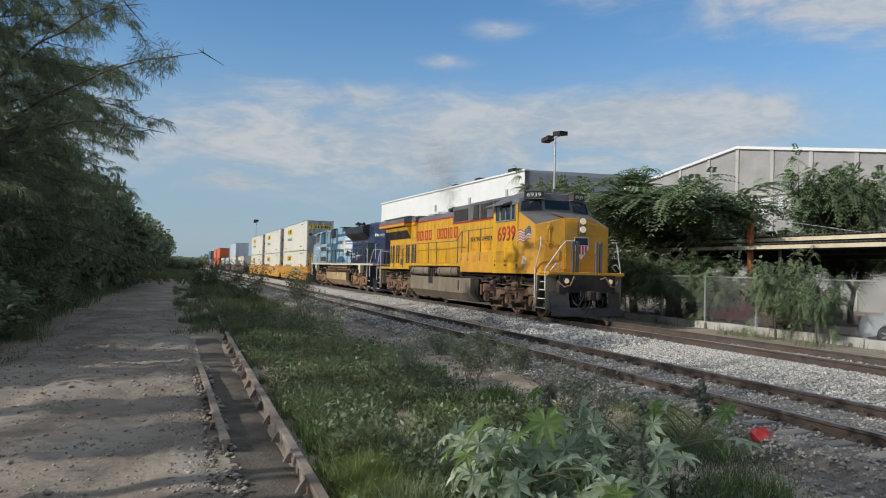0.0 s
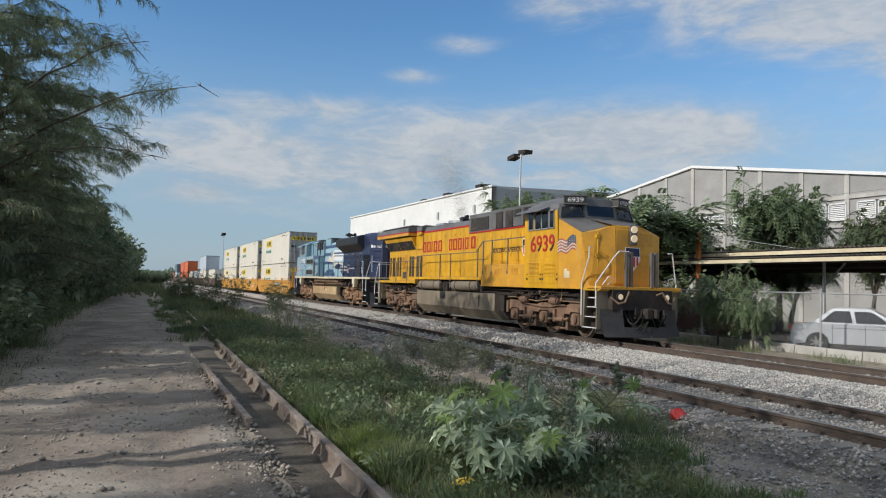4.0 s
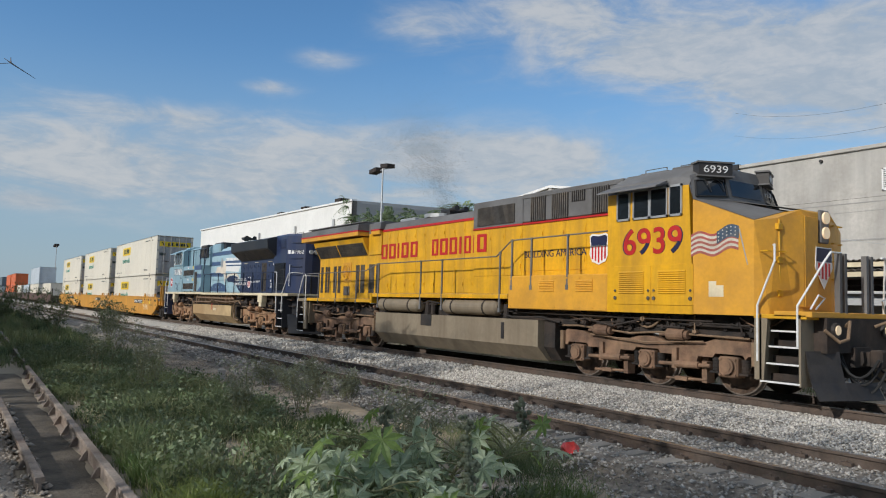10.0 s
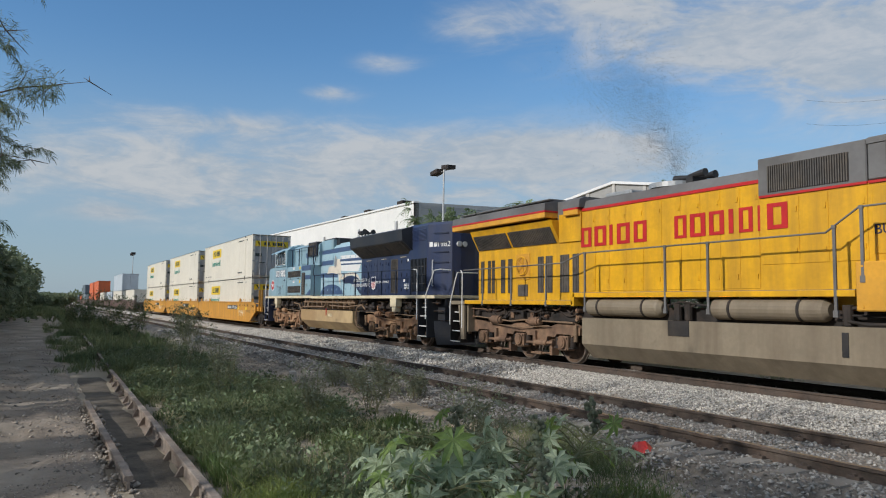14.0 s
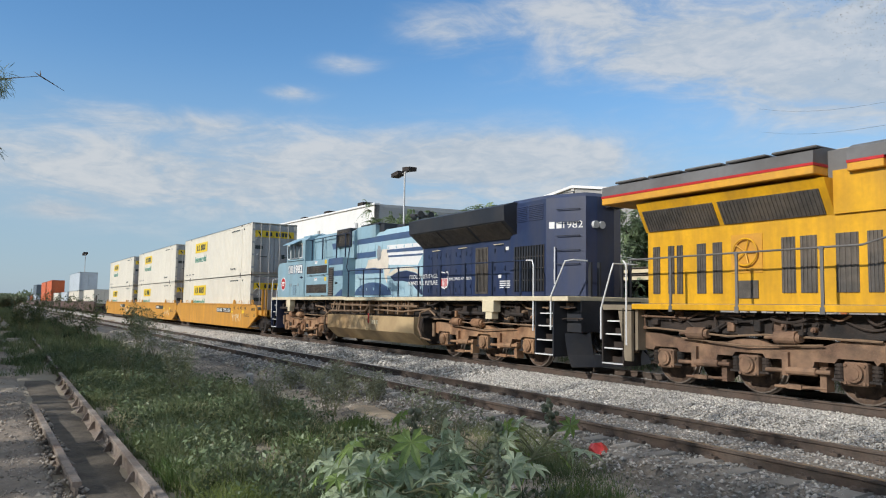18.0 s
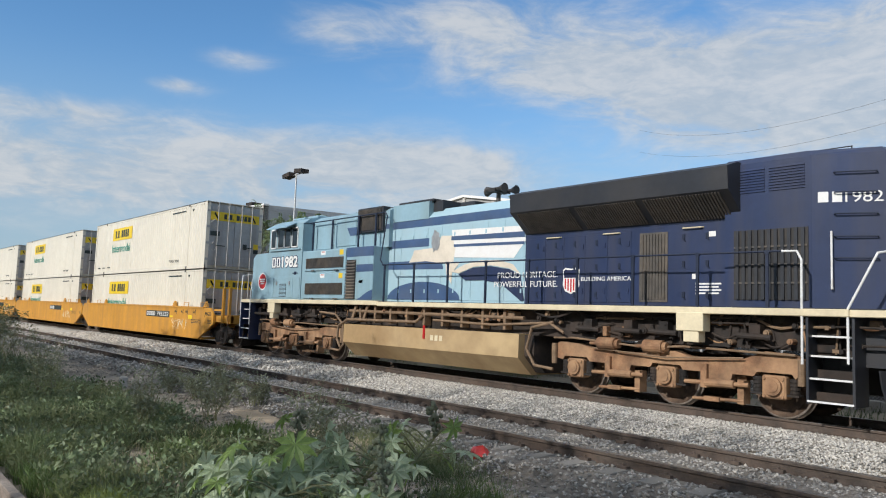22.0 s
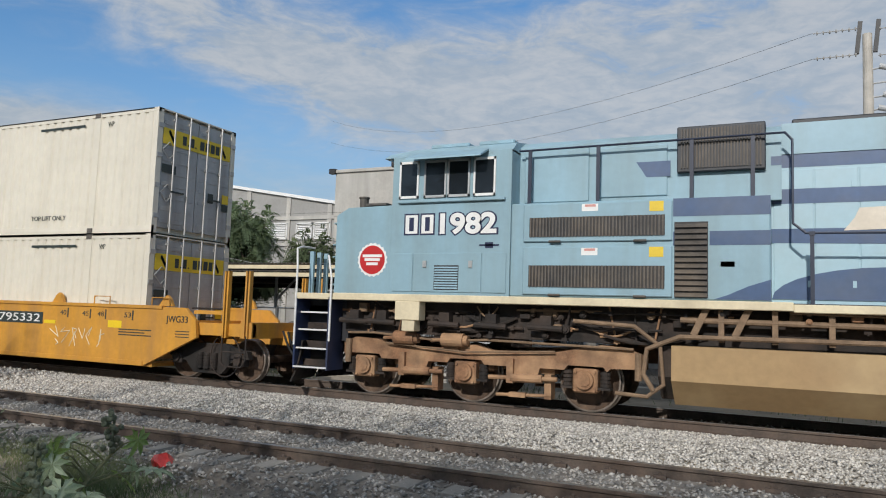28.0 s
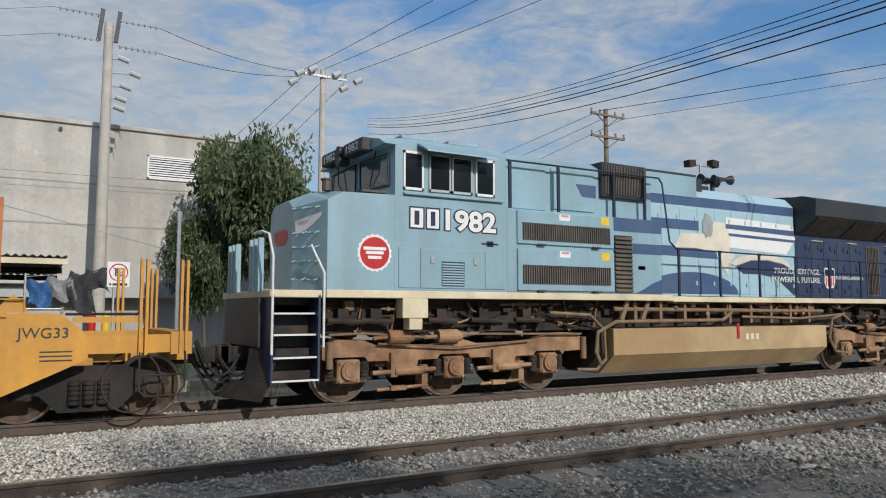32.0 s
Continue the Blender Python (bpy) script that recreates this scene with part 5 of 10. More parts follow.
        part("grab_rail", bm, M_GRAB, L, "white grab rail by the steps")
    # front: platform, posts, chains, plow, coupler, ditch lights
    for y in (-0.55, -0.38, 0.38, 0.55):
        bm = B()
        box(bm, -20.0, -19.9, y - 0.04, y + 0.04, 1.6, 2.72)
        part("gate_post", bm, M_ROOF, L)
    bm = B()
    box(bm, -20.6, -19.9, -1.5, 1.5, 1.56, 1.66, 0.01)
    part("front_platform", bm, M_ORANGE_Y, L, "yellow front platform edge")
    bm = B()
    box(bm, -20.3, -19.86, -1.1, 1.1, 0.95, 1.56)
    box(bm, -20.2, -19.80, -0.3, 0.3, 0.70, 1.05)
    part("pilot", bm, M_UNDER, L)
    plow(L, -19.86, 1, M_BLACK)
    coupler(L, -19.62, 1)
    coupler(L, -42.45, -1)
    for s in (-1, 1):
        bm = B()
        rod(bm, (-19.98, s * 0.86, 1.35), (-19.80, s * 0.86, 1.35), 0.13, 16)
        dl = part("ditch_light", bm, M_BLACK, L)
        bm = B()
        rod(bm, (-19.82, s * 0.86, 1.35), (-19.785, s * 0.86, 1.35), 0.085, 16)
        part("lens", bm, M_LAMP_WARM, dl, "lit ditch light")
        bm = B()
        tube(bm, [(-19.85, s * 0.5, 1.42), (-19.72, s * 0.62, 1.5), (-19.66, s * 0.8, 1.2), (-19.7, s * 1.0, 1.15), (-19.85, s * 1.2, 1.35)], 0.03, 8)
        part("hose", bm, M_PIPE, L)
        bm = B()
        tube(bm, [(-19.98, s * 1.4, 1.7), (-19.95, s * 1.2, 1.95), (-19.95, s * 1.0, 1.9), (-20.0, s * 1.2, 1.7)], 0.016, 6)
        part("uncoupling_lever", bm, M_GRAB, L)
    return L


lead_locomotive()

# ---- second locomotive, blue, cab trailing ----


def second_locomotive():
    L = thing("second_locomotive", "light and navy blue diesel locomotive with painted flag bands", "locomotive", at=(-54.4, 0, 0))
    MOVERS.append(L)
    bm = B()
    box(bm, -64.5, -44.3, -1.15, 1.15, 1.2, 1.80)
    part("underframe", bm, M_UNDER, L, "dark grimy underframe")
    bm = B()
    box(bm, -64.58, -56.6, -1.55, 1.55, 1.80, 1.93, 0.01)
    box(bm, -56.6, -44.0, -1.55, 1.55, 1.78, 1.90, 0.01)
    box(bm, -65.5, -64.58, -1.5, 1.5, 1.80, 1.92, 0.01)
    part("sill_stripe", bm, M_CREAM, L, "cream stripe along the frame")
    bm = B()
    box(bm, -64.5, -43.5, -1.5, 1.5, 1.895, 1.915)
    part("walkway", bm, M_NAVY_ROOF, L)

    # nose, cab
    bm = B()
    loft(bm, [[(-63.352, -1.54, 1.93), (-63.352, 1.54, 1.93), (-63.352, 1.54, 3.58), (-63.352, 0.6, 3.72), (-63.352, -0.6, 3.72), (-63.352, -1.54, 3.58)],
              [(-64.30, -1.54, 1.93), (-64.30, 1.54, 1.93), (-64.30, 1.54, 3.56), (-64.30, 0.6, 3.70), (-64.30, -0.6, 3.70), (-64.30, -1.54, 3.56)],
              [(-64.57, -1.52, 1.93), (-64.57, 1.52, 1.93), (-64.57, 1.52, 3.42), (-64.62, 0.6, 3.62), (-64.62, -0.6, 3.62), (-64.57, -1.52, 3.42)],
              [(-64.86, -0.62, 1.93), (-64.86, 0.62, 1.93), (-64.86, 0.62, 3.36), (-64.86, 0.4, 3.5), (-64.86, -0.4, 3.5), (-64.86, -0.62, 3.36)]])
    part("nose", bm, M_LBLUE, L, "light blue short nose")
    bm = B()
    loft(bm, [[(-63.35, -1.54, 1.93), (-63.35, 1.54, 1.93), (-63.35, 1.54, 4.48), (-63.35, -1.54, 4.48)],
              [(-61.0, -1.54, 1.93), (-61.0, 1.54, 1.93), (-61.0, 1.54, 4.50), (-61.0, -1.54, 4.50)]])
    part("cab", bm, M_LBLUE, L, "light blue cab side")
    bm = B()
    sec = lambda x, d: [(x, -1.54, 4.47), (x, 1.54, 4.47), (x, 1.30, 4.66 - d), (x, 0.8, 4.76 - d), (x, -0.8, 4.76 - d), (x, -1.30, 4.66 - d)]
    loft(bm, [sec(-63.55, 0.06), sec(-63.0, 0), sec(-61.0, 0)])
    part("cab_roof", bm, M_LBLUE, L, "light blue cab roof")
    bm = B()
    box(bm, -62.9, -62.1, -0.9, 0.9, 4.755, 4.84, 0.02)
    box(bm, -61.9, -61.2, -0.9, 0.9, 4.755, 4.84, 0.02)
    tube(bm, [(-61.8, -0.5, 4.84), (-61.7, -0.5, 4.92), (-61.3, -0.5, 4.86)], 0.014, 6)
    part("roof_hatch", bm, M_LBLUE, L)
    # windshield at the trailing end
    for s in (-1, 1):
        bm = B()
        quad(bm, [(-63.36, s * 1.30, 3.80), (-63.36, s * 0.14, 3.86), (-63.36, s * 0.14, 4.36), (-63.36, s * 1.26, 4.32)])
        bm.normal_update()
        bmesh.ops.solidify(bm, geom=bm.faces[:], thickness=0.012)
        w = part("windshield", bm, M_PANE, L, "windshield pane with sky reflection in its colour")
        bm = B()
        ring = [Vector(p) for p in ((-63.375, s * 1.33, 3.77), (-63.375, s * 0.11, 3.83), (-63.375, s * 0.11, 4.39), (-63.375, s * 1.29, 4.35), (-63.375, s * 1.33, 3.77))]
        tube(bm, ring, 0.018, 6)
        part("gasket", bm, M_DKNAVY, w)
        bm = B()
        tube(bm, [(-63.42, s * 0.9, 4.48), (-63.44, s * 0.8, 4.1), (-63.4, s * 0.6, 3.85)], 0.012, 6)
        part("wiper", bm, M_BLACK, w)
        bm = B()
        box(bm, -63.74, -63.50, s * 0.55 - 0.42, s * 0.55 + 0.42, 4.44, 4.68, 0.02)
        nb = part("number_board", bm, M_BLACK, L, "black number board with white figures")
        lettering("number", "1982", 0.20, M_WHITE, nb, (-63.742, s * 0.55 + 0.28, 4.49), (90, 0, -90), 0.56)
    bm = B()
    for z in (4.40, 4.58):
        rod(bm, (-63.80, 0, z), (-63.60, 0, z), 0.10, 14)
    part("headlight", bm, M_BLACK, L)
    # side windows
    for x0, x1 in ((-63.20, -62.80), (-62.69, -62.24), (-62.22, -61.78), (-61.71, -61.29)):
        fr = M_WHITE if x0 in (-63.20, -61.71) else M_GALV
        bm = B()
        box(bm, x0 + 0.03, x1 - 0.03, -1.556, -1.54, 3.73, 4.34)
        w = part("side_window", bm, M_GLASS, L, "dark cab window")
        bm = B()
        for a, b, c, d in ((x0, x1, 3.69, 3.735), (x0, x1, 4.335, 4.38), (x0, x0 + 0.035, 3.69, 4.38), (x1 - 0.035, x1, 3.69, 4.38)):
            box(bm, a, b, -1.57, -1.54, c, d)
        part("window_frame", bm, fr, w, "white window frame")
    bm = B()
    prism(bm, [(-1.54, 4.54), (-1.92, 4.36), (-1.93, 4.33), (-1.54, 4.50)], "x", -62.92, -61.44)
    part("sunshade", bm, M_LBLUE, L, "light blue awning over the cab window")
    bm = B()
    box(bm, -63.2, -61.1, -1.60, -1.54, 3.60, 3.65, 0.01)
    part("arm_rest", bm, M_LBLUE, L)
    lettering("number_edge", "1982", 0.50, M_NAVYTRIM, L, (-62.38, -1.543, 3.04), (90, 0, 0), 1.16, "dark edge of the road number", bold=0.038, extrude=0.003)
    lettering("road_number", "1982", 0.50, M_WHITE, L, (-62.345, -1.548, 3.04), (90, 0, 0), 1.09, "white road number", bold=0.016)
    bars("initial_block", [(-63.05, -62.80), (-62.72, -62.48)], 3.04, 3.38, -1.54, M_WHITE, L, M_NAVYTRIM, "white block of the railway's initials")
    # round emblem
    bm = B()
    n = 40
    pts = []
    for k in range(n):
        a = 2 * math.pi * k / n
        rr = 0.325 if k % 2 else 0.300
        pts.append((-63.73 + rr * math.cos(a), 2.56 + rr * math.sin(a)))
    plate(bm, pts, -1.54, 0.005)
    em = part("emblem", bm, M_WHITE, L, "round red emblem with toothed white rim")
    bm = B()
    plate(bm, [(-63.73 + 0.27 * math.cos(2 * math.pi * k / 40), 2.56 + 0.27 * math.sin(2 * math.pi * k / 40)) for k in range(40)], -1.545, 0.004)
    part("emblem_face", bm, M_RED, em)
    for z, w in ((2.63, 0.21), (2.56, 0.165), (2.48, 0.125)):
        bm = B()
        plate(bm, [(-63.73 - w, z - 0.022), (-63.73 + w, z - 0.022), (-63.73 + w, z + 0.03), (-63.73 - w, z + 0.03)], -1.549, 0.003)
        part("emblem_bar", bm, M_WHITE, em)
    # service door under the cab
    for x0, x1 in ((-63.28, -62.87), (-62.85, -61.52), (-61.50, -61.06)):
        bm = B()
        box(bm, x0, x1, -1.556, -1.54, 1.98, 2.68, 0.006)
        d = part("service_door", bm, M_LBLUE, L)
        if x1 - x0 > 1:
            for k in range(9):
                z = 2.04 + 0.046 * k
                bm = B()
                prism(bm, [(-1.556, z + 0.032), (-1.574, z + 0.004), (-1.574, z - 0.002), (-1.556, z - 0.002)], "x", -62.42, -61.96)
                part("louvre", bm, M_LBLUE, d)
            bm = B()
            box(bm, -62.43, -61.95, -1.560, -1.556, 2.02, 2.46)
            part("louvre_back", bm, M_BLACK, d)
            bm = B()
            for x in (-62.62, -61.72):
                box(bm, x - 0.035, x + 0.035, -1.58, -1.556, 2.42, 2.54)
            part("latch", bm, M_GALV, d)
    bm = B()
    bars("model_bar", [(-61.57, -61.2)], 2.80, 2.83, -1.54, M_NAVYTRIM, L)

    # front of nose: handles, wing, grabs
    for z in (3.32, 2.90, 2.66, 2.42, 2.12):
        bm = B()
        tube(bm, [(-64.64, -1.32, z), (-64.73, -1.36, z - 0.03), (-64.79, -1.14, z - 0.03), (-64.71, -1.10, z)], 0.014, 6)
        tube(bm, [(-64.74, -1.0, z + 0.02), (-64.83, -1.03, z - 0.02), (-64.92, -0.75, z - 0.02), (-64.84, -0.71, z + 0.02)], 0.014, 6)
        part("grab_iron", bm, M_LBLUE, L)
    fa, fb = Vector((-64.585, -1.5, 0)), Vector((-64.865, -0.62, 0))

    def on_front(u, z):
        p = fa * (1 - u) + fb * u
        return (p.x - 0.004, p.y - 0.002, z)
    bm = B()
    bm.faces.new([bm.verts.new(on_front(u, z)) for u, z in ((0.13, 3.22), (0.92, 3.12), (0.88, 2.84), (0.55, 2.96), (0.37, 3.03), (0.14, 3.15))])
    part("wing_decal", bm, M_WHITE, L, "white wing painted on the nose")
    bm = B()
    prism(bm, [(-0.36, 2.98), (-0.2, 3.02), (0.2, 3.02), (0.36, 2.98), (0.36, 2.84), (0.2, 2.74), (-0.2, 2.74), (-0.36, 2.84)], "x", -64.862, -64.87)
    part("nose_emblem", bm, M_RED, L)
    bm = B()
    rod(bm, (-64.35, -0.9, 3.66), (-64.35, -0.9, 3.84), 0.09, 12)
    rod(bm, (-64.35, -0.9, 3.84), (-64.35, -0.9, 3.87), 0.11, 12)
    box(bm, -63.95, -63.5, -1.5, -1.3, 3.60, 3.64)
    part("nose_cap", bm, M_LOUVRE, L)

    # wide equipment body behind the cab
    bm = B()
    box(bm, -61.0, -56.9, -1.52, 1.52, 1.93, 3.53, 0.02)
    part("equipment_body", bm, M_LBLUE, L, "light blue wide equipment body")
    for z0, z1, g0, g1 in ((2.86, 3.50, 2.94, 3.27), (1.97, 2.77, 2.10, 2.46)):
        bm = B()
        box(bm, -60.76, -58.31, -1.56, -1.52, z0, z1, 0.012)
        pn = part("grille_panel", bm, M_LBLUE, L)
        bm = B()
        box(bm, -60.65, -58.42, -1.566, -1.56, g0, g1)
        part("screen", bm, M_BLACK, pn)
        for k in range(40):
            w = (58.42 - 60.65) / 40
            x = -60.65 - w * (k + 0.5)
            bm = B()
            box(bm, x - 0.013, x + 0.013, -1.585, -1.566, g0, g1)
            part("slat", bm, M_LOUVRE, pn)
        bm = B()
        rod(bm, (-60.3, -1.58, z0), (-60.1, -1.58, z0), 0.02)
        rod(bm, (-58.9, -1.58, z0), (-58.7, -1.58, z0), 0.02)
        part("handle", bm, M_LOUVRE, pn)
        bm = B()
        plate(bm, [(-59.75, z1 - 0.14), (-59.48, z1 - 0.14), (-59.48, z1 - 0.02), (-59.75, z1 - 0.02)], -1.56, 0.003)
        plate(bm, [(-57.6 + 0, 2.45), (-57.4, 2.45), (-57.4, 2.53), (-57.6, 2.53)], -1.52, 0.003)
        part("notice", bm, M_WHITE, pn, "white and red warning sticker")
        bm = B()
        plate(bm, [(-59.70, z1 - 0.07), (-59.52, z1 - 0.07), (-59.52, z1 - 0.03), (-59.70, z1 - 0.03)], -1.563, 0.003)
        part("notice_head", bm, M_PINK, pn)
        bm = B()
        plate(bm, [(-58.66, z1 - 0.17), (-58.44, z1 - 0.17), (-58.44, z1 - 0.01), (-58.66, z1 - 0.01)], -1.56, 0.003)
        part("yellow_notice", bm, M_TAGY, pn, "yellow sticker")
    bm = B()
    box(bm, -58.28, -57.78, -1.53, -1.52, 1.97, 3.15)
    lv = part("louvre_column", bm, M_BLACK, L, "black horizontal louvres")
    for k in range(13):
        z = 1.98 + 0.09 * k
        bm = B()
        prism(bm, [(-1.53, z + 0.06), (-1.57, z + 0.015), (-1.57, z), (-1.53, z + 0.03)], "x", -58.27, -57.79)
        part("slat", bm, M_LOUVRE, lv)
    # dark stripes over the wide body
    for pts in ([(-58.30, 3.24), (-56.90, 3.24), (-56.90, 3.525), (-58.30, 3.525)], [(-58.44, 2.86), (-58.30, 2.78), (-57.79, 2.78), (-57.79, 3.0), (-58.36, 3.0)][1:4] + [(-58.30, 3.0)]):
        bm = B()
        plate(bm, pts, -1.52, 0.004)
        part("painted_stripe", bm, M_STRIPE_B, L)
    bm = B()
    plate(bm, [(-57.76, 2.78), (-56.90, 2.78), (-56.90, 3.0), (-57.76, 3.0)], -1.52, 0.004)
    plate(bm, [(-57.70, 1.95), (-57.5, 2.02), (-57.2, 2.16), (-56.90, 2.26), (-56.90, 1.95)], -1.52, 0.004)
    part("painted_stripe", bm, M_STRIPE_B, L)
    # upper body
    bm = B()
    loft(bm, [[(x, -1.1, 3.52), (x, 1.1, 3.52), (x, 1.1, 4.60), (x, 0.9, 4.72), (x, -0.9, 4.72), (x, -1.1, 4.60)] for x in (-61.0, -56.75)])
    part("upper_body", bm, M_LBLUE, L, "light blue upper body")
    for x0, x1, z0, z1 in ((-60.9, -59.75, 3.6, 4.55), (-59.6, -58.45, 3.65, 4.5)):
        bm = B()
        box(bm, x0, x1, -1.13, -1.1, z0, z1, 0.01)
        part("access_panel", bm, M_LBLUE, L)
    bm = B()
    plate(bm, [(-58.95, 4.22), (-58.40, 4.22), (-58.40, 3.96), (-58.78, 3.96)], -1.13, 0.004)
    plate(bm, [(-56.9, 4.06), (-56.75, 4.06), (-56.75, 4.2), (-56.9, 4.2)], -1.1, 0.004)
    part("painted_stripe", bm, M_STRIPE_B, L)
    bm = B()
    box(bm, -58.29, -56.97, -1.20, 1.20, 4.00, 4.75, 0.015)
    bg = part("brake_grid_box", bm, M_NAVY_ROOF, L, "dark resistor grid box")
    for k in range(26):
        x = -58.24 + 1.22 * (k + 0.5) / 26
        bm = B()
        box(bm, x - 0.012, x + 0.012, -1.225, -1.20, 4.06, 4.70)
        part("slat", bm, M_LOUVRE, bg)
    bm = B()
    loft(bm, [[(x, -0.97, 4.25), (x, 0.97, 4.25), (x, 0.97, 4.74), (x, -0.97, 4.74)] for x in (-56.75, -55.1)])
    part("intake_hump", bm, M_LBLUE, L, "light blue raised intake")
    bm = B()
    box(bm, -56.6, -55.0, -0.9, 0.9, 4.74, 4.82, 0.02)
    box(bm, -55.1, -54.7, -0.8, 0.8, 4.45, 4.76)
    part("intake_cover", bm, M_NAVY_ROOF, L)

    # engine hood: pale blue with painted flag, then navy
    bm = B()
    loft(bm, [[(x, -0.95, 1.9), (x, 0.95, 1.9), (x, 0.95, 4.28), (x, 0.72, 4.52), (x, 0.3, 4.6), (x, -0.3, 4.6), (x, -0.72, 4.52), (x, -0.95, 4.28)] for x in (-56.92, -51.4)])
    part("engine_hood", bm, M_PALE, L, "pale blue engine hood with painted flag bands")
    panel_lines(L, [-56.88, -56.3, -55.7, -55.1, -54.5, -53.9, -53.3, -52.7, -52.1, -51.45], -0.95, 1.98, 4.0, M_PALE)
    Y = -0.963

    def decal(pts, m, y=Y):
        bm = B()
        plate(bm, pts, y, 0.003)
        part("painted_shape", bm, m, L)
    decal([(-56.9, 4.04), (-51.42, 4.04), (-51.42, 4.27), (-56.9, 4.27)], M_STRIPE_B, -0.951)
    decal([(-56.9, 3.47), (-55.05, 3.47), (-55.05, 3.70), (-56.9, 3.70)], M_STRIPE_B)
    decal([(-56.9, 2.86), (-54.4, 2.82), (-54.5, 3.08), (-56.9, 3.08)], M_STRIPE_B)
    n = 14
    decal([(-57.0 + 0.1, 1.99)] + [(-55.3 - 1.6 * math.cos(math.pi * k / n), 1.99 + 0.50 * math.sin(math.pi * k / n)) for k in range(n + 1)] + [(-53.6, 1.99)], M_STRIPE_B, -0.966)
    # pale bird with rays
    decal([(-55.91, 3.04), (-55.76, 3.24), (-55.70, 3.38), (-54.70, 3.42), (-54.51, 3.73), (-54.08, 3.71), (-53.94, 3.37), (-54.0, 2.97), (-53.76, 2.96), (-54.04, 2.71), (-54.05, 2.41), (-54.27, 2.66), (-54.32, 2.96), (-55.17, 3.06)], M_BIRD, -0.968)
    decal([(-54.10, 3.86), (-51.47, 3.80), (-51.40, 3.44), (-51.78, 3.03), (-53.96, 3.12)], M_WHITE, -0.967)
    decal([(-54.10, 3.69), (-51.44, 3.66), (-51.42, 3.52), (-54.11, 3.58)], M_STRIPE_B, -0.972)
    decal([(-54.0, 3.47), (-51.44, 3.42), (-51.45, 3.35), (-54.0, 3.40)], M_STRIPE_B, -0.972)
    decal([(-54.04, 2.74), (-53.55, 2.92), (-52.93, 3.01), (-52.30, 3.0), (-51.79, 2.87), (-51.54, 2.63), (-51.93, 2.78), (-52.56, 2.87), (-53.19, 2.85), (-53.78, 2.69)], M_BIRD, -0.974)
    decal([(-53.78, 2.67), (-53.19, 2.83), (-52.56, 2.85), (-51.93, 2.76), (-51.54, 2.61), (-51.42, 2.0), (-51.52, 1.99), (-52.21, 2.41), (-52.84, 2.5), (-53.5, 2.5)], M_NAVY, -0.973)
    bm = B()
    pts = [(-54.75 + (0.17 + 0.03 * (k % 2)) * math.cos(k * math.pi / 8), 3.60 + (0.25 + 0.04 * (k % 3)) * math.sin(k * math.pi / 8)) for k in range(16)]
    plate(bm, pts, -0.976, 0.003)
    part("painted_shape", bm, M_GALV, L, "scuffed bare patch")
    # exhaust, horn
    bm = B()
    box(bm, -54.5, -53.9, -0.35, 0.35, 4.56, 4.72, 0.02)
    part("exhaust_stack", bm, M_NAVY_ROOF, L)
    bm = B()
    rod(bm, (-53.35, 0, 4.6), (-53.35, 0, 4.97), 0.06, 8)
    box(bm, -53.45, -53.2, -0.3, 0.3, 4.92, 5.0)
    hn = part("horn", bm, M_BLACK, L, "black triple air horn")
    for k, y in enumerate((-0.22, 0.0, 0.22)):
        d = 1 if k != 1 else -1
        bm = B()
        lathe(bm, [(0.09, -d * 0.22), (0.045, 0.0), (0.05, d * 0.25), (0.13, d * 0.45)], (-53.35, y, 4.985), "x", 10)
        part("bell", bm, M_BLACK, hn)

    # navy hood and radiator flare
    bm = B()
    box(bm, -51.4, -46.25, -0.97, 0.97, 1.9, 3.58)
    part("navy_hood", bm, M_NAVY, L, "navy blue engine hood")
    panel_lines(L, [-51.35, -50.75, -50.2, -49.6, -49.0, -48.4], -0.97, 1.98, 3.45, M_NAVY)
    for x in (-51.0, -50.45, -49.9, -49.3, -48.7, -47.2, -46.7):
        for z in (2.15, 2.75, 3.28):
            bm = B()
            box(bm, x - 0.03, x + 0.03, -0.995, -0.97, z - 0.06, z + 0.05, 0.006)
            rod(bm, (x, -1.0, z - 0.05), (x + 0.05, -1.0, z - 0.09), 0.009, 5)
            part("latch", bm, M_DKNAVY, L)
    for x in (-50.5, -48.9, -47.0):
        bm = B()
        tube(bm, [(x - 0.22, -0.97, 3.44), (x - 0.20, -1.02, 3.44), (x + 0.20, -1.02, 3.44), (x + 0.22, -0.97, 3.44)], 0.014, 6)
        part("lift_handle", bm, M_CREAM, L)
    for x, z in ((-50.6, 2.05), (-46.6, 3.30), (-46.95, 2.5)):
        bm = B()
        plate(bm, [(x - 0.07, z - 0.05), (x + 0.07, z - 0.05), (x + 0.07, z + 0.05), (x - 0.07, z + 0.05)], -0.97, 0.004)
        part("notice", bm, M_WHITE, L, "small white notice")
    bm = B()
    box(bm, -48.2, -47.55, -0.985, -0.97, 2.0, 3.4)
    dr = part("slatted_door", bm, M_LOUVRE, L, "tall dark slatted door")
    for k in range(8):
        x = -48.16 + 0.57 * (k + 0.5) / 8
        bm = B()
        box(bm, x - 0.018, x + 0.018, -1.005, -0.985, 2.05, 3.36)
        part("slat", bm, M_SCREEN, dr)
    bm = B()
    loft(bm, [[(x, -0.98, 3.56), (x, 0.98, 3.56), (x, 1.55, 4.02), (x, 1.58, 4.44), (x, 1.2, 4.56), (x, -1.2, 4.56), (x, -1.58, 4.44), (x, -1.55, 4.02)] for x in (-51.38, -45.98)])
    fl = part("radiator_housing", bm, M_NAVY_ROOF, L, "dark flared radiator housing")
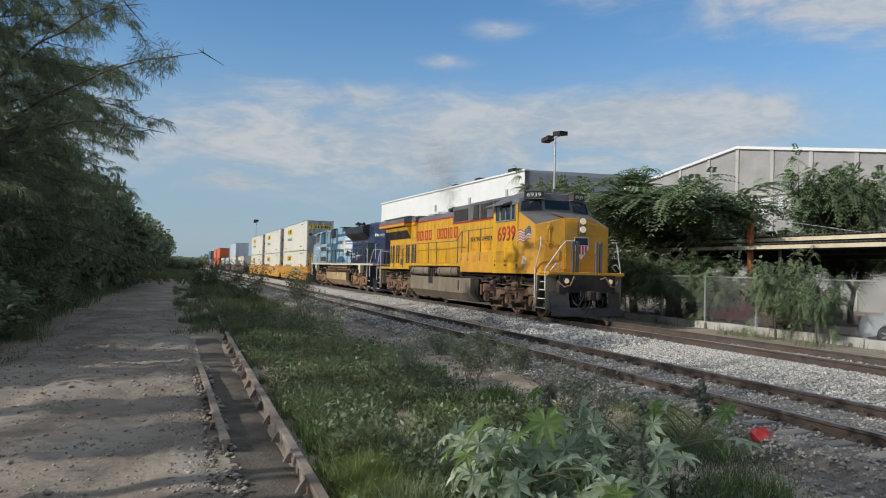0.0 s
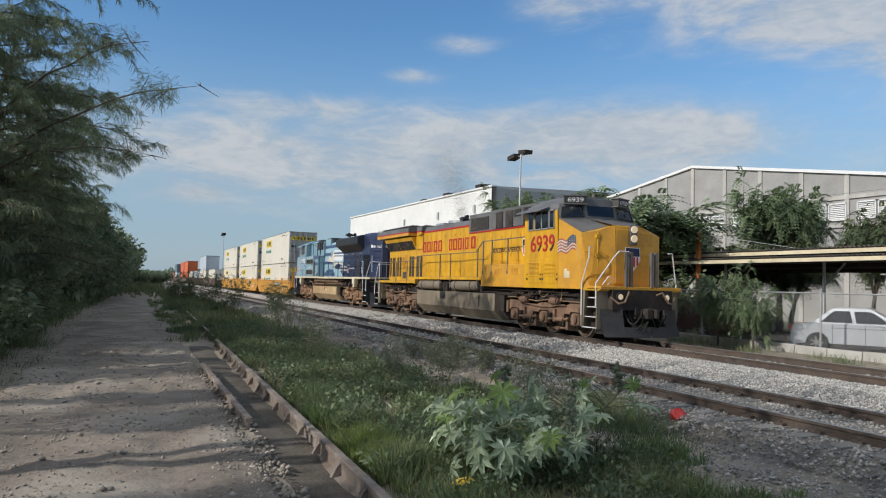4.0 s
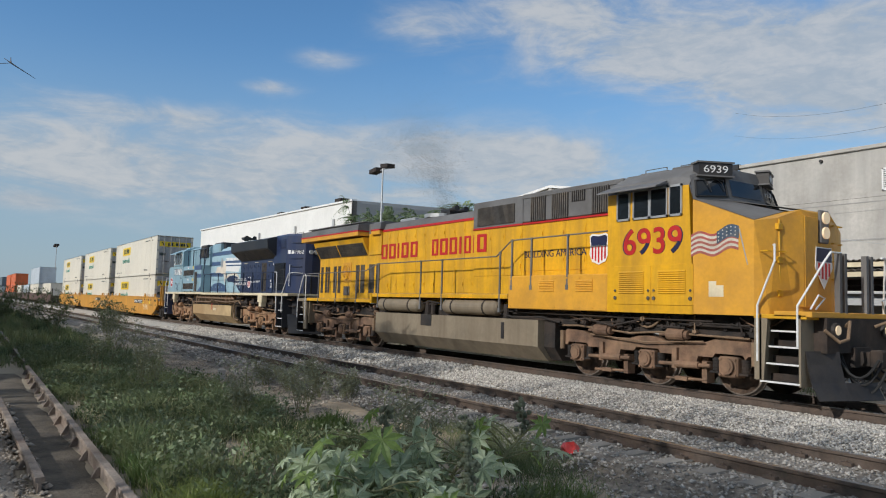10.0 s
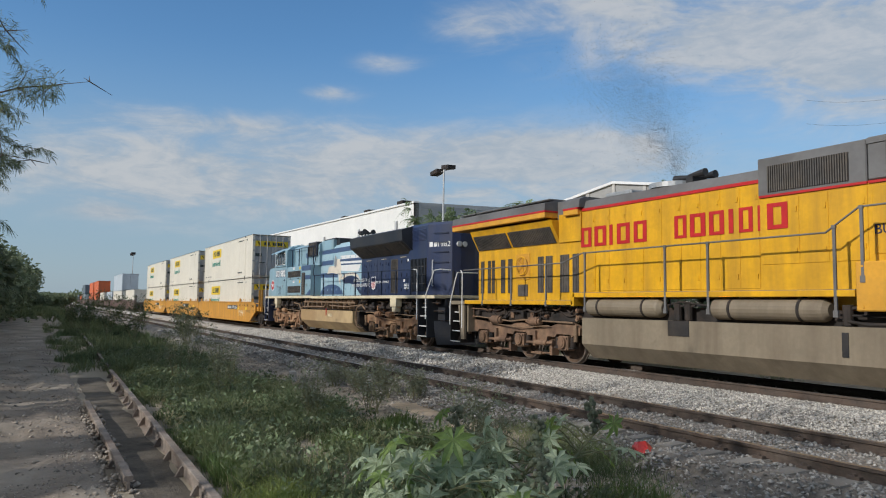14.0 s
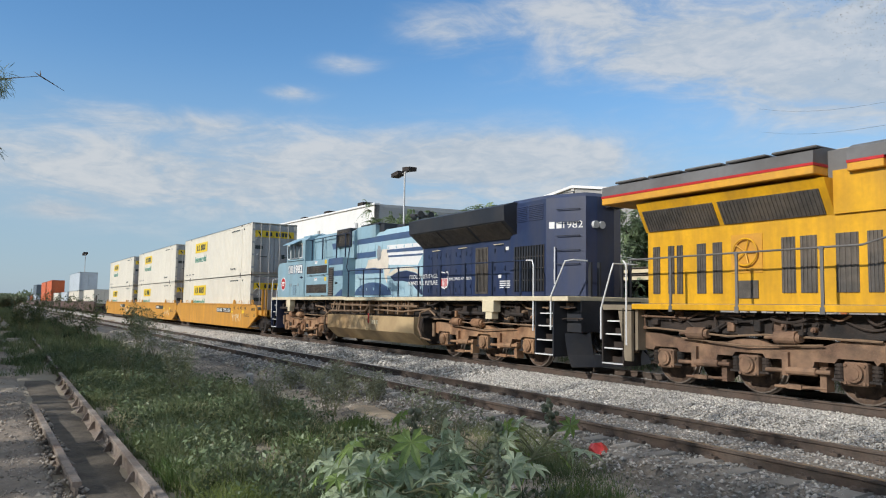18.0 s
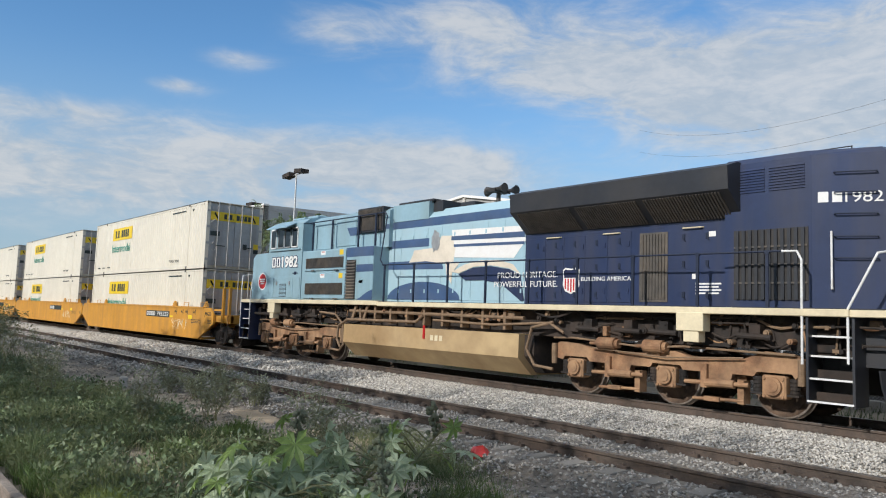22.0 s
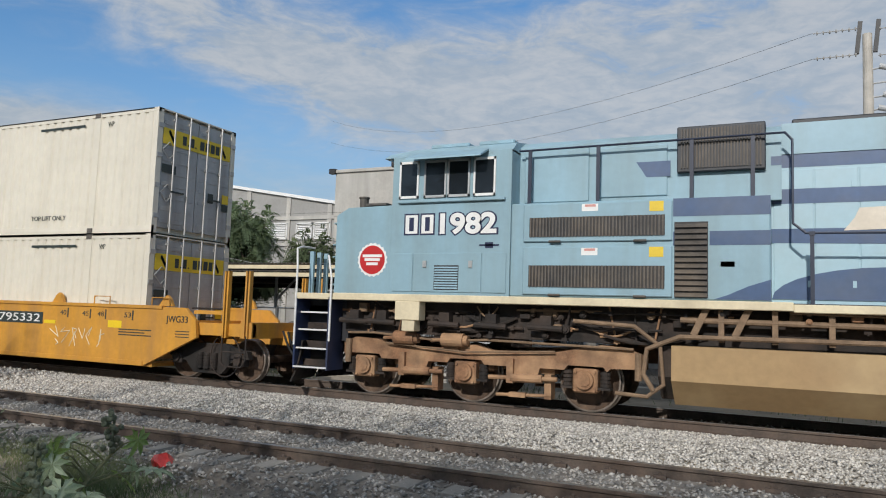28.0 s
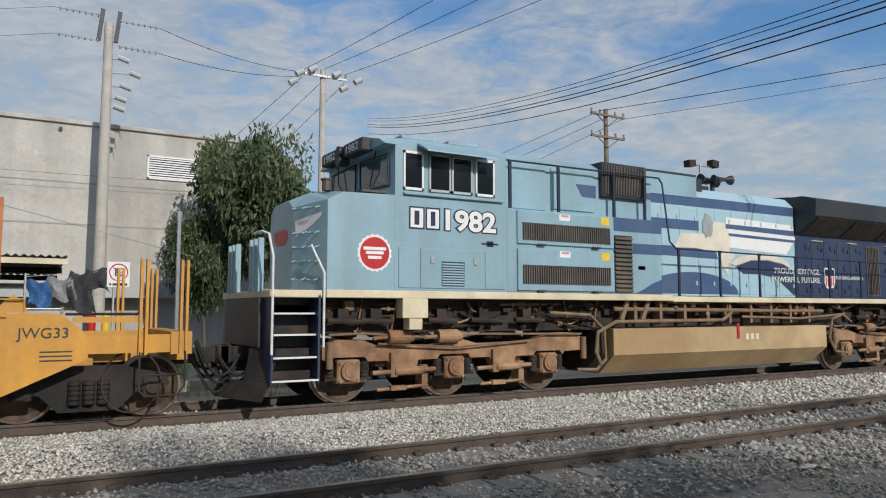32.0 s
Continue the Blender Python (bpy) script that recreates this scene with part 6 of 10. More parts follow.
    for x0, x1 in ((-51.2, -49.65), (-49.5, -47.95), (-47.8, -46.15)):
        for k in range(26):
            x = x0 + (x1 - x0) * (k + 0.5) / 26
            bm = B()
            loft(bm, [[(a, -1.02, 3.585), (a, -1.045, 3.57), (a, -1.535, 3.97), (a, -1.51, 3.985)] for a in (x - 0.016, x + 0.016)])
            part("slat", bm, M_SCREEN, fl)
    bm = B()
    for x in (-50.5, -48.9, -47.2):
        rod(bm, (x, 0, 4.55), (x, 0, 4.66), 0.62, 20)
    box(bm, -51.2, -46.1, -0.75, 0.75, 4.55, 4.60)
    part("fan", bm, M_NAVY_ROOF, L, "round radiator fan on the roof")
    # rear hood
    bm = B()
    plan = [(-46.28, -1.1), (-44.72, -1.1), (-43.70, -0.62), (-43.62, -0.3), (-43.62, 0.3), (-43.70, 0.62), (-44.72, 1.1), (-46.28, 1.1)]
    loft(bm, [[(x, y, 1.9) for x, y in plan], [(x, y, 4.52) for x, y in plan], [(x if x < -46 else x - 0.12, y * 0.9, 4.63) for x, y in plan]])
    part("rear_hood", bm, M_NAVY, L, "navy blue rear hood end")
    bm = B()
    box(bm, -46.1, -44.78, -1.112, -1.1, 2.05, 3.30)
    g = part("rear_grille", bm, M_BLACK, L, "large black grille")
    for k in range(11):
        x = -46.08 + 1.28 * (k + 0.5) / 11
        bm = B()
        box(bm, x - 0.028, x + 0.028, -1.15, -1.112, 2.06, 3.29)
        part("slat", bm, M_NAVY_ROOF, g)
    for z in (2.35, 2.67, 2.99):
        bm = B()
        box(bm, -46.09, -44.79, -1.14, -1.13, z - 0.015, z + 0.015)
        part("cross_bar", bm, M_LOUVRE, g)
    for x0 in (-46.15, -45.45):
        for k in range(9):
            z = 3.98 + 0.05 * k
            bm = B()
            prism(bm, [(-1.1, z + 0.035), (-1.118, z + 0.005), (-1.118, z), (-1.1, z)], "x", x0, x0 + 0.62)
            part("louvre", bm, M_NAVY, g)
    ca, cb = Vector((-44.72, -1.1, 0)), Vector((-43.70, -0.62, 0))

    def corner(u, z, off):
        p = ca * (1 - u) + cb * u
        return (p.x + 0.42 * off, p.y - 0.9 * off, z)
    for z in (4.2, 3.86, 3.5, 3.12, 2.76):
        bm = B()
        tube(bm, [corner(0.30, z, 0), corner(0.30, z, 0.06), corner(0.85, z, 0.06), corner(0.85, z, 0)], 0.014, 6)
        part("grab_iron", bm, M_DKNAVY, L)
    bm = B()
    tube(bm, [corner(0.25, 2.25, 0), corner(0.25, 2.25, 0.07), corner(0.25, 3.2, 0.07), corner(0.25, 3.2, 0)], 0.018, 6)
    part("grab_iron", bm, M_GRAB, L)
    ang = math.degrees(math.atan2(cb.y - ca.y, cb.x - ca.x))
    for u0, u1 in ((0.08, 0.22), (0.27, 0.40)):
        bm = B()
        a, b = corner(u0, 3.70, 0.004), corner(u1, 3.70, 0.004)
        quad(bm, [a, b, (b[0], b[1], 3.88), (a[0], a[1], 3.88)])
        part("initial_block", bm, M_WHITE, L)
    lettering("rear_number", "1982", 0.26, M_WHITE, L, corner(0.44, 3.70, 0.004), (90, 0, ang), 0.55, "white road number on the hood corner")
    bm = B()
    box(bm, -43.75, -43.45, 0.0, 0.5, 4.25, 4.42)
    tube(bm, [(-45.0, -0.5, 4.62), (-45.0, -0.5, 4.72), (-44.3, -0.5, 4.72), (-44.3, -0.5, 4.62)], 0.014, 6)
    part("rear_lamp_hood", bm, M_BLACK, L)
    for y in (-0.22, 0.0):
        bm = B()
        rod(bm, (-43.65, y - 0.15, 3.78), (-43.57, y - 0.15, 3.78), 0.10, 14)
        part("rear_headlight", bm, M_CLEAR, L, "round clear rear headlight")
    # writing on the navy hood
    lettering("slogan", "PROUD HERITAGE.", 0.20, M_WHITE, L, (-52.30, -0.984, 2.54), (90, 0, 0), 1.92)
    lettering("slogan", "POWERFUL FUTURE.", 0.20, M_WHITE, L, (-52.42, -0.984, 2.32), (90, 0, 0), 2.04)
    shield(L, -49.98, 2.45, 0.44, -0.984)
    lettering("slogan", "BUILDING AMERICA", 0.13, M_WHITE, L, (-49.70, -0.984, 2.44), (90, 0, 0), 1.30)
    bm = B()
    for k in range(4):
        plate(bm, [(-46.95, 2.34 - 0.06 * k), (-46.42 - 0.05 * (k % 2), 2.34 - 0.06 * k), (-46.42 - 0.05 * (k % 2), 2.37 - 0.06 * k), (-46.95, 2.37 - 0.06 * k)], -0.97, 0.003)
    part("notice", bm, M_WHITE, L)

    # tank with long pipes above
    bm = B()
    loft(bm, [[(x + dx * 0.0, -1.5, 1.22), (x, 1.5, 1.22), (x, 1.5, 0.68), (x, 1.05, 0.28), (x, -1.05, 0.28), (x, -1.5, 0.68)] for x, dx in ((-58.32, 0), (-51.05, 0))])
    tk = part("fuel_tank", bm, M_TANK_B, L, "dusty brown fuel tank")
    bm = B()
    for x0, x1 in ((-58.55, -58.32), (-51.05, -50.75)):
        loft(bm, [[(x, -1.3, 1.2), (x, 1.3, 1.2), (x, 1.3, 0.72), (x, 0.9, 0.34), (x, -0.9, 0.34), (x, -1.3, 0.72)] for x in (x0, x1)])
    part("tank_end", bm, M_UNDER, tk)
    bm = B()
    box(bm, -54.5, -54.42, -1.52, -1.5, 0.95, 1.3)
    part("sight_glass", bm, M_RED, tk)
    bars("tank_mark", [(-54.2, -54.08), (-54.02, -53.90), (-53.84, -53.72)], 0.92, 1.06, -1.5, M_CREAM, tk)
    bm = B()
    tube(bm, [(-58.6, -1.42, 0.5), (-58.75, -1.45, 0.75), (-58.7, -1.45, 1.15), (-58.2, -1.45, 1.36), (-54.9, -1.45, 1.38), (-54.6, -1.45, 1.55)], 0.04, 8)
    tube(bm, [(-59.9, -1.4, 1.55), (-58.9, -1.45, 1.50), (-58.5, -1.42, 1.2), (-58.45, -1.4, 0.6), (-58.7, -1.4, 0.4), (-59.2, -1.38, 0.42)], 0.035, 8)
    tube(bm, [(-58.2, -1.38, 1.62), (-51.0, -1.38, 1.58)], 0.045, 8)
    tube(bm, [(-54.2, -1.42, 1.45), (-52, -1.42, 1.40), (-50.2, -1.42, 1.5), (-49.8, -1.42, 1.3)], 0.03, 8)
    tube(bm, [(-50.1, -1.42, 1.52), (-50.7, -1.45, 1.38), (-50.85, -1.45, 0.9), (-50.6, -1.45, 0.55), (-50.1, -1.4, 0.5)], 0.035, 8)
    for k in range(9):
        x = -57.6 + 0.75 * k
        box(bm, x - 0.04, x + 0.04, -1.42, -1.2, 1.3, 1.8)
    part("piping", bm, M_PIPE, L, "dusty pipes along the frame")
    bm = B()
    for x in (-57.9, -57.3):
        obox(bm, (x, -1.4, 1.62), (0.10, 0.06, 0.5), (0, 25, 0))
    part("bracket", bm, M_PIPE, L)
    for x0, x1 in ((-63.20, -62.70), (-47.0, -46.45)):
        bm = B()
        box(bm, x0, x1, -1.56, -1.3, 1.46, 1.80, 0.01)
        box(bm, x0 + 0.14, x1 - 0.10, -1.54, -1.3, 1.26, 1.46, 0.01)
        part("jacking_pad", bm, M_CREAM, L, "cream jacking pad")
    bm = B()
    for x in (-64.2, -63.6, -62.3, -61.4, -60.4, -49.2, -48.2, -47.4, -45.6):
        box(bm, x - 0.1, x + 0.1, -1.35, -1.0, 1.35, 1.62)
        rod(bm, (x - 0.3, -1.36, 1.42), (x + 0.3, -1.36, 1.40), 0.05, 8)
    part("frame_fitting", bm, M_UNDER, L)

    truck(L, (-64.02, -61.93, -59.75), -64.5, -58.75, M_TRUCK_B, roll=True)
    truck(L, (-49.66, -47.45, -45.35), -50.35, -44.75, M_TRUCK_B, roll=True)
    gear(L, -64.6, -58.2, 1.20, 1.80, -1.24, 15, 52, (M_UNDER, M_UNDER, M_TRUCK_B, M_UNDER, M_PIPE, M_UNDER))
    gear(L, -49.8, -43.6, 1.20, 1.80, -1.24, 16, 48, (M_UNDER, M_UNDER, M_TRUCK_B, M_UNDER, M_PIPE, M_UNDER))
    gear(L, -58.0, -50.0, 1.50, 1.84, -1.36, 17, 40, (M_PIPE, M_UNDER, M_TRUCK_B))

    # handrails
    pts = [(-56.45, 2.95), (-45.0, 2.86)]
    railing(L, pts, [-56.35, -55.0, -53.6, -52.2, -50.8, -49.4, -48.0, -46.6, -45.3], lambda x: 1.84, -1.5, M_DKNAVY, 0.018)
    railing(L, pts, [-56.35, -53.6, -50.8, -48.0, -45.3], lambda x: 1.84, 1.5, M_DKNAVY, 0.018)
    bm = B()
    tube(bm, [(-56.44, -1.5, 2.96), (-56.6, -1.48, 3.1), (-56.6, -1.3, 4.4), (-56.7, -1.3, 4.52), (-60.95, -1.3, 4.50)], 0.02, 8)
    rl = part("upper_handrail", bm, M_DKNAVY, L, "dark railing along the upper walkway")
    for x in (-60.75, -59.55, -58.05, -57.15):
        bm = B()
        box(bm, x - 0.03, x + 0.03, -1.32, -1.28, 3.53, 4.50)
        part("post", bm, M_DKNAVY, rl)
    # ends: steps, grab rails, platforms, plows, couplers
    steps(L, -65.45, -64.68, [0.48, 0.84, 1.20, 1.54], M_NAVY, M_UNDER)
    steps(L, -44.65, -43.95, [0.42, 0.78, 1.14, 1.46], M_NAVY_ROOF, M_UNDER)
    for p in ([(-65.46, -1.5, 0.9), (-65.46, -1.5, 2.45), (-65.52, -1.45, 2.80), (-65.56, -1.2, 2.86), (-65.56, -0.8, 2.86)],
              [(-64.62, -1.54, 1.0), (-64.62, -1.54, 2.2), (-64.80, -1.40, 2.66)],
              [(-44.72, -1.52, 1.0), (-44.72, -1.52, 2.7), (-44.8, -1.5, 2.85), (-45.05, -1.5, 2.86)],
              [(-44.02, -1.52, 1.05), (-44.02, -1.52, 1.9), (-43.62, -1.4, 2.78), (-43.52, -1.2, 2.82), (-43.45, -0.8, 2.80)]):
        bm = B()
        tube(bm, [Vector(q) for q in p], 0.021, 8)
        part("grab_rail", bm, M_GRAB, L, "white grab rail by the steps")
    for x, ys in ((-65.5, (-0.95, -0.7, -0.45, 0.45, 0.7, 0.95)), (-43.45, (-0.7, -0.4, 0.4, 0.7))):
        for y in ys:
            bm = B()
            box(bm, x - 0.045, x + 0.045, y - 0.03, y + 0.03, 1.9, 2.78)
            part("gate_post", bm, M_LBLUE if x < -60 else M_NAVY_ROOF, L)
    bm = B()
    box(bm, -65.55, -64.5, -1.05, 1.05, 1.0, 1.8)
    box(bm, -44.3, -43.4, -1.05, 1.05, 1.0, 1.8)
    part("pilot", bm, M_NAVY_ROOF, L)
    bm = B()
    box(bm, -44.05, -43.4, -1.5, 1.5, 1.78, 1.90, 0.01)
    part("rear_platform", bm, M_CREAM, L)
    plow(L, -65.55, -1, M_UNDER)
    plow(L, -43.4, 1, M_NAVY_ROOF)
    coupler(L, -65.72, -1)
    coupler(L, -43.25, 1)
    return L


second_locomotive()

# ---- well cars and their containers ----
M_WELL = mat("orange_well_paint", (0.60, 0.285, 0.035), 0.55, 0, 0.10, 1.0, 0.06, 20, (0.30, 0.16, 0.07), 0.55, 0.7, streak=True)
M_WELL_DK = mat("maroon_well_paint", (0.095, 0.055, 0.045), 0.65, 0, 0.15, 1.0, 0.06, 20, (0.18, 0.11, 0.07), 0.5, 0.7)
M_BOX = mat("white_container_paint", (0.71, 0.655, 0.54), 0.5, 0, 0.05, 0.5, 0.03, 20, (0.52, 0.45, 0.34), 0.24, 0.6, streak=True)
M_BOX_END = mat("grey_container_door", (0.46, 0.455, 0.44), 0.55, 0.2, 0.08, 1.0, 0.03, 20, (0.20, 0.17, 0.14), 0.6, 0.8, streak=True)
M_BOX_GREY = mat("grey_container_paint", (0.50, 0.55, 0.58), 0.5, 0, 0.05, 0.5, dirt=(0.3, 0.3, 0.29), dirt_amt=0.3)
M_BOX_ORANGE = mat("orange_container_paint", (0.62, 0.13, 0.035), 0.5, 0, 0.06, 0.5, dirt=(0.3, 0.1, 0.05), dirt_amt=0.3)
M_BOX_BLUE = mat("dark_container_paint", (0.09, 0.13, 0.16), 0.5, 0, 0.06, 0.5, dirt=DUST, dirt_amt=0.3)
M_LABEL_Y = mat("yellow_label", (0.78, 0.54, 0.02), 0.5, 0, 0.05, 2)
M_GREEN = mat("green_print", (0.02, 0.28, 0.20), 0.5, 0, 0.05, 4)
M_DARKPRINT = mat("dark_print", (0.03, 0.04, 0.035), 0.6, 0, 0.05, 4)
M_RODS = mat("door_rods", (0.46, 0.45, 0.43), 0.5, 0.5, 0.08, 6, dirt=DUST, dirt_amt=0.2)


def container(xf, length, z0, height, skin, end, label, brand, ribs=0.28, detail=True):
    """A corrugated steel container: corner posts, rails, ribbed sides, door end with lock rods."""
    xr = xf - length
    C = thing("shipping_container", label, "container", "containers on the train", at=((xf + xr) / 2, 0, z0))
    w, z1 = 1.295, z0 + height
    bm = B()
    # corrugated side as a folded sheet, on both sides
    n = max(8, int((length - 0.3) / ribs))
    for s in (-1, 1):
        pts = []
        p = (length - 0.3) / n
        for k in range(n):
            a = xr + 0.15 + k * p
            pts += [(a, 0.0), (a + p * 0.26, 0.0), (a + p * 0.40, 0.034), (a + p * 0.86, 0.034)]
        pts.append((xf - 0.15, 0.0))
        vs = [[bm.verts.new((x, s * (w - 0.035 + d), z)) for x, d in pts] for z in (z0 + 0.16, z1 - 0.10)]
        for i in range(len(pts) - 1):
            bm.faces.new((vs[0][i], vs[0][i + 1], vs[1][i + 1], vs[1][i]))
    box(bm, xr + 0.1, xf - 0.14, -w + 0.06, w - 0.06, z0 + 0.02, z1 - 0.03)
    part("side_panel", bm, skin, C)
    bm = B()
    for s in (-1, 1):
        box(bm, xr, xf, s * w, s * (w - 0.07), z0, z0 + 0.16)
        box(bm, xr, xf, s * w, s * (w - 0.07), z1 - 0.10, z1)
        for x0, x1 in ((xr, xr + 0.15), (xf - 0.15, xf)):
            box(bm, x0, x1, s * (w + 0.002), s * (w - 0.15), z0, z1)
        if length > 14:
            for c in (xf - 1.98, xr + 1.98):
                box(bm, c - 0.10, c + 0.10, s * (w + 0.004), s * (w - 0.1), z0, z1)
    box(bm, xr, xf, -w, w, z1 - 0.03, z1)
    part("frame_post", bm, skin, C)
    bm = B()
    for s in (-1, 1):
        for x in ((xf - 1.98, xr + 1.98) if length > 14 else (xf - 0.09, xr + 0.09)):
            for z in (z0 + 0.06, z1 - 0.055):
                box(bm, x - 0.09, x + 0.09, s * (w + 0.012), s * (w - 0.05), z - 0.058, z + 0.058)
    part("corner_casting", bm, M_LOUVRE, C)
    # door end
    bm = B()
    for s in (-1, 1):
        box(bm, xf - 0.14, xf - 0.02, min(0, s * (w - 0.12)) + (0.012 if s > 0 else 0), max(0, s * (w - 0.12)) - (0.012 if s < 0 else 0), z0 + 0.14, z1 - 0.10)
    d = part("door", bm, end, C, "grey container doors")
    if detail:
        for k in range(9):
            z = z0 + 0.3 + (height - 0.6) * k / 8
            bm = B()
            for s in (-1, 1):
                box(bm, xf - 0.02, xf - 0.008, min(s * 0.1, s * 1.1), max(s * 0.1, s * 1.1), z - 0.05, z + 0.05, 0.004)
            part("door_rib", bm, end, d)
        for y in (-0.78, -0.30, 0.30, 0.78):
            bm = B()
            rod(bm, (xf + 0.015, y, z0 + 0.04), (xf + 0.015, y, z1 - 0.03), 0.022, 8)
            for z in (z0 + 0.2, z0 + 0.9, z0 + 1.7, z1 - 0.2):
                box(bm, xf - 0.02, xf + 0.02, y - 0.05, y + 0.05, z - 0.03, z + 0.03)
            part("lock_rod", bm, M_RODS, d)
        for y in (-0.62, 0.62):
            bm = B()
            box(bm, xf + 0.02, xf + 0.04, y - 0.2, y + 0.2, z0 + 0.98, z0 + 1.02)
            part("lock_handle", bm, M_DARKPRINT, d)
        bm = B()
        for s in (-1, 1):
            for k in range(4):
                z = z0 + 0.4 + (height - 0.8) * k / 3
                box(bm, xf - 0.03, xf + 0.02, s * (w - 0.16), s * (w - 0.01), z - 0.05, z + 0.05)
        part("hinge", bm, M_RODS, d)
    if brand:
        zt = z1 - 0.62
        bm = B()
        box(bm, xf - 0.008, xf + 0.002, -1.12, 1.12, zt - 0.19, zt + 0.19)
        pl = part("door_label", bm, M_LABEL_Y, d, "yellow label with a dark name block")
        ys = -0.52
        for k, cw in enumerate((0.12, 0.04, 0.13, 0.04, None, 0.14, 0.14, 0.14, 0.13)):
            if cw is None:
                ys += 0.08
                continue
            bm = B()
            box(bm, xf + 0.002, xf + 0.006, ys, ys + cw, zt - 0.11, zt + (0.11 if cw > 0.05 else -0.07))
            part("name_block", bm, M_DARKPRINT, pl)
            ys += cw + 0.04
        bm = B()
        for y0 in (-0.86, 0.86):
            for k in range(3):
                obox(bm, (xf + 0.004, y0, zt + 0.02 * k - 0.02), (0.004, 0.05, 0.30), (35, 0, 0))
        part("scroll_mark", bm, M_DARKPRINT, pl)
        # label on the side
        sx0, sx1 = xf - 12.9, xf - 9.7
        zc = z1 - 0.75
        bm = B()
        plate(bm, [(sx0, zc - 0.33), (sx1, zc - 0.33), (sx1, zc + 0.33), (sx0, zc + 0.33)], -w - 0.002, 0.008)
        sl = part("side_label", bm, M_LABEL_Y, C, "yellow label with a dark name block")
        x = sx0 + 0.45
        for k, cw in enumerate((0.22, 0.06, 0.24, 0.06, None, 0.26, 0.26, 0.26, 0.22)):
            if cw is None:
                x += 0.15
                continue
            bm = B()
            h = 0.20 if cw > 0.1 else -0.12
            plate(bm, [(x, zc - 0.20), (x + cw, zc - 0.20), (x + cw, zc + h), (x, zc + h)], -w - 0.010, 0.004)
            part("name_block", bm, M_DARKPRINT, sl)
            x += cw + 0.07
        lettering("service_word", "Intermodal", 0.62, M_GREEN, C, (sx0, -w - 0.004, zc - 0.98), (90, 0, 0), 3.0)
        lettering("stencil", "TOP LIFT ONLY", 0.16, M_DARKPRINT, C, (xf - 4.1, -w - 0.004, z0 + 0.34), (90, 0, 0), 1.25)
        lettering("stencil", "WP", 0.16, M_DARKPRINT, C, (xf - 1.62, -w - 0.004, z1 - 0.34), (90, 0, 0), 0.2)
        for k in range(3):
            bm = B()
            x = xf - 15.4 + 0.9 * k
            plate(bm, [(x, z0 + 0.32), (x + 0.5, z0 + 0.32), (x + 0.5, z0 + 0.38), (x, z0 + 0.38)], -w - 0.002, 0.005)
            part("stencil", bm, M_DARKPRINT, C)
        bm = B()
        plate(bm, [(xf - 4.0, z1 - 0.30), (xf - 2.4, z1 - 0.30), (xf - 2.4, z1 - 0.24), (xf - 4.0, z1 - 0.24)], -w - 0.002, 0.005)
        part("stencil", bm, M_DARKPRINT, C)
        # placards on the door
        for y, z, m in ((-0.92, z0 + 1.95, M_RODS), (-0.92, z0 + 0.95, M_RODS)):
            bm = B()
            for k in range(4):
                a, b = k * math.pi / 2, (k + 1) * math.pi / 2
                rod(bm, (xf + 0.004, y + 0.2 * math.cos(a), z + 0.2 * math.sin(a)), (xf + 0.004, y + 0.2 * math.cos(b), z + 0.2 * math.sin(b)), 0.012, 4)
            part("placard_frame", bm, m, d)
        bm = B()
        box(bm, xf - 0.006, xf + 0.004, -1.1, -0.82 + 0.14, z0 + 1.42, z0 + 1.62)
        box(bm, xf - 0.006, xf + 0.004, 0.92, 1.14, z0 + 0.78, z0 + 0.95)
        box(bm, xf - 0.006, xf + 0.004, 0.42, 0.60, z0 + 0.92, z0 + 1.16)
        part("placard", bm, M_DARKPRINT, d)
        bm = B()
        box(bm, xf - 0.006, xf + 0.004, 0.92, 1.14, z0 + 0.97, z0 + 1.2)
        part("placard", bm, M_LABEL_Y, d)
    MOVERS.append(C)
    return C


M_CARTRUCK = mat("black_cast_truck", (0.022, 0.019, 0.017), 0.8, 0.1, 0.3, 3, 0.2, 25, (0.075, 0.05, 0.036), 0.4, 2.0)


def car_truck(W, x, lead=False):
    """A two-axle freight truck with bolster springs."""
    bm = B()
    for s in (-1, 1):
        y0, y1 = s * 0.96, s * 1.10
        pts = [(x - 1.10, 0.50), (x - 1.05, 0.66), (x - 0.70, 0.72), (x - 0.42, 0.80), (x + 0.42, 0.80), (x + 0.70, 0.72), (x + 1.05, 0.66), (x + 1.10, 0.50), (x + 0.80, 0.46), (x + 0.62, 0.40), (x + 0.38, 0.16), (x - 0.38, 0.16), (x - 0.62, 0.40), (x - 0.80, 0.46)]
        prism(bm, pts, "y", y0, y1)
    box(bm, x - 0.2, x + 0.2, -1.0, 1.0, 0.50, 0.76)
    fr = part("truck_frame", bm, M_CARTRUCK, W, "dark cast freight truck")
    bm = B()
    for s in (-1, 1):
        for u in (-0.19, 0.0, 0.19):
            coil(bm, x + u, s * 1.12, 0.26, 0.60, 0.085, 5)
    part("spring", bm, M_CARTRUCK, fr, "row of coil springs")
    bm = B()
    for s in (-1, 1):
        for a in (-0.85, 0.85):
            box(bm, x + a - 0.14, x + a + 0.14, s * 0.92, s * 1.14, 0.34, 0.60, 0.02)
            rod(bm, (x + a, s * 1.12, 0.47), (x + a, s * 1.18, 0.47), 0.10, 12)
    part("bearing", bm, M_UNDER, fr)
    for a in (-0.85, 0.85):
        wheelset(fr, x + a, 0.46, 0.46)


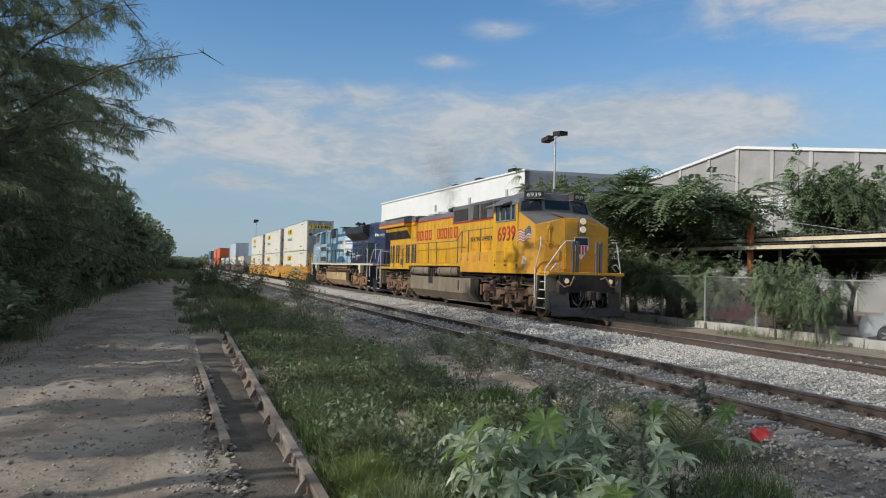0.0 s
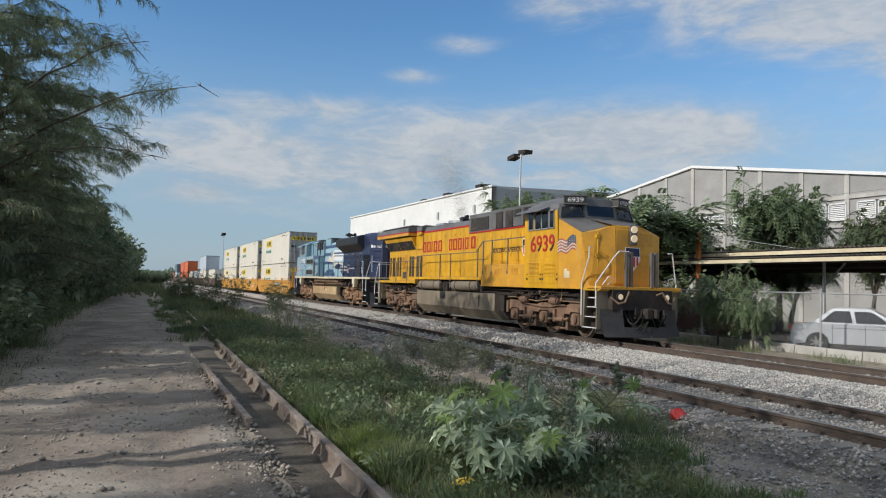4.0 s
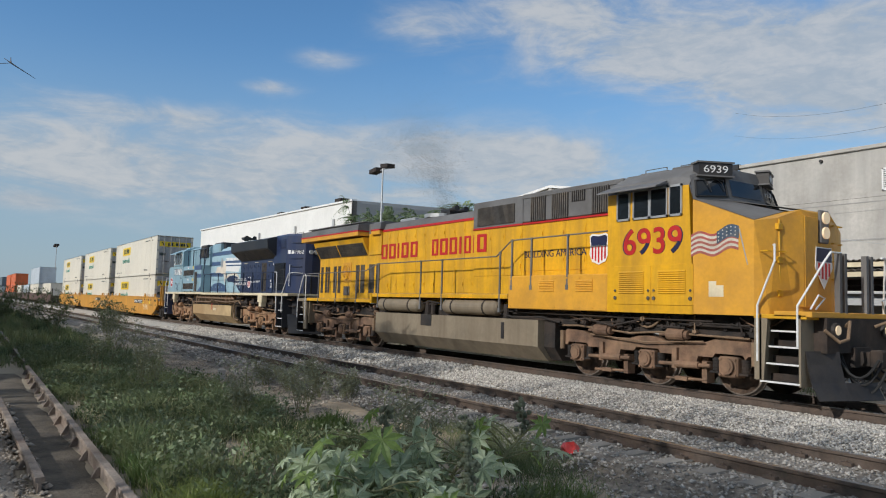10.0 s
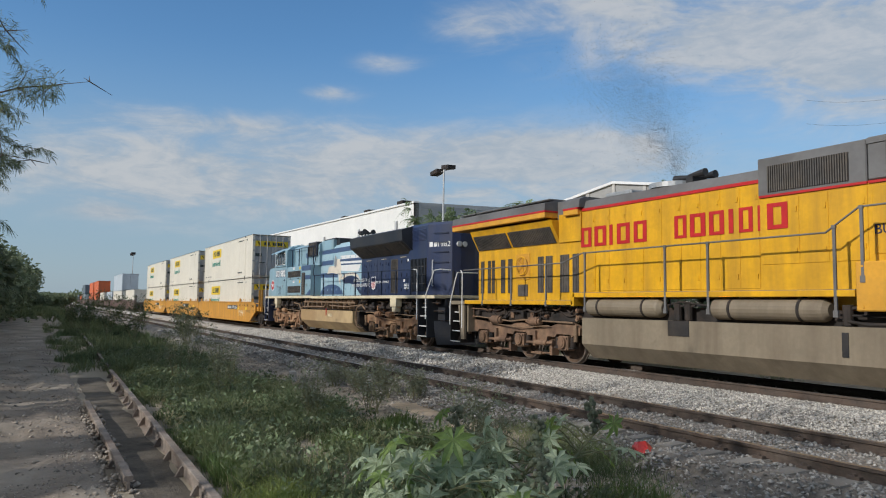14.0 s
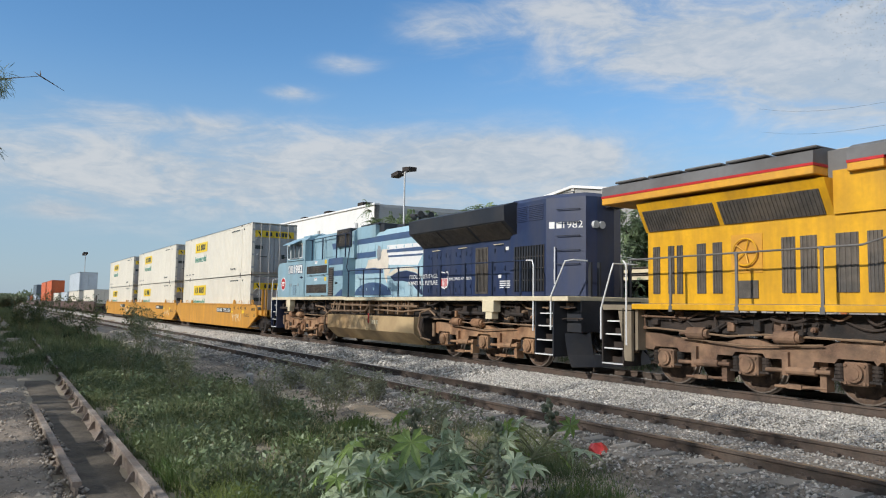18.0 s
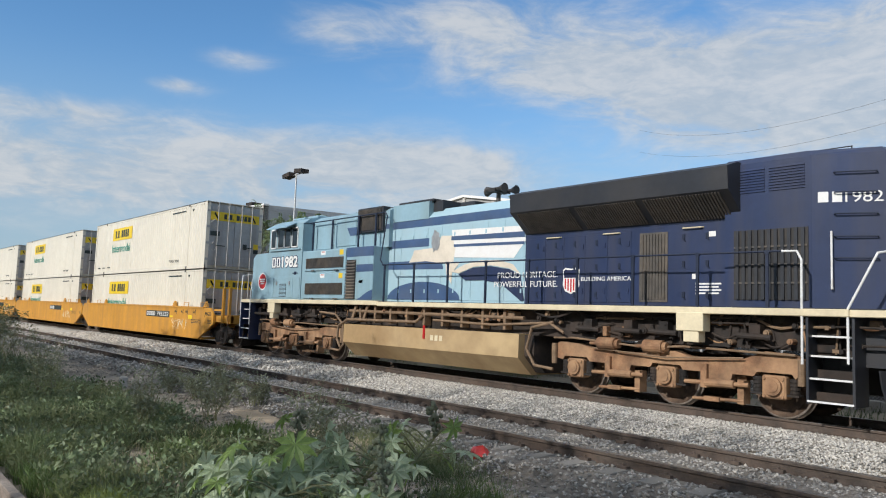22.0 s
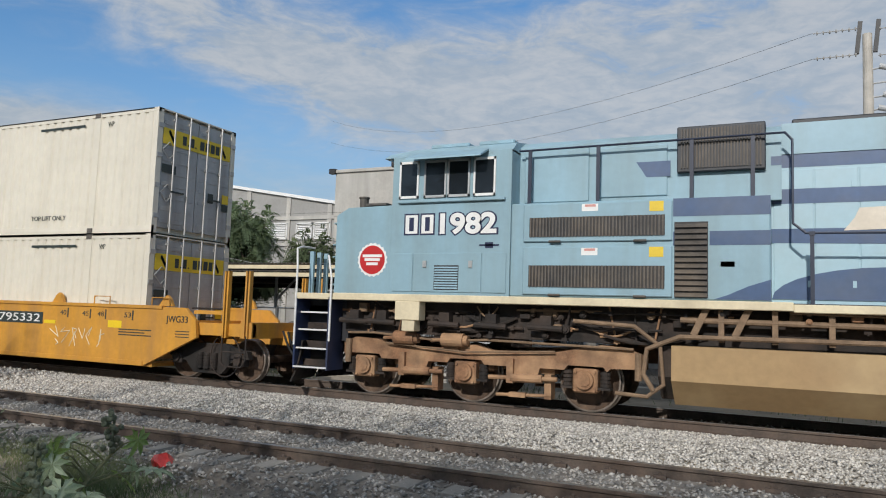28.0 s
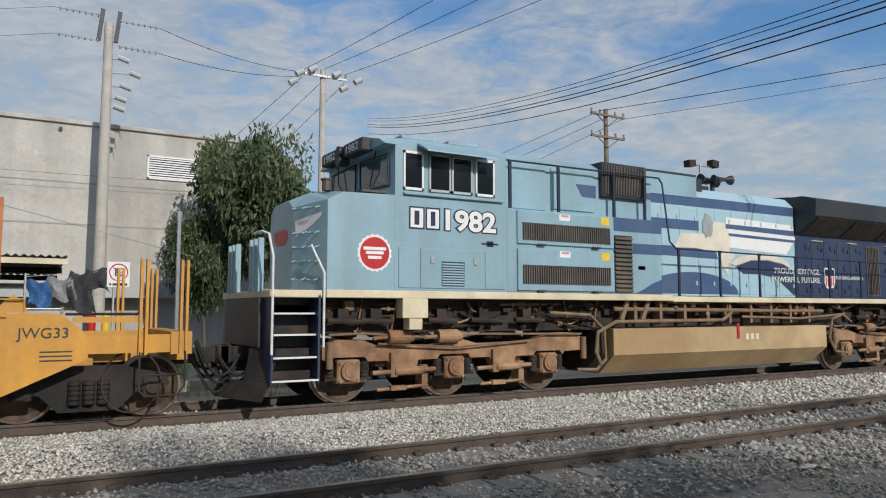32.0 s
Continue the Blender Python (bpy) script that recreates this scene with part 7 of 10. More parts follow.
def well_unit(xf, xr, paint, label, front_end, first, detail=True):
    """One unit of an articulated well car between its truck centres xf and xr."""
    W = thing("well_car", label, "railway car", "well cars of the train", at=((xf + xr) / 2, 0, 0))
    MOVERS.append(W)
    a, b = xf - 1.55, xr + 1.55
    for s in (-1, 1):
        bm = B()
        prism(bm, [(a, 0.24), (a + 1.5, 0.92), (a + 1.45, 1.28), (a + 1.15, 1.54), (b - 1.15, 1.54), (b - 1.45, 1.28), (b - 1.5, 0.92), (b, 0.24)], "y", s * 1.44, s * 1.36)
        side = part("side_sill", bm, paint, W)
        bm = B()
        box(bm, b, a, s * 1.36, s * 1.15, 0.24, 0.30)
        box(bm, b, a, s * 1.46, s * 1.365, 0.24, 0.34)
        part("lower_flange", bm, paint, W)
        bm = B()
        box(bm, b - 0.5, a + 0.5, s * 1.47, s * 1.34, 1.50, 1.57)
        part("top_rail", bm, paint, W)
    bm = B()
    for k in range(5):
        x = b + (a - b) * k / 4
        box(bm, x - 0.2, x + 0.2, -1.36, 1.36, 0.22, 0.30)
    for x in (a + 0.25, b - 0.25):
        box(bm, x - 0.05, x + 0.05, -1.36, 1.36, 0.6, 1.25)
        box(bm, x, x + (1.4 if x > (a + b) / 2 else -1.4), -0.4, 0.4, 0.75, 1.10)
        box(bm, x, x + (1.2 if x > (a + b) / 2 else -1.2), -1.36, 1.36, 1.10, 1.18)
    part("cross_member", bm, paint, W)
    bm = B()
    for s in (-1, 1):
        for x in (a + 0.55, a - 2.9, b + 2.9, b - 0.55):
            prism(bm, [(x - 0.20, 1.56), (x + 0.20, 1.56), (x + 0.12, 1.72), (x + 0.02, 1.80), (x - 0.08, 1.72)], "y", s * 1.42, s * 1.34)
    part("container_guide", bm, paint, W)
    if detail:
        bm = B()
        for x in (a + 0.2, a - 1.6, b + 1.6):
            tube(bm, [(x, -1.47, 1.56), (x, -1.47, 1.74), (x + 0.5, -1.47, 1.74), (x + 0.5, -1.47, 1.56)], 0.016, 6)
        part("grab_iron", bm, paint, W)
        # numbers and stencils
        bm = B()
        plate(bm, [(a - 6.4, 1.04), (a - 3.35, 1.04), (a - 3.35, 1.32), (a - 6.4, 1.32)], -1.44, 0.004)
        num = part("number_panel", bm, M_DARKPRINT, W, "black panel with white marks")
        bars("mark", [(a - 6.3 + 0.3 * k, a - 6.08 + 0.3 * k) for k in (0, 1, 2, 3)], 1.09, 1.27, -1.444, M_WHITE, num)
        if first:
            lettering("car_number", "795332", 0.27, M_WHITE, num, (a - 4.95, -1.448, 1.09), (90, 0, 0), 1.5)
            lettering("stencil", "JWG33", 0.20, M_DARKPRINT, W, (a + 0.62, -1.448, 1.22), (90, 0, 0), 0.62)
            for txt, x in (("53", a - 0.65), ("48", a - 1.5), ("45", a - 2.0), ("40", a - 2.75)):
                lettering("stencil", txt, 0.16, M_DARKPRINT, W, (x, -1.442, 1.28), (90, 0, 0), 0.2)
                bm = B()
                plate(bm, [(x + 0.24, 1.22), (x + 0.28, 1.22), (x + 0.28, 1.44), (x + 0.24, 1.44)], -1.44, 0.004)
                part("stencil", bm, M_DARKPRINT, W)
        bm = B()
        for k in range(3):
            plate(bm, [(a - 0.8, 1.0 - 0.06 * k), (a + 0.2 - 0.2 * (k % 2), 1.0 - 0.06 * k), (a + 0.2 - 0.2 * (k % 2), 1.025 - 0.06 * k), (a - 0.8, 1.025 - 0.06 * k)], -1.44, 0.003)
            plate(bm, [(a + 0.9, 1.02 - 0.06 * k), (a + 1.3, 1.02 - 0.06 * k), (a + 1.3, 1.04 - 0.06 * k), (a + 0.9, 1.04 - 0.06 * k)], -1.44, 0.003)
        part("stencil", bm, M_DARKPRINT, W)
        bm = B()
        plate(bm, [(a - 1.15, 1.04), (a - 0.72, 1.04), (a - 0.72, 1.2), (a - 1.15, 1.2)], -1.44, 0.003)
        plate(bm, [(a - 3.3, 1.06), (a - 2.9, 1.06), (a - 2.9, 1.14), (a - 3.3, 1.14)], -1.44, 0.003)
        part("yellow_notice", bm, M_LABEL_Y, W)
        # scrawled paint
        rnd = random.Random(int(-xf))
        bm = B()
        x = a - 3.0
        for k in range(9):
            p = [(x + rnd.uniform(-0.1, 0.25), 0.55 + rnd.uniform(0, 0.5)) for _ in range(4)]
            for (u, v), (u2, v2) in zip(p, p[1:]):
                rod(bm, (u, -1.442, v), (u2, -1.442, v2), 0.012, 4)
            x += 0.2
        part("scrawl", bm, M_CREAM, W, "pale spray-painted scrawl")
    if front_end:
        # end platform with stakes, hand brake, ladder, coupler
        bm = B()
        box(bm, a + 1.3, xf + 1.35, -1.32, -1.22, 0.98, 1.24)
        box(bm, a + 1.3, xf + 1.35, 1.22, 1.32, 0.98, 1.24)
        box(bm, xf + 1.05, xf + 1.35, -1.36, 1.36, 0.95, 1.28)
        box(bm, xf - 0.2, xf + 1.5, -0.3, 0.3, 0.8, 1.1)
        box(bm, a + 1.3, xf + 0.6, -1.34, -1.28, 1.42, 1.50)
        part("end_platform", bm, paint, W, "orange end platform")
        for x, y in ((xf + 0.66, -1.36), (xf + 1.22, -1.36), (xf + 0.66, 1.36), (xf + 1.22, 1.36)):
            bm = B()
            box(bm, x - 0.06, x - 0.02, y - 0.05, y + 0.05, 0.95, 2.34)
            box(bm, x + 0.02, x + 0.06, y - 0.05, y + 0.05, 0.95, 2.34)
            part("stake", bm, paint, W, "upright orange stake")
        bm = B()
        tube(bm, [(xf + 0.62, -1.40, 1.0), (xf + 0.62, -1.40, 0.45), (xf + 0.70, -1.40, 0.36), (xf + 1.15, -1.40, 0.36), (xf + 1.25, -1.40, 0.5), (xf + 1.25, -1.40, 1.0)], 0.016, 6)
        rod(bm, (xf + 0.62, -1.40, 0.66), (xf + 1.25, -1.40, 0.66), 0.014, 6)
        rod(bm, (a + 1.2, -1.30, 1.54), (xf + 0.6, -1.30, 1.54), 0.02, 8)
        part("step_ladder", bm, M_UNDER, W)
        bm = B()
        tube(bm, [(xf + 0.55 + 0.40 * math.cos(k * math.pi / 12), -1.20, 0.56 + 0.44 * math.sin(k * math.pi / 12)) for k in range(24)], 0.014, 6, True)
        part("wheel_guard", bm, M_UNDER, W)
        coupler(W, xf + 2.0, 1)
        car_truck(W, xf)
    car_truck(W, xr)
    return W


WHITE_BOX = "white corrugated container with yellow name label"
PITCH = 19.2
for i in range(3):
    f = -69.7 - PITCH * i
    well_unit(-67.98 - PITCH * i, -67.98 - PITCH * (i + 1), M_WELL, "orange well car with stencilled sides under stacked containers", i == 0, i == 0)
    container(f, 16.15, 0.31, 2.88, M_BOX, M_BOX_END, WHITE_BOX + ", lower of two", True)
    container(f, 16.15, 3.22, 2.90, M_BOX, M_BOX_END, WHITE_BOX + ", stacked on another", True)
# the rest of the train, farther back
far = [(-138.0, M_BOX, None), (-157.0, M_BOX, M_BOX_GREY), (-176.0, M_BOX_GREY, None), (-195.0, M_BOX, None), (-214.0, M_BOX_ORANGE, M_BOX_ORANGE),
       (-233.0, M_BOX_ORANGE, M_BOX_ORANGE), (-252.0, M_BOX_BLUE, None), (-271.0, M_BOX_GREY, M_BOX_BLUE), (-290.0, M_BOX_ORANGE, None), (-309.0, M_BOX_BLUE, None)]
for i, (f, low, up) in enumerate(far):
    well_unit(f + 1.7, f + 1.7 - 19.0, M_WELL_DK, "dark maroon well car far back in the train", i == 0, False, False)
    container(f - 0.5, 12.19 if up is None else 16.15, 0.31, 2.88, low, low, "far %s container in a well car" % ("white" if low is M_BOX else "grey" if low is M_BOX_GREY else "orange" if low is M_BOX_ORANGE else "dark blue"), False, 0.4, False)
    if up:
        container(f - 0.5, 16.15, 3.22, 2.90, up, up, "far %s container stacked on another" % ("grey" if up is M_BOX_GREY else "orange" if up is M_BOX_ORANGE else "dark blue"), False, 0.4, False)

# ---- buildings beyond the track ----


def concrete_hall():
    W = thing("concrete_hall", "tall plain building of stained grey concrete with louvred vents", "building", at=(-4, 17, GZ))
    bm = B()
    box(bm, -18.45, 11.2, 17.0, 40.0, GZ - 0.1, 8.5)
    wall = part("wall", bm, M_CONCRETE, W, "stained concrete wall")
    bm = B()
    box(bm, -18.6, 11.3, 16.9, 17.25, 8.42, 8.58, 0.02)
    box(bm, -18.6, -18.3, 17.25, 40.0, 8.42, 8.58, 0.02)
    part("parapet", bm, M_CONCRETE, W)
    for x0, z in ((-12.03, 7.57), (-2.63, 7.57), (6.2, 7.55)):
        bm = B()
        for a, b, c, d in ((x0, x0 + 1.85, z - 0.92, z - 0.86), (x0, x0 + 1.85, z - 0.06, z), (x0, x0 + 0.06, z - 0.92, z), (x0 + 1.79, x0 + 1.85, z - 0.92, z)):
            box(bm, a, b, 16.94, 17.02, c, d)
        v = part("vent", bm, M_WHITE, W, "pale louvred wall vent")
        bm = B()
        box(bm, x0 + 0.05, x0 + 1.8, 16.985, 16.995, z - 0.88, z - 0.04)
        part("vent_back", bm, M_BLACK, v)
        for k in range(9):
            bm = B()
            c = z - 0.84 + 0.09 * k
            prism(bm, [(16.985, c + 0.045), (16.945, c), (16.945, c - 0.012), (16.985, c + 0.03)], "x", x0 + 0.06, x0 + 1.79)
            part("slat", bm, M_WHITE, v)
    bm = B()
    box(bm, -18.45, 11.2, 16.985, 17.0, 4.70, 4.76)
    box(bm, -18.45, 11.2, 16.988, 17.0, 6.24, 6.28)
    part("shutter_joint", bm, M_BLOCK, W)
    bm = B()
    box(bm, -18.75, -18.4, 16.8, 17.1, 8.38, 8.62)
    part("drain_spout", bm, M_BLACK, W)
    for x in (-14.5, -9.2, -5.0, 0.6, 3.2):
        bm = B()
        rod(bm, (x, 16.9, 8.2), (x, 17.05, 8.2), 0.07, 8)
        part("drain_hole", bm, M_BLACK, W)
    bm = B()
    box(bm, -18.4, 11.0, 16.2, 16.9, 2.05, 2.5)
    box(bm, -18.4, 4.0, 15.9, 16.95, 2.5, 2.56)
    part("lean_to_roof", bm, M_GREY_CLAD, W, "dark low roof against the wall")


def block_hall():
    W = thing("block_hall", "grey concrete-block hall with pale pilasters and a low gable", "building", at=(-40, 27.5, GZ))
    top = lambda x: 11.78 - (x + 43.34) * 0.163 if x > -43.34 else 11.78 - (-43.34 - x) * 0.12
    bm = B()
    prism(bm, [(-62, GZ), (-19, GZ), (-19, top(-19)), (-43.34, top(-43.34)), (-62, top(-62))], "y", 27.5, 28.0)
    part("wall", bm, M_BLOCK, W)
    for x in (-50.2, -46.6, -43.34, -39.8, -36.3, -32.7, -29.2, -25.8, -22.3):
        bm = B()
        box(bm, x - 0.17, x + 0.17, 27.40, 27.5, GZ, top(x) - 0.2)
        part("pilaster", bm, M_CONCRETE, W)
    bm = B()
    for a, b in ((-62, -43.34), (-43.34, -19)):
        prism(bm, [(a, top(a) - 0.16), (b, top(b) - 0.16), (b, top(b) + 0.05), (a, top(a) + 0.05)], "y", 27.3, 28.1)
    part("verge_trim", bm, M_WHITE, W, "white roof edge")
    bm = B()
    box(bm, -62, -19, 27.38, 27.5, 5.9, 6.1)
    box(bm, -62, -19, 27.38, 27.5, 7.7, 7.95)
    part("tie_beam", bm, M_CONCRETE, W)
    k = 0
    for x0 in (-41.6, -38.1, -34.5, -31.0, -27.5, -24.0):
        for dx in (-1.35, 0.1):
            x = x0 + 0.4 + dx
            bm = B()
            for a, b, c, d in ((x, x + 1.3, 6.35, 6.43), (x, x + 1.3, 7.4, 7.48), (x, x + 0.06, 6.35, 7.48), (x + 1.24, x + 1.3, 6.35, 7.48)):
                box(bm, a, b, 27.34, 27.5, c, d)
            v = part("louvre_window", bm, M_WHITE, W, "white louvred window")
            bm = B()
            box(bm, x + 0.05, x + 1.25, 27.47, 27.49, 6.4, 7.44)
            part("backing", bm, M_BLOCK, v)
            for s in range(8):
                bm = B()
                c = 6.47 + 0.12 * s
                prism(bm, [(27.47, c + 0.07), (27.40, c), (27.40, c - 0.015), (27.47, c + 0.05)], "x", x + 0.06, x + 1.24)
                part("slat", bm, M_WHITE, v)
    # block courses
    bm = B()
    for i in range(54):
        z = 0.2 + 0.2 * i
        x0, x1 = -62, -19
        if z > 7.8:
            x1 = min(x1, -43.34 + (11.6 - z) / 0.163)
            x0 = max(x0, -43.34 - (11.6 - z) / 0.12)
        if x1 > x0:
            box(bm, x0, x1, 27.492, 27.5, z, z + 0.17)
    part("block_course", bm, M_BLOCK, W, kind="stuff")


def white_warehouse():
    W = thing("white_warehouse", "long white metal-clad warehouse with roof vents", "building", at=(-105, 30, GZ))
    bm = B()
    prism(bm, [(-137.0, GZ), (-74.1, GZ), (-74.1, 13.44), (-137.0, 14.2)], "y", 24.5, 25.0)
    part("front_wall", bm, M_WHITE_CLAD, W, "white clad wall")
    bm = B()
    prism(bm, [(24.5, GZ), (44.0, GZ), (44.0, 13.9), (24.5, 13.44)], "x", -74.4, -74.1)
    part("end_wall", bm, M_GREY_CLAD, W, "grey ribbed end wall")
    for k in range(40):
        bm = B()
        z = 4.0 + 0.24 * k
        if z > 13.2:
            break
        box(bm, -74.1, -74.04, 24.5, 44.0, z, z + 0.07)
        part("cladding_rib", bm, M_GREY_CLAD, W)
    bm = B()
    prism(bm, [(-137.0, 14.12), (-74.0, 13.36), (-74.0, 13.56), (-137.0, 14.32)], "y", 24.3, 25.0)
    part("parapet_cap", bm, M_WHITE, W)
    for x in (-81.5, -92.5, -101.5, -118.0):
        bm = B()
        box(bm, x - 0.8, x + 0.8, 26, 27.5, 13.4, 14.6, 0.05)
        part("roof_vent", bm, M_UNDER, W, "dark roof vent")
    for x in (-79.0, -91.0, -105):
        bm = B()
        box(bm, x - 0.25, x + 0.25, 24.3, 24.46, 10.6, 11.6)
        part("wall_light", bm, M_GREY_CLAD, W)


concrete_hall()
block_hall()
white_warehouse()


def far_roof():
    W = thing("vaulted_shed", "pale vaulted shed roof far beyond the tracks", "building", at=(60, 60, GZ))
    bm = B()
    rings = []
    for y in (48.0, 75.0):
        rings.append([(42 + 30 * (1 - math.cos(math.pi * k / 16)), y, 4.0 + 7.0 * math.sin(math.pi * k / 16)) for k in range(17)] + [(102, y, GZ), (42, y, GZ)])
    loft(bm, rings)
    part("vault", bm, M_WHITE_CLAD, W)


far_roof()


# ---- car park: paving, kerb, fence, carport, posts ----
bm = B()
box(bm, -34, 12, 5.9, 16.9, GZ - 0.05, GZ + 0.03)
tagged(part("pavement", bm, M_ASPHALT), "worn dark asphalt of the car park", "pavement", kind="structure")
bm = B()
for i in range(36):
    x = -34 + 1.2 * i
    box(bm, x + 0.01, x + 1.19, 5.4, 5.62, GZ - 0.05, GZ + 0.26 + 0.012 * math.sin(i * 1.7), 0.015)
tagged(part("kerb", bm, M_CONCRETE), "low pale concrete kerb below the fence", "kerb", kind="structure")


def chain_fence():
    F = thing("chain_link_fence", "galvanised chain-link fence on thin posts", "fence", at=(-11, 5.5, GZ))
    z0, z1 = GZ + 0.22, 1.62
    for x in [-33.5 + 2.6 * i for i in range(15)]:
        bm = B()
        rod(bm, (x, 5.5, GZ), (x, 5.5, z1 + 0.05), 0.03, 8)
        part("post", bm, M_GALV, F)
    bm = B()
    rod(bm, (-33.5, 5.5, z1), (2.9, 5.5, z1), 0.022, 8)
    part("top_rail", bm, M_GALV, F)
    vs, fs = [], []
    h = z1 - z0
    w = 0.0045
    x = -33.5 - h
    while x < 2.9:
        for s in (1, -1):
            a, b = (x, x + h) if s > 0 else (x + h, x)
            za, zb = z0, z1
            pts = [(a, za), (b, zb)]
            # clip to the fence's ends
            if min(a, b) < -33.5 or max(a, b) > 2.9:
                continue
            y = 5.5 + 0.002 * s
            i = len(vs)
            vs += [(a - w, y, za), (a + w, y, za), (b + w, y, zb), (b - w, y, zb)]
            fs.append((i, i + 1, i + 2, i + 3))
        x += 0.085
    me = bpy.data.meshes.new("chain_link")
    me.from_pydata([tuple(Vector(v) - Vector((-11, 5.5, GZ))) for v in vs], [], fs)
    me.materials.append(M_GALV)
    ob = new("chain_link", me)
    ob.parent = F
    tagged(ob, kind="stuff")


chain_fence()


def corrugated(bm, x0, x1, y0, y1, z0, z1, p=0.18, a=0.03):
    """A corrugated sheet with ribs along y, falling from z0 at y0 to z1 at y1."""
    n = int((x1 - x0) / (p / 4))
    lo, hi = [], []
    for i in range(n + 1):
        x = x0 + i * p / 4
        d = a * math.sin(i * math.pi / 2)
        lo.append(bm.verts.new((x, y0, z0 + d)))
        hi.append(bm.verts.new((x, y1, z1 + d)))
    for i in range(n):
        bm.faces.new((lo[i], lo[i + 1], hi[i + 1], hi[i]))


def carport():
    P = thing("carport", "long open carport with a rusty corrugated roof on steel posts", "carport", at=(-14, 10.5, GZ))
    for x0, x1, y0, z0, lab in ((-33, -0.9, 8.4, 3.26, "upper corrugated sheet"), (-33, 3.1, 7.6, 2.93, "lower corrugated sheet")):
        bm = B()
        corrugated(bm, x0, x1, y0, y0 + 5.2, z0, z0 - 0.25)
        bm.normal_update()
        bmesh.ops.solidify(bm, geom=bm.faces[:], thickness=0.01)
        part("roof_sheet", bm, M_LOUVRE, P, lab)
        bm = B()
        box(bm, x0, x1, y0 + 0.05, y0 + 0.15, z0 - 0.20, z0 - 0.06)
        part("purlin", bm, M_CREAM, P, "pale steel purlin")
        bm = B()
        box(bm, x0, x1, y0 + 2.5, y0 + 2.6, z0 - 0.32, z0 - 0.16)
        box(bm, x0, x1, y0 + 4.9, y0 + 5.0, z0 - 0.44, z0 - 0.28)
        part("purlin", bm, M_UNDER, P)
    for x in (-31, -26, -21, -16, -11, -6, -1.2):
        bm = B()
        rod(bm, (x, 9.6, GZ), (x, 9.6, 2.9), 0.06, 8)
        rod(bm, (x, 9.6, 1.9), (x + 0.9, 9.6, 2.75), 0.04, 6)
        part("post", bm, M_GALV, P)


carport()
M_ORANGEPOST = mat("orange_post_paint", (0.55, 0.17, 0.04), 0.6, 0, 0.15, 3, 0.1, 20, (0.30, 0.10, 0.04), 0.5, 2)
for x, y, h, leanx in ((-20.9, 8.0, 4.2, 0.0), (-9.4, 7.3, 4.1, 0.1), (1.6, 6.0, 4.08, 0.05)):
    T = thing("steel_post", "orange painted steel channel post by the carport", "post", "orange posts", at=(x, y, GZ))
    bm = B()
    box(bm, x - 0.09, x + 0.09, y - 0.07, y - 0.05, GZ, h)
    box(bm, x - 0.09, x - 0.07, y - 0.05, y + 0.07, GZ, h)
    box(bm, x + 0.07, x + 0.09, y - 0.05, y + 0.07, GZ, h)
    part("channel", bm, M_ORANGEPOST, T)
    bm = B()
    rod(bm, (x, y, h - 0.15), (x + 4.5, y + 2, h - 1.0), 0.008, 5)
    part("guy_wire", bm, M_GALV, T)

# no-parking sign on its post
S = thing("parking_sign", "white no-parking sign with a struck-through letter on a thin post", "sign", at=(4.02, 5.5, GZ))
bm = B()
rod(bm, (4.02, 5.53, GZ), (4.02, 5.53, 2.7), 0.03, 8)
part("post", bm, M_GALV, S)
bm = B()
box(bm, 3.78, 4.26, 5.47, 5.49, 2.12, 2.70, 0.004)
sg = part("sign_plate", bm, M_WHITE, S)
bm = B()
for k in range(28):
    a, b = 2 * math.pi * k / 28, 2 * math.pi * (k + 1) / 28
    rod(bm, (4.02 + 0.19 * math.cos(a), 5.468, 2.46 + 0.19 * math.sin(a)), (4.02 + 0.19 * math.cos(b), 5.468, 2.46 + 0.19 * math.sin(b)), 0.013, 5)
rod(bm, (3.89, 5.468, 2.59), (4.15, 5.468, 2.33), 0.012, 5)
part("red_ring", bm, M_RED, sg)
lettering("letter", "E", 0.27, M_DARKPRINT, sg, (3.94, 5.468, 2.37), (90, 0, 0), 0.15)
bars("sign_bar", [(3.83, 3.87), (3.90, 4.21)], 2.16, 2.21, 5.47, M_DARKPRINT, sg)

# lean pole, stall with cloths
T = thing("thin_pole", "thin galvanised pole beside the fence", "pole", at=(5.6, 7, GZ))
bm = B()
rod(bm, (5.6, 7, GZ), (5.6, 7, 4.1), 0.05, 8)
rod(bm, (5.6, 7, 3.9), (5.6, 7, 4.15), 0.065, 8)
part("shaft", bm, M_GALV, T)
T = thing("cloth_bundle", "blue and grey cloths hanging on a line by the wall", "cloth", at=(3.1, 8, GZ))
M_CLOTHB = mat("blue_cloth", (0.05, 0.16, 0.36), 0.9, 0, 0.2, 3)
M_CLOTHG = mat("grey_cloth", (0.30, 0.30, 0.31), 0.9, 0, 0.2, 3)
M_CLOTHD = mat("dark_cloth", (0.05, 0.05, 0.055), 0.9, 0, 0.2, 3)
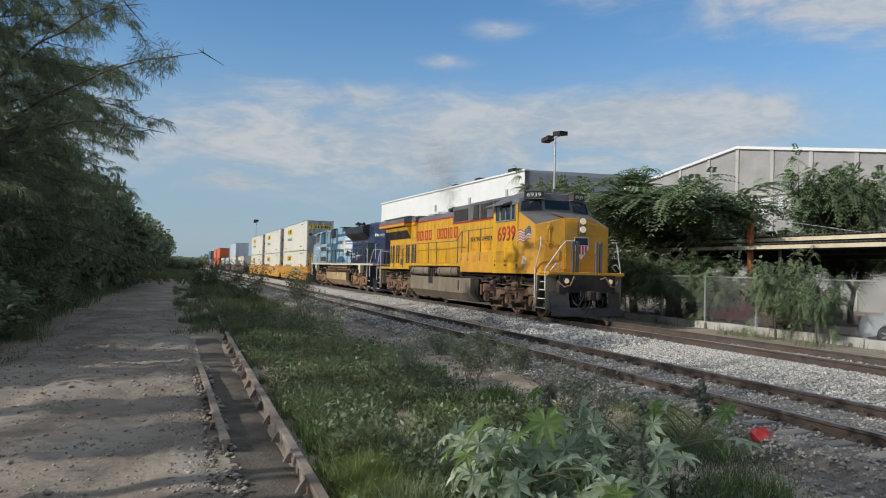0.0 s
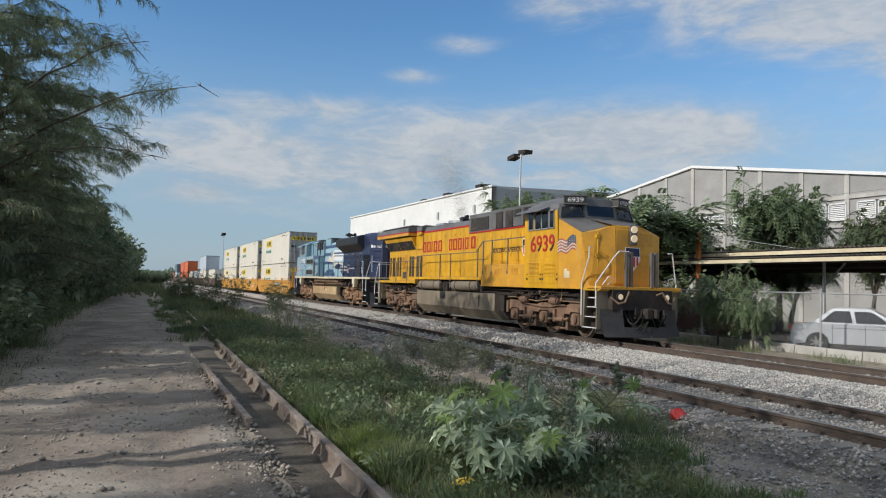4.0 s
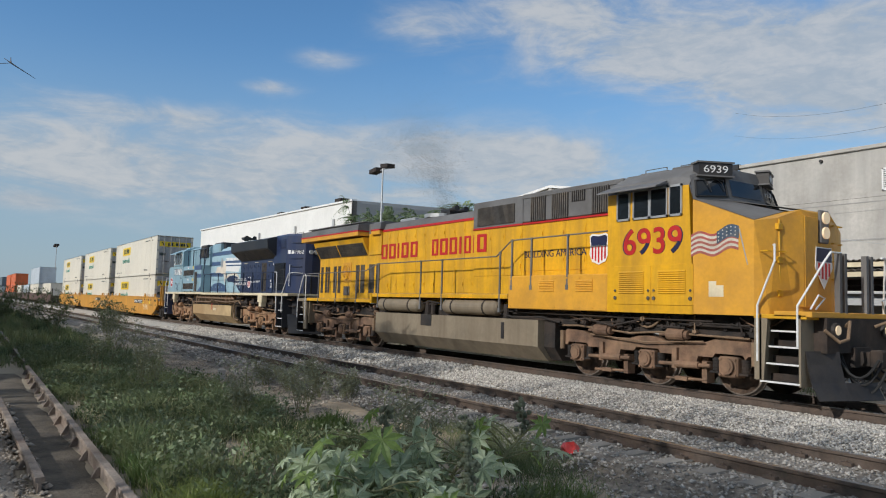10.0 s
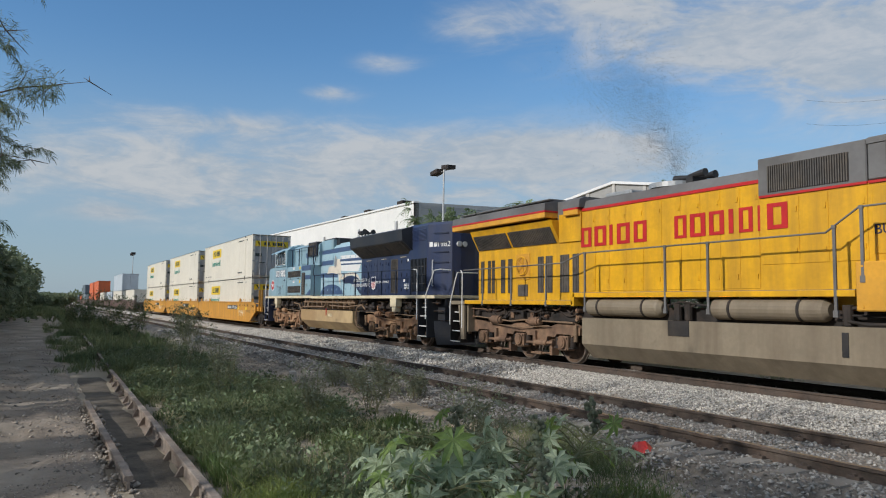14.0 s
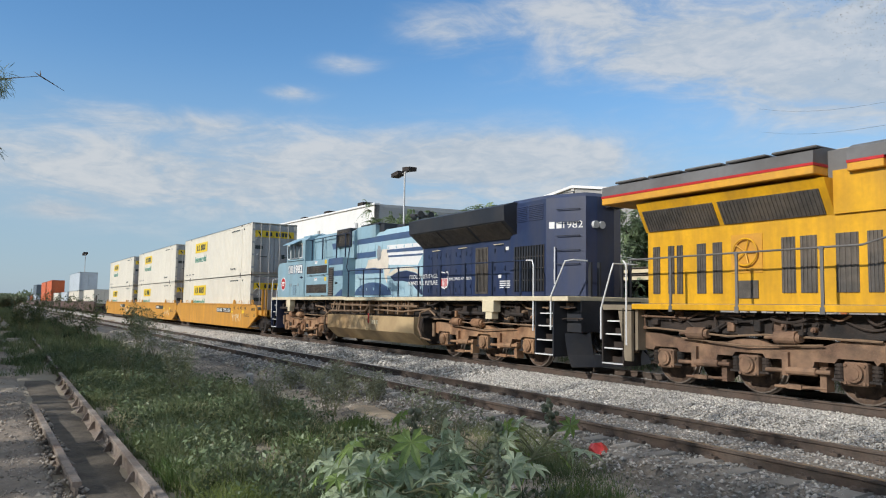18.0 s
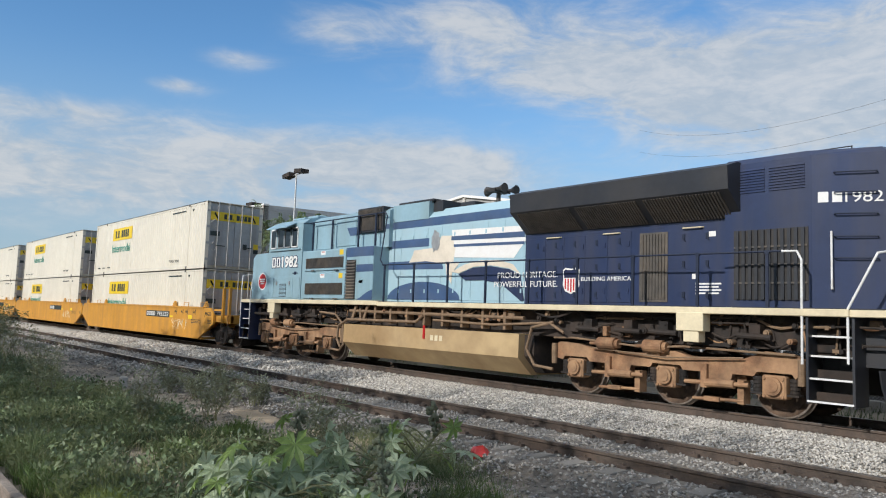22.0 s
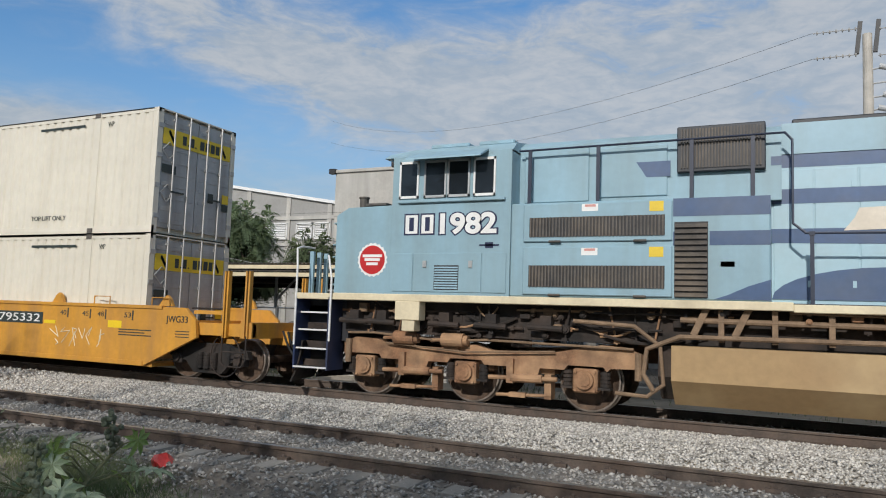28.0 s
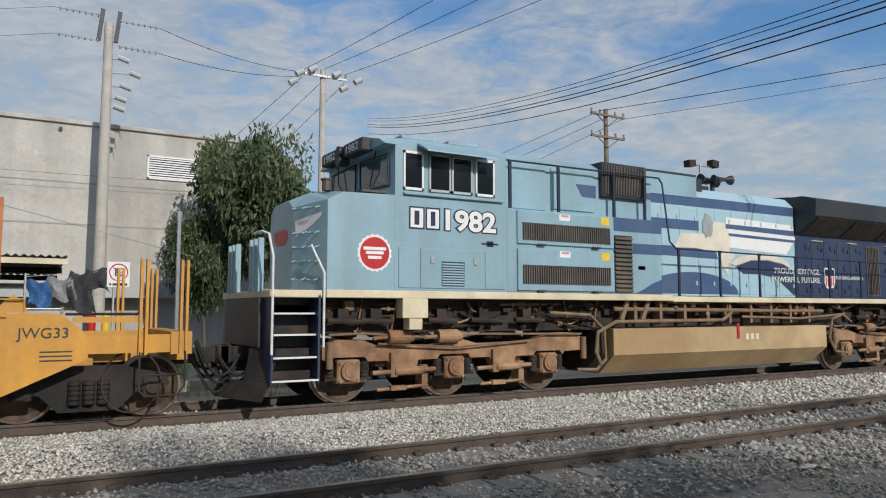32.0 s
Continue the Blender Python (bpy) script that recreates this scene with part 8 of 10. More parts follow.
for j, (x0, x1, z0, z1, m) in enumerate(((2.25, 2.75, 1.75, 2.32, M_CLOTHB), (2.70, 3.3, 1.9, 2.40, M_CLOTHG), (3.15, 3.75, 1.62, 2.55, M_CLOTHD), (3.5, 4.1, 2.2, 2.65, M_CLOTHD))):
    bm = B()
    rows = []
    for i in range(7):
        u = i / 6
        rows.append([bm.verts.new((x0 + (x1 - x0) * v + 0.05 * math.sin(5 * u + j), 8 + 0.08 * math.sin(9 * v + 3 * u + j), z0 + (z1 - z0) * u - 0.12 * v * (1 - u) + 0.06 * math.sin(7 * v + j))) for v in (0, 0.2, 0.4, 0.6, 0.8, 1)])
    for a, b in zip(rows, rows[1:]):
        for i in range(5):
            bm.faces.new((a[i], a[i + 1], b[i + 1], b[i]))
    bm.normal_update()
    bmesh.ops.solidify(bm, geom=bm.faces[:], thickness=0.006)
    part("cloth", bm, m, T)
bm = B()
rod(bm, (2.2, 8, 2.42), (4.2, 8, 2.62), 0.008, 5)
rod(bm, (2.2, 8, GZ), (2.2, 8, 2.5), 0.03, 6)
rod(bm, (4.2, 8, GZ), (4.2, 8, 2.7), 0.03, 6)
part("line", bm, M_GALV, T)
for x, m, word in ((3.55, M_RED, "red"), (3.85, M_TAGY, "yellow")):
    T = thing("guard_post", "short %s painted steel guard post by the car park" % word, "bollard", "guard posts", at=(x, 6.1, GZ))
    bm = B()
    rod(bm, (x, 6.1, GZ), (x, 6.1, 1.46), 0.09, 14)
    rod(bm, (x, 6.1, 1.46), (x, 6.1, 1.5), 0.09, 14, 0.06)
    part("shaft", bm, m, T)
    bm = B()
    rod(bm, (x, 6.1, GZ), (x, 6.1, GZ + 0.03), 0.15, 14)
    part("base_plate", bm, M_GALV, T)


# ---- parked cars ----
M_TYRE = mat("tyre_rubber", (0.02, 0.02, 0.021), 0.85, 0, 0.2, 8)
M_ALLOY = mat("alloy_rim", (0.50, 0.50, 0.51), 0.35, 0.8, 0.05, 8)
M_TAIL = mat("tail_lamp", (0.40, 0.02, 0.02), 0.2, 0, 0.05, 8)


def sedan(x, y, heading, paint, label, length=4.45):
    C = thing("parked_car", label, "car", "cars in the car park", at=(0, 0, 0))
    h = length / 2
    gz = 0.0
    side = [(-h, 0.35), (-h + 0.02, 0.62), (-h + 0.10, 0.86), (-h + 0.85, 0.95), (h - 1.35, 0.93), (h - 0.35, 0.78), (h - 0.06, 0.62), (h, 0.40), (h - 0.1, 0.22)]
    def arch(c):
        return [(c + 0.36 * math.cos(t), 0.30 + 0.36 * math.sin(t)) for t in [math.pi * k / 6 for k in range(7)]]
    low = [(h - 0.5, 0.2)] + [(a, max(b, 0.2)) for a, b in arch(h - 0.86)] + [(a, max(b, 0.2)) for a, b in arch(-h + 0.80)] + [(-h + 0.1, 0.22)]
    bm = B()
    outline = side + low
    ring = lambda yy, sc: [(a * sc, yy, b) for a, b in outline]
    loft(bm, [ring(-0.86, 0.985), ring(-0.84, 1.0), ring(0.84, 1.0), ring(0.86, 0.985)])
    body = part("body", bm, paint, C)
    bm = B()
    g0, g1 = [(-h + 0.62, 0.93), (h - 1.30, 0.92)], [(-h + 1.22, 1.42), (h - 2.12, 1.43)]
    loft(bm, [[(g0[0][0], -0.78, g0[0][1]), (g0[1][0], -0.78, g0[1][1]), (g0[1][0], 0.78, g0[1][1]), (g0[0][0], 0.78, g0[0][1])],
              [(g1[0][0], -0.60, g1[0][1]), (g1[1][0], -0.60, g1[1][1]), (g1[1][0], 0.60, g1[1][1]), (g1[0][0], 0.60, g1[0][1])],
              [(g1[0][0] + 0.15, -0.50, g1[0][1] + 0.045), (g1[1][0] - 0.15, -0.50, g1[1][1] + 0.045), (g1[1][0] - 0.15, 0.50, g1[1][1] + 0.045), (g1[0][0] + 0.15, 0.50, g1[0][1] + 0.045)]])
    part("roof", bm, paint, C)
    for s in (-1, 1):
        mid = (g0[0][0] + g0[1][0]) / 2
        mt = (g1[0][0] + g1[1][0]) / 2
        f = lambda u, v: (g0[0][0] * (1 - u) + g0[1][0] * u) * (1 - v) + (g1[0][0] * (1 - u) + g1[1][0] * u) * v
        for u0, u1 in ((0.09, 0.48), (0.52, 0.93)):
            bm = B()
            pts = []
            for u, v in ((u0, 0.10), (u1, 0.10), (u1 - 0.03, 0.86), (u0 + 0.02, 0.86)):
                yy = s * (0.78 - 0.18 * v + 0.006)
                pts.append((f(u, v), yy, 0.93 + 0.49 * v))
            quad(bm, pts)
            part("side_window", bm, M_GLASS, C)
        bm = B()
        obox(bm, (h - 1.62, s * 0.92, 0.98), (0.10, 0.16, 0.11), (0, 0, 0))
        part("mirror", bm, paint, C)
        bm = B()
        obox(bm, (h - 0.16, s * 0.64, 0.66), (0.22, 0.36, 0.13), (0, 18, -s * 18))
        part("headlight", bm, M_CLEAR, C)
        bm = B()
        obox(bm, (-h + 0.06, s * 0.66, 0.78), (0.12, 0.34, 0.15), (0, 0, s * 12))
        part("tail_light", bm, M_TAIL, C)
        bm = B()
        for xx in (h - 1.55, -0.05, -h + 1.25):
            box(bm, xx - 0.006, xx + 0.006, s * 0.842, s * 0.866, 0.32, 0.92)
        box(bm, -h + 1.2, h - 1.5, s * 0.85, s * 0.868, 0.80, 0.812)
        part("door_gap", bm, M_BLACK, body)
        bm = B()
        for xx in (0.05, -1.05):
            box(bm, xx - 0.35, xx - 0.18, s * 0.86, s * 0.885, 0.76, 0.79)
        part("door_handle", bm, paint, body)
        for c in (h - 0.86, -h + 0.80):
            bm = B()
            lathe(bm, [(0.20, s * 0.70), (0.30, s * 0.68), (0.318, s * 0.72), (0.318, s * 0.84), (0.30, s * 0.87), (0.20, s * 0.86)], (c, 0, 0.315), "y", 22)
            ty = part("wheel", bm, M_TYRE, C)
            bm = B()
            for k in range(7):
                a = 2 * math.pi * k / 7
                obox(bm, (c + 0.10 * math.cos(a), s * 0.865, 0.315 + 0.10 * math.sin(a)), (0.20, 0.02, 0.045), (0, -math.degrees(a), 0))
            rod(bm, (c, s * 0.82, 0.315), (c, s * 0.858, 0.315), 0.19, 18)
            part("rim", bm, M_ALLOY, ty)
    for a, b, sg_ in ((g0[1], g1[1], 1), (g0[0], g1[0], -1)):
        bm = B()
        quad(bm, [(a[0] + sg_ * 0.006 - sg_ * 0.05, -0.70, a[1] + 0.05), (a[0] + sg_ * 0.006 - sg_ * 0.05, 0.70, a[1] + 0.05), (b[0] + sg_ * 0.012, 0.54, b[1] - 0.03), (b[0] + sg_ * 0.012, -0.54, b[1] - 0.03)])
        part("windscreen", bm, M_GLASS, C)
    bm = B()
    box(bm, h - 0.06, h + 0.01, -0.45, 0.45, 0.44, 0.56)
    part("grille", bm, M_BLACK, C)
    bm = B()
    box(bm, -h - 0.012, -h + 0.03, -0.26, 0.26, 0.58, 0.70)
    pl = part("number_plate", bm, M_WHITE, C)
    bm = B()
    for k in range(5):
        box(bm, -h - 0.016, -h - 0.01, -0.2 + 0.085 * k, -0.14 + 0.085 * k, 0.61, 0.67)
    part("plate_bar", bm, M_DARKPRINT, pl)
    C.matrix_world = pose(x, y, GZ + 0.03, 0, 0, heading)
    return C


M_SILVER = mat("silver_car_paint", (0.62, 0.63, 0.63), 0.3, 0.2, 0.03, 4)
M_DKRED = mat("dark_red_car_paint", (0.10, 0.018, 0.018), 0.25, 0.3, 0.05, 4)
M_DKGREY = mat("blue_grey_car_paint", (0.13, 0.145, 0.17), 0.25, 0.5, 0.05, 4)
sedan(-12.75, 7.75, 33, M_SILVER, "silver saloon car parked behind the fence")
sedan(-8.3, 11.2, 118, M_SILVER, "silver saloon parked tail-on to the fence")
sedan(-20.6, 7.4, 5, M_DKRED, "dark red saloon parked under the trees")
sedan(-21.6, 10.9, 100, M_DKGREY, "blue-grey saloon parked under the carport")
sedan(-4.8, 11.4, 95, M_DKGREY, "dark grey saloon under the carport")


# ---- poles, lamps and wires ----
def utility_pole(x, y, top, label, concrete=True, arms=1, r=0.13):
    P = thing("utility_pole", label, "utility pole", "utility poles", at=(x, y, GZ))
    m = M_CONCPOLE if concrete else M_WOODPOLE
    bm = B()
    rod(bm, (x, y, GZ), (x, y, top), r * 1.5, 12, r)
    part("shaft", bm, m, P)
    for k in range(arms):
        z = top - 0.35 - 1.1 * k
        bm = B()
        box(bm, x - 1.1, x + 1.1, y - 0.2, y - 0.1, z - 0.05, z + 0.05)
        if not concrete:
            obox(bm, (x - 0.35, y - 0.14, z - 0.28), (0.8, 0.04, 0.04), (0, 35, 0))
            obox(bm, (x + 0.35, y - 0.14, z - 0.28), (0.8, 0.04, 0.04), (0, -35, 0))
        part("crossarm", bm, M_GALV if concrete else M_WOODPOLE, P)
        for dx in (-1.05, -0.5, 0.5, 1.05):
            bm = B()
            for j in range(3):
                rod(bm, (x + dx, y - 0.15, z + 0.06 + 0.07 * j), (x + dx, y - 0.15, z + 0.11 + 0.07 * j), 0.055, 10)
            part("insulator", bm, M_BLOCK, P)
    return P


def dead_end_pole():
    P = thing("utility_pole", "tall pale concrete utility pole with cut-outs and long insulator strings", "utility pole", "utility poles", at=(4.52, 15.3, GZ))
    x, y, t = 4.52, 15.3, 12.05
    bm = B()
    rod(bm, (x, y, GZ), (x, y, t - 0.2), 0.23, 14, 0.15)
    part("shaft", bm, M_CONCPOLE, P)
    for dx in (-0.28, 0.28):
        bm = B()
        obox(bm, (x + dx, y - 0.15, t - 0.35), (0.14, 0.12, 1.15), (0, 6 if dx < 0 else 6, 0))
        part("bracket", bm, M_BLACK, P)
    for dx, z in ((-1, t - 0.02), (1, t - 0.1), (-1, t - 0.95), (1, t - 1.05)):
        bm = B()
        for j in range(7):
            rod(bm, (x + dx * (0.35 + 0.2 * j), y - 0.15, z + 0.0 * j), (x + dx * (0.39 + 0.2 * j), y - 0.15, z), 0.07, 8)
        rod(bm, (x + dx * 0.3, y - 0.15, z), (x + dx * 1.7, y - 0.15, z), 0.015, 6)
        part("insulator", bm, M_BLOCK, P)
    for j, (dx, z) in enumerate(((0.5, t - 1.5), (0.9, t - 2.0), (0.6, t - 2.5), (0.45, t - 2.95), (0.4, t - 3.3))):
        bm = B()
        rod(bm, (x + dx - 0.18, y - 0.2, z + 0.05), (x + dx + 0.18, y - 0.2, z - 0.05), 0.10, 10)
        rod(bm, (x, y, z), (x + dx, y - 0.2, z), 0.03, 6)
        rod(bm, (x + dx + 0.18, y - 0.2, z - 0.05), (x + dx + 0.25, y - 0.2, z - 0.4), 0.012, 5)
        part("cutout", bm, M_GREY_CLAD, P)


dead_end_pole()
P3 = utility_pole(13.7, 18.1, 12.5, "slim pale pole with grey transformers on its crossarm", True, 1)
for dx, dz in ((-1.2, -0.15), (-0.6, 0.1), (0.55, 0.05), (1.6, -0.1), (0.9, -0.55), (-1.5, -0.6)):
    bm = B()
    rod(bm, (13.7 + dx - 0.16, 17.8, 12.25 + dz - 0.1), (13.7 + dx + 0.16, 17.8, 12.25 + dz + 0.1), 0.14, 10)
    part("transformer", bm, M_GREY_CLAD, P3)
utility_pole(27.1, 14.1, 11.6, "brown wooden utility pole with two crossarms", False, 2, 0.11)


def flood_pole(x, y, top, spread, label, head):
    P = thing("floodlight_pole", label, "floodlight pole", at=(x, y, GZ))
    bm = B()
    rod(bm, (x, y, GZ), (x, y, top), 0.11, 10, 0.07)
    part("shaft", bm, M_GALV, P)
    bm = B()
    rod(bm, (x - spread, y, top - 0.1), (x + spread, y, top - 0.1), 0.04, 8)
    part("arm", bm, M_GALV, P)
    for s in (-1, 1):
        bm = B()
        obox(bm, (x + s * spread, y - 0.1, top + (0.05 if s > 0 else -0.1)), head, (0, s * 6, 0))
        part("lamp_head", bm, M_UNDER, P, "dark lamp head")


flood_pole(-49.5, 14.8, 12.5, 0.95, "tall grey pole with two square lamp heads", (1.15, 0.7, 0.32))
flood_pole(33.3, 13.6, 9.4, 0.9, "short pole with two floodlights", (0.5, 0.4, 0.35))
flood_pole(-210.0, 8.0, 14.0, 1.2, "distant grey pole with two lamp heads", (1.6, 1.0, 0.5))


def wire(name, a, b, sag, r, label):
    T = thing("overhead_wire", label, "cable", "overhead wires", at=a)
    a, b = Vector(a), Vector(b)
    pts = []
    n = 14
    for k in range(n + 1):
        u = k / n
        p = a.lerp(b, u)
        p.z -= sag * 4 * u * (1 - u)
        pts.append(p)
    bm = B()
    tube(bm, pts, r, 5)
    part("strand", bm, M_BLACK, T)


WL = "dark overhead wire between utility poles"
wire("w", (2.8, 15.15, 12.05), (-39.5, 47.2, 20.6), 2.2, 0.007, WL)
wire("w", (2.8, 15.15, 11.1), (-39.5, 47.2, 18.4), 2.0, 0.007, WL)
wire("w", (6.2, 15.15, 11.95), (12.6, 18.0, 12.2), 0.25, 0.012, WL)
wire("w", (6.2, 15.15, 11.0), (12.6, 18.0, 12.0), 0.25, 0.012, WL)
for dx, dz in ((-1.0, 0), (0.0, 0.2), (1.0, 0.1)):
    wire("w", (13.7 + dx, 18.0, 12.3 + dz), (22.0 + dx * 3, -14.0, 15.5 + dz), 0.7, 0.012, WL)
    wire("w", (13.7 + dx, 18.0, 12.0), (10.5 + dx * 2, 40.0, 7.5), 0.2, 0.012, WL)
# the bundle that crosses high over the tracks
for k, (dz, r) in enumerate(((0.55, 0.014), (0.42, 0.014), (0.22, 0.02), (0.10, 0.022), (-0.25, 0.018))):
    wire("w", (26.4, 41.2, 16.4 + dz * 1.6), (18.1 + 0.04 * k, -8.0, 8.05 + dz), 1.1, r, "thick dark cable of a bundle over the tracks")
for dx, dz in ((-1.0, 0), (0.0, 0.25), (1.0, -0.1)):
    wire("w", (27.1 + dx, 13.95, 11.3 + dz), (60.0, -30 + dx * 2, 16.5 + dz), 0.6, 0.012, WL)
    wire("w", (27.1 + dx, 13.95, 11.2), (28 + dx * 3, 50.0, 9.5), 0.4, 0.012, WL)
wire("w", (-30, 16.2, 6.4), (30, 16.4, 7.0), 0.3, 0.006, "thin wire slung along the concrete wall")

# ---- plants ----


def mesh_from(name, vs, fs, material):
    me = bpy.data.meshes.new(name)
    if isinstance(fs, np.ndarray):
        n, k = fs.shape
        me.vertices.add(len(vs))
        me.vertices.foreach_set("co", np.ascontiguousarray(vs, dtype=np.float32).ravel())
        me.loops.add(n * k)
        me.loops.foreach_set("vertex_index", fs.astype(np.int32).ravel())
        me.polygons.add(n)
        me.polygons.foreach_set("loop_start", np.arange(0, n * k, k, dtype=np.int32))
        me.update(calc_edges=True)
    else:
        me.from_pydata(vs, [], fs)
        me.update()
    me.materials.append(material)
    return me


def leaf_cloud(centres, radii, per, size, seed, droop=0.3, slim=0.45, flat=0.8):
    """Many small folded leaves scattered in clumps; returns vertices and faces."""
    rng = np.random.default_rng(seed)
    vs, fs = [], []
    C = np.repeat(np.asarray(centres, float), per, axis=0)
    R = np.repeat(np.asarray(radii, float), per)
    n = len(C)
    d = rng.normal(size=(n, 3))
    d /= np.linalg.norm(d, axis=1)[:, None]
    rad = R * rng.uniform(0.25, 1.0, n) ** 0.6
    p = C + d * rad[:, None] * np.array([1, 1, flat])
    a = rng.normal(size=(n, 3)) + d * 0.8
    a[:, 2] -= droop
    a /= np.linalg.norm(a, axis=1)[:, None]
    b = np.cross(a, rng.normal(size=(n, 3)))
    b /= np.linalg.norm(b, axis=1)[:, None] + 1e-9
    s = size * rng.uniform(0.6, 1.4, n)
    up = np.cross(a, b)
    q0, q1, q2, q3 = p, p + a * (s * 0.5)[:, None] + b * (s * slim * 0.5)[:, None], p + a * s[:, None], p + a * (s * 0.5)[:, None] - b * (s * slim * 0.5)[:, None]
    q1 += up * (s * 0.08)[:, None]
    q3 += up * (s * 0.08)[:, None]
    V = np.stack([q0, q1, q2, q3], 1).reshape(-1, 3)
    return V, np.arange(n * 4).reshape(-1, 4)


def limbs(bm, base, height, spread, rng, levels=3, r0=0.16, fork=3, tilt=0.5, lean=(0, 0)):
    """A tapered trunk that forks; returns the tips."""
    tips = []

    def grow(p, d, length, r, lev):
        q = p + d * length * 0.5 + Vector((rng.uniform(-1, 1), rng.uniform(-1, 1), 0)) * length * 0.06
        e = q + (d + Vector((rng.uniform(-1, 1), rng.uniform(-1, 1), 0.1)) * 0.2).normalized() * length * 0.5
        rod(bm, p, q, r, 7, r * 0.85)
        rod(bm, q, e, r * 0.85, 7, r * 0.66)
        if lev == 0:
            tips.append(e)
            tips.append(q)
            return
        k = fork if lev < levels else fork + 1
        ph = rng.uniform(0, 6.28)
        for i in range(k):
            a = ph + 6.283 * i / k + rng.uniform(-0.4, 0.4)
            t = tilt * rng.uniform(0.6, 1.3)
            nd = (d * math.cos(t) + Vector((math.cos(a), math.sin(a), 0.15)) * math.sin(t) * spread).normalized()
            grow(e, nd, length * rng.uniform(0.55, 0.8), r * 0.58, lev - 1)
        if lev < levels:
            tips.append(e)
    grow(Vector(base), Vector((lean[0], lean[1], 1)).normalized(), height, r0, levels)
    return tips


def tree_mesh(seed, trunk, spread, clump, per, size, leafmat, levels=3, r0=0.15, fork=3, tilt=0.6, droop=0.3, slim=0.45, lean=(0, 0), shoots=0.0, skirt=0):
    rng = random.Random(seed)
    bm = B()
    tips = limbs(bm, (0, 0, 0), trunk, spread, rng, levels, r0, fork, tilt, lean)
    for t in list(tips):
        if rng.random() < shoots:
            e = t + Vector((rng.uniform(-1, 1), rng.uniform(-1, 1), rng.uniform(0.1, 1.1))) * clump * 1.6
            rod(bm, t, e, 0.02, 5, 0.006)
            tips += [e, t.lerp(e, 0.6)]
    for k in range(skirt):
        a = 6.283 * k / max(1, skirt)
        tips.append(Vector((math.cos(a) * 1.3 * rng.uniform(0.3, 1.2), math.sin(a) * 1.3 * rng.uniform(0.3, 1.2), rng.uniform(0.3, 1.6))))
    tm = bpy.data.meshes.new("trunk")
    bm.to_mesh(tm)
    bm.free()
    tm.materials.append(M_BARK)
    V, F = leaf_cloud([tuple(t) for t in tips], [clump * rng.uniform(0.45, 1.3) for _ in tips], per, size, seed, droop, slim)
    return tm, mesh_from("crown", V, F, leafmat)


def plant_tree(meshes, x, y, z, turn, scale, label, name="tree", group=""):
    T = new(name)
    if len(scale) == 2:
        # wanted width and height
        co = np.empty(len(meshes[1].vertices) * 3)
        meshes[1].vertices.foreach_get("co", co)
        co = co.reshape(-1, 3)
        w = max(np.ptp(np.percentile(co[:, k], (2, 98))) for k in (0, 1))
        scale = (scale[0] / w, scale[0] / w, scale[1] / np.percentile(co[:, 2], 99.5))
    T.matrix_world = Matrix.Translation((x, y, z)) @ Matrix.Rotation(radians(turn), 4, "Z") @ Matrix.Diagonal((*scale, 1))
    tagged(T, label, "tree" if name == "tree" else "bush", group)
    for n, me in zip(("trunk", "crown"), meshes):
        o = new(n, me)
        o.parent = T
    return T


def frond_crown(tips, per, length, seed, material, leaflet=0.10, pairs=7):
    """Feather-shaped compound leaves that arch out and droop from the shoots."""
    rng = np.random.default_rng(seed)
    C = np.repeat(np.asarray(tips, float), per, axis=0)
    n = len(C)
    mid = C.mean(axis=0)
    d = C - mid
    d /= np.linalg.norm(d, axis=1)[:, None] + 1e-6
    d = d * 0.7 + rng.normal(size=(n, 3)) * 0.75
    d[:, 2] += 0.25
    d /= np.linalg.norm(d, axis=1)[:, None]
    L = length * rng.uniform(0.6, 1.35, n)
    C = C + rng.normal(size=(n, 3)) * length * 0.16
    u = np.linspace(0.2, 1.0, pairs)
    base = C[:, None] + d[:, None] * (L[:, None] * u)[..., None]
    base[..., 2] -= 0.55 * L[:, None] * u ** 2
    tan = np.repeat(d[:, None], pairs, axis=1).copy()
    tan[..., 2] -= 1.1 * u
    tan /= np.linalg.norm(tan, axis=2)[..., None]
    side = np.cross(tan, np.array((0.0, 0.0, 1.0)))
    side /= np.linalg.norm(side, axis=2)[..., None] + 1e-6
    quads = []
    s_ = leaflet * (1.15 - 0.5 * u)[None, :, None] * rng.uniform(0.8, 1.25, (n, 1, 1))
    for g in (-1, 1):
        a = side * g * 0.9 + tan * 0.45
        a[..., 2] -= 0.3
        w = tan * 0.30
        quads.append(np.stack([base, base + a * s_ * 0.5 + w * s_, base + a * s_, base + a * s_ * 0.5 - w * s_], axis=2).reshape(-1, 3))
    V = np.concatenate(quads)
    return mesh_from("crown", V, np.arange(len(V)).reshape(-1, 4), material)


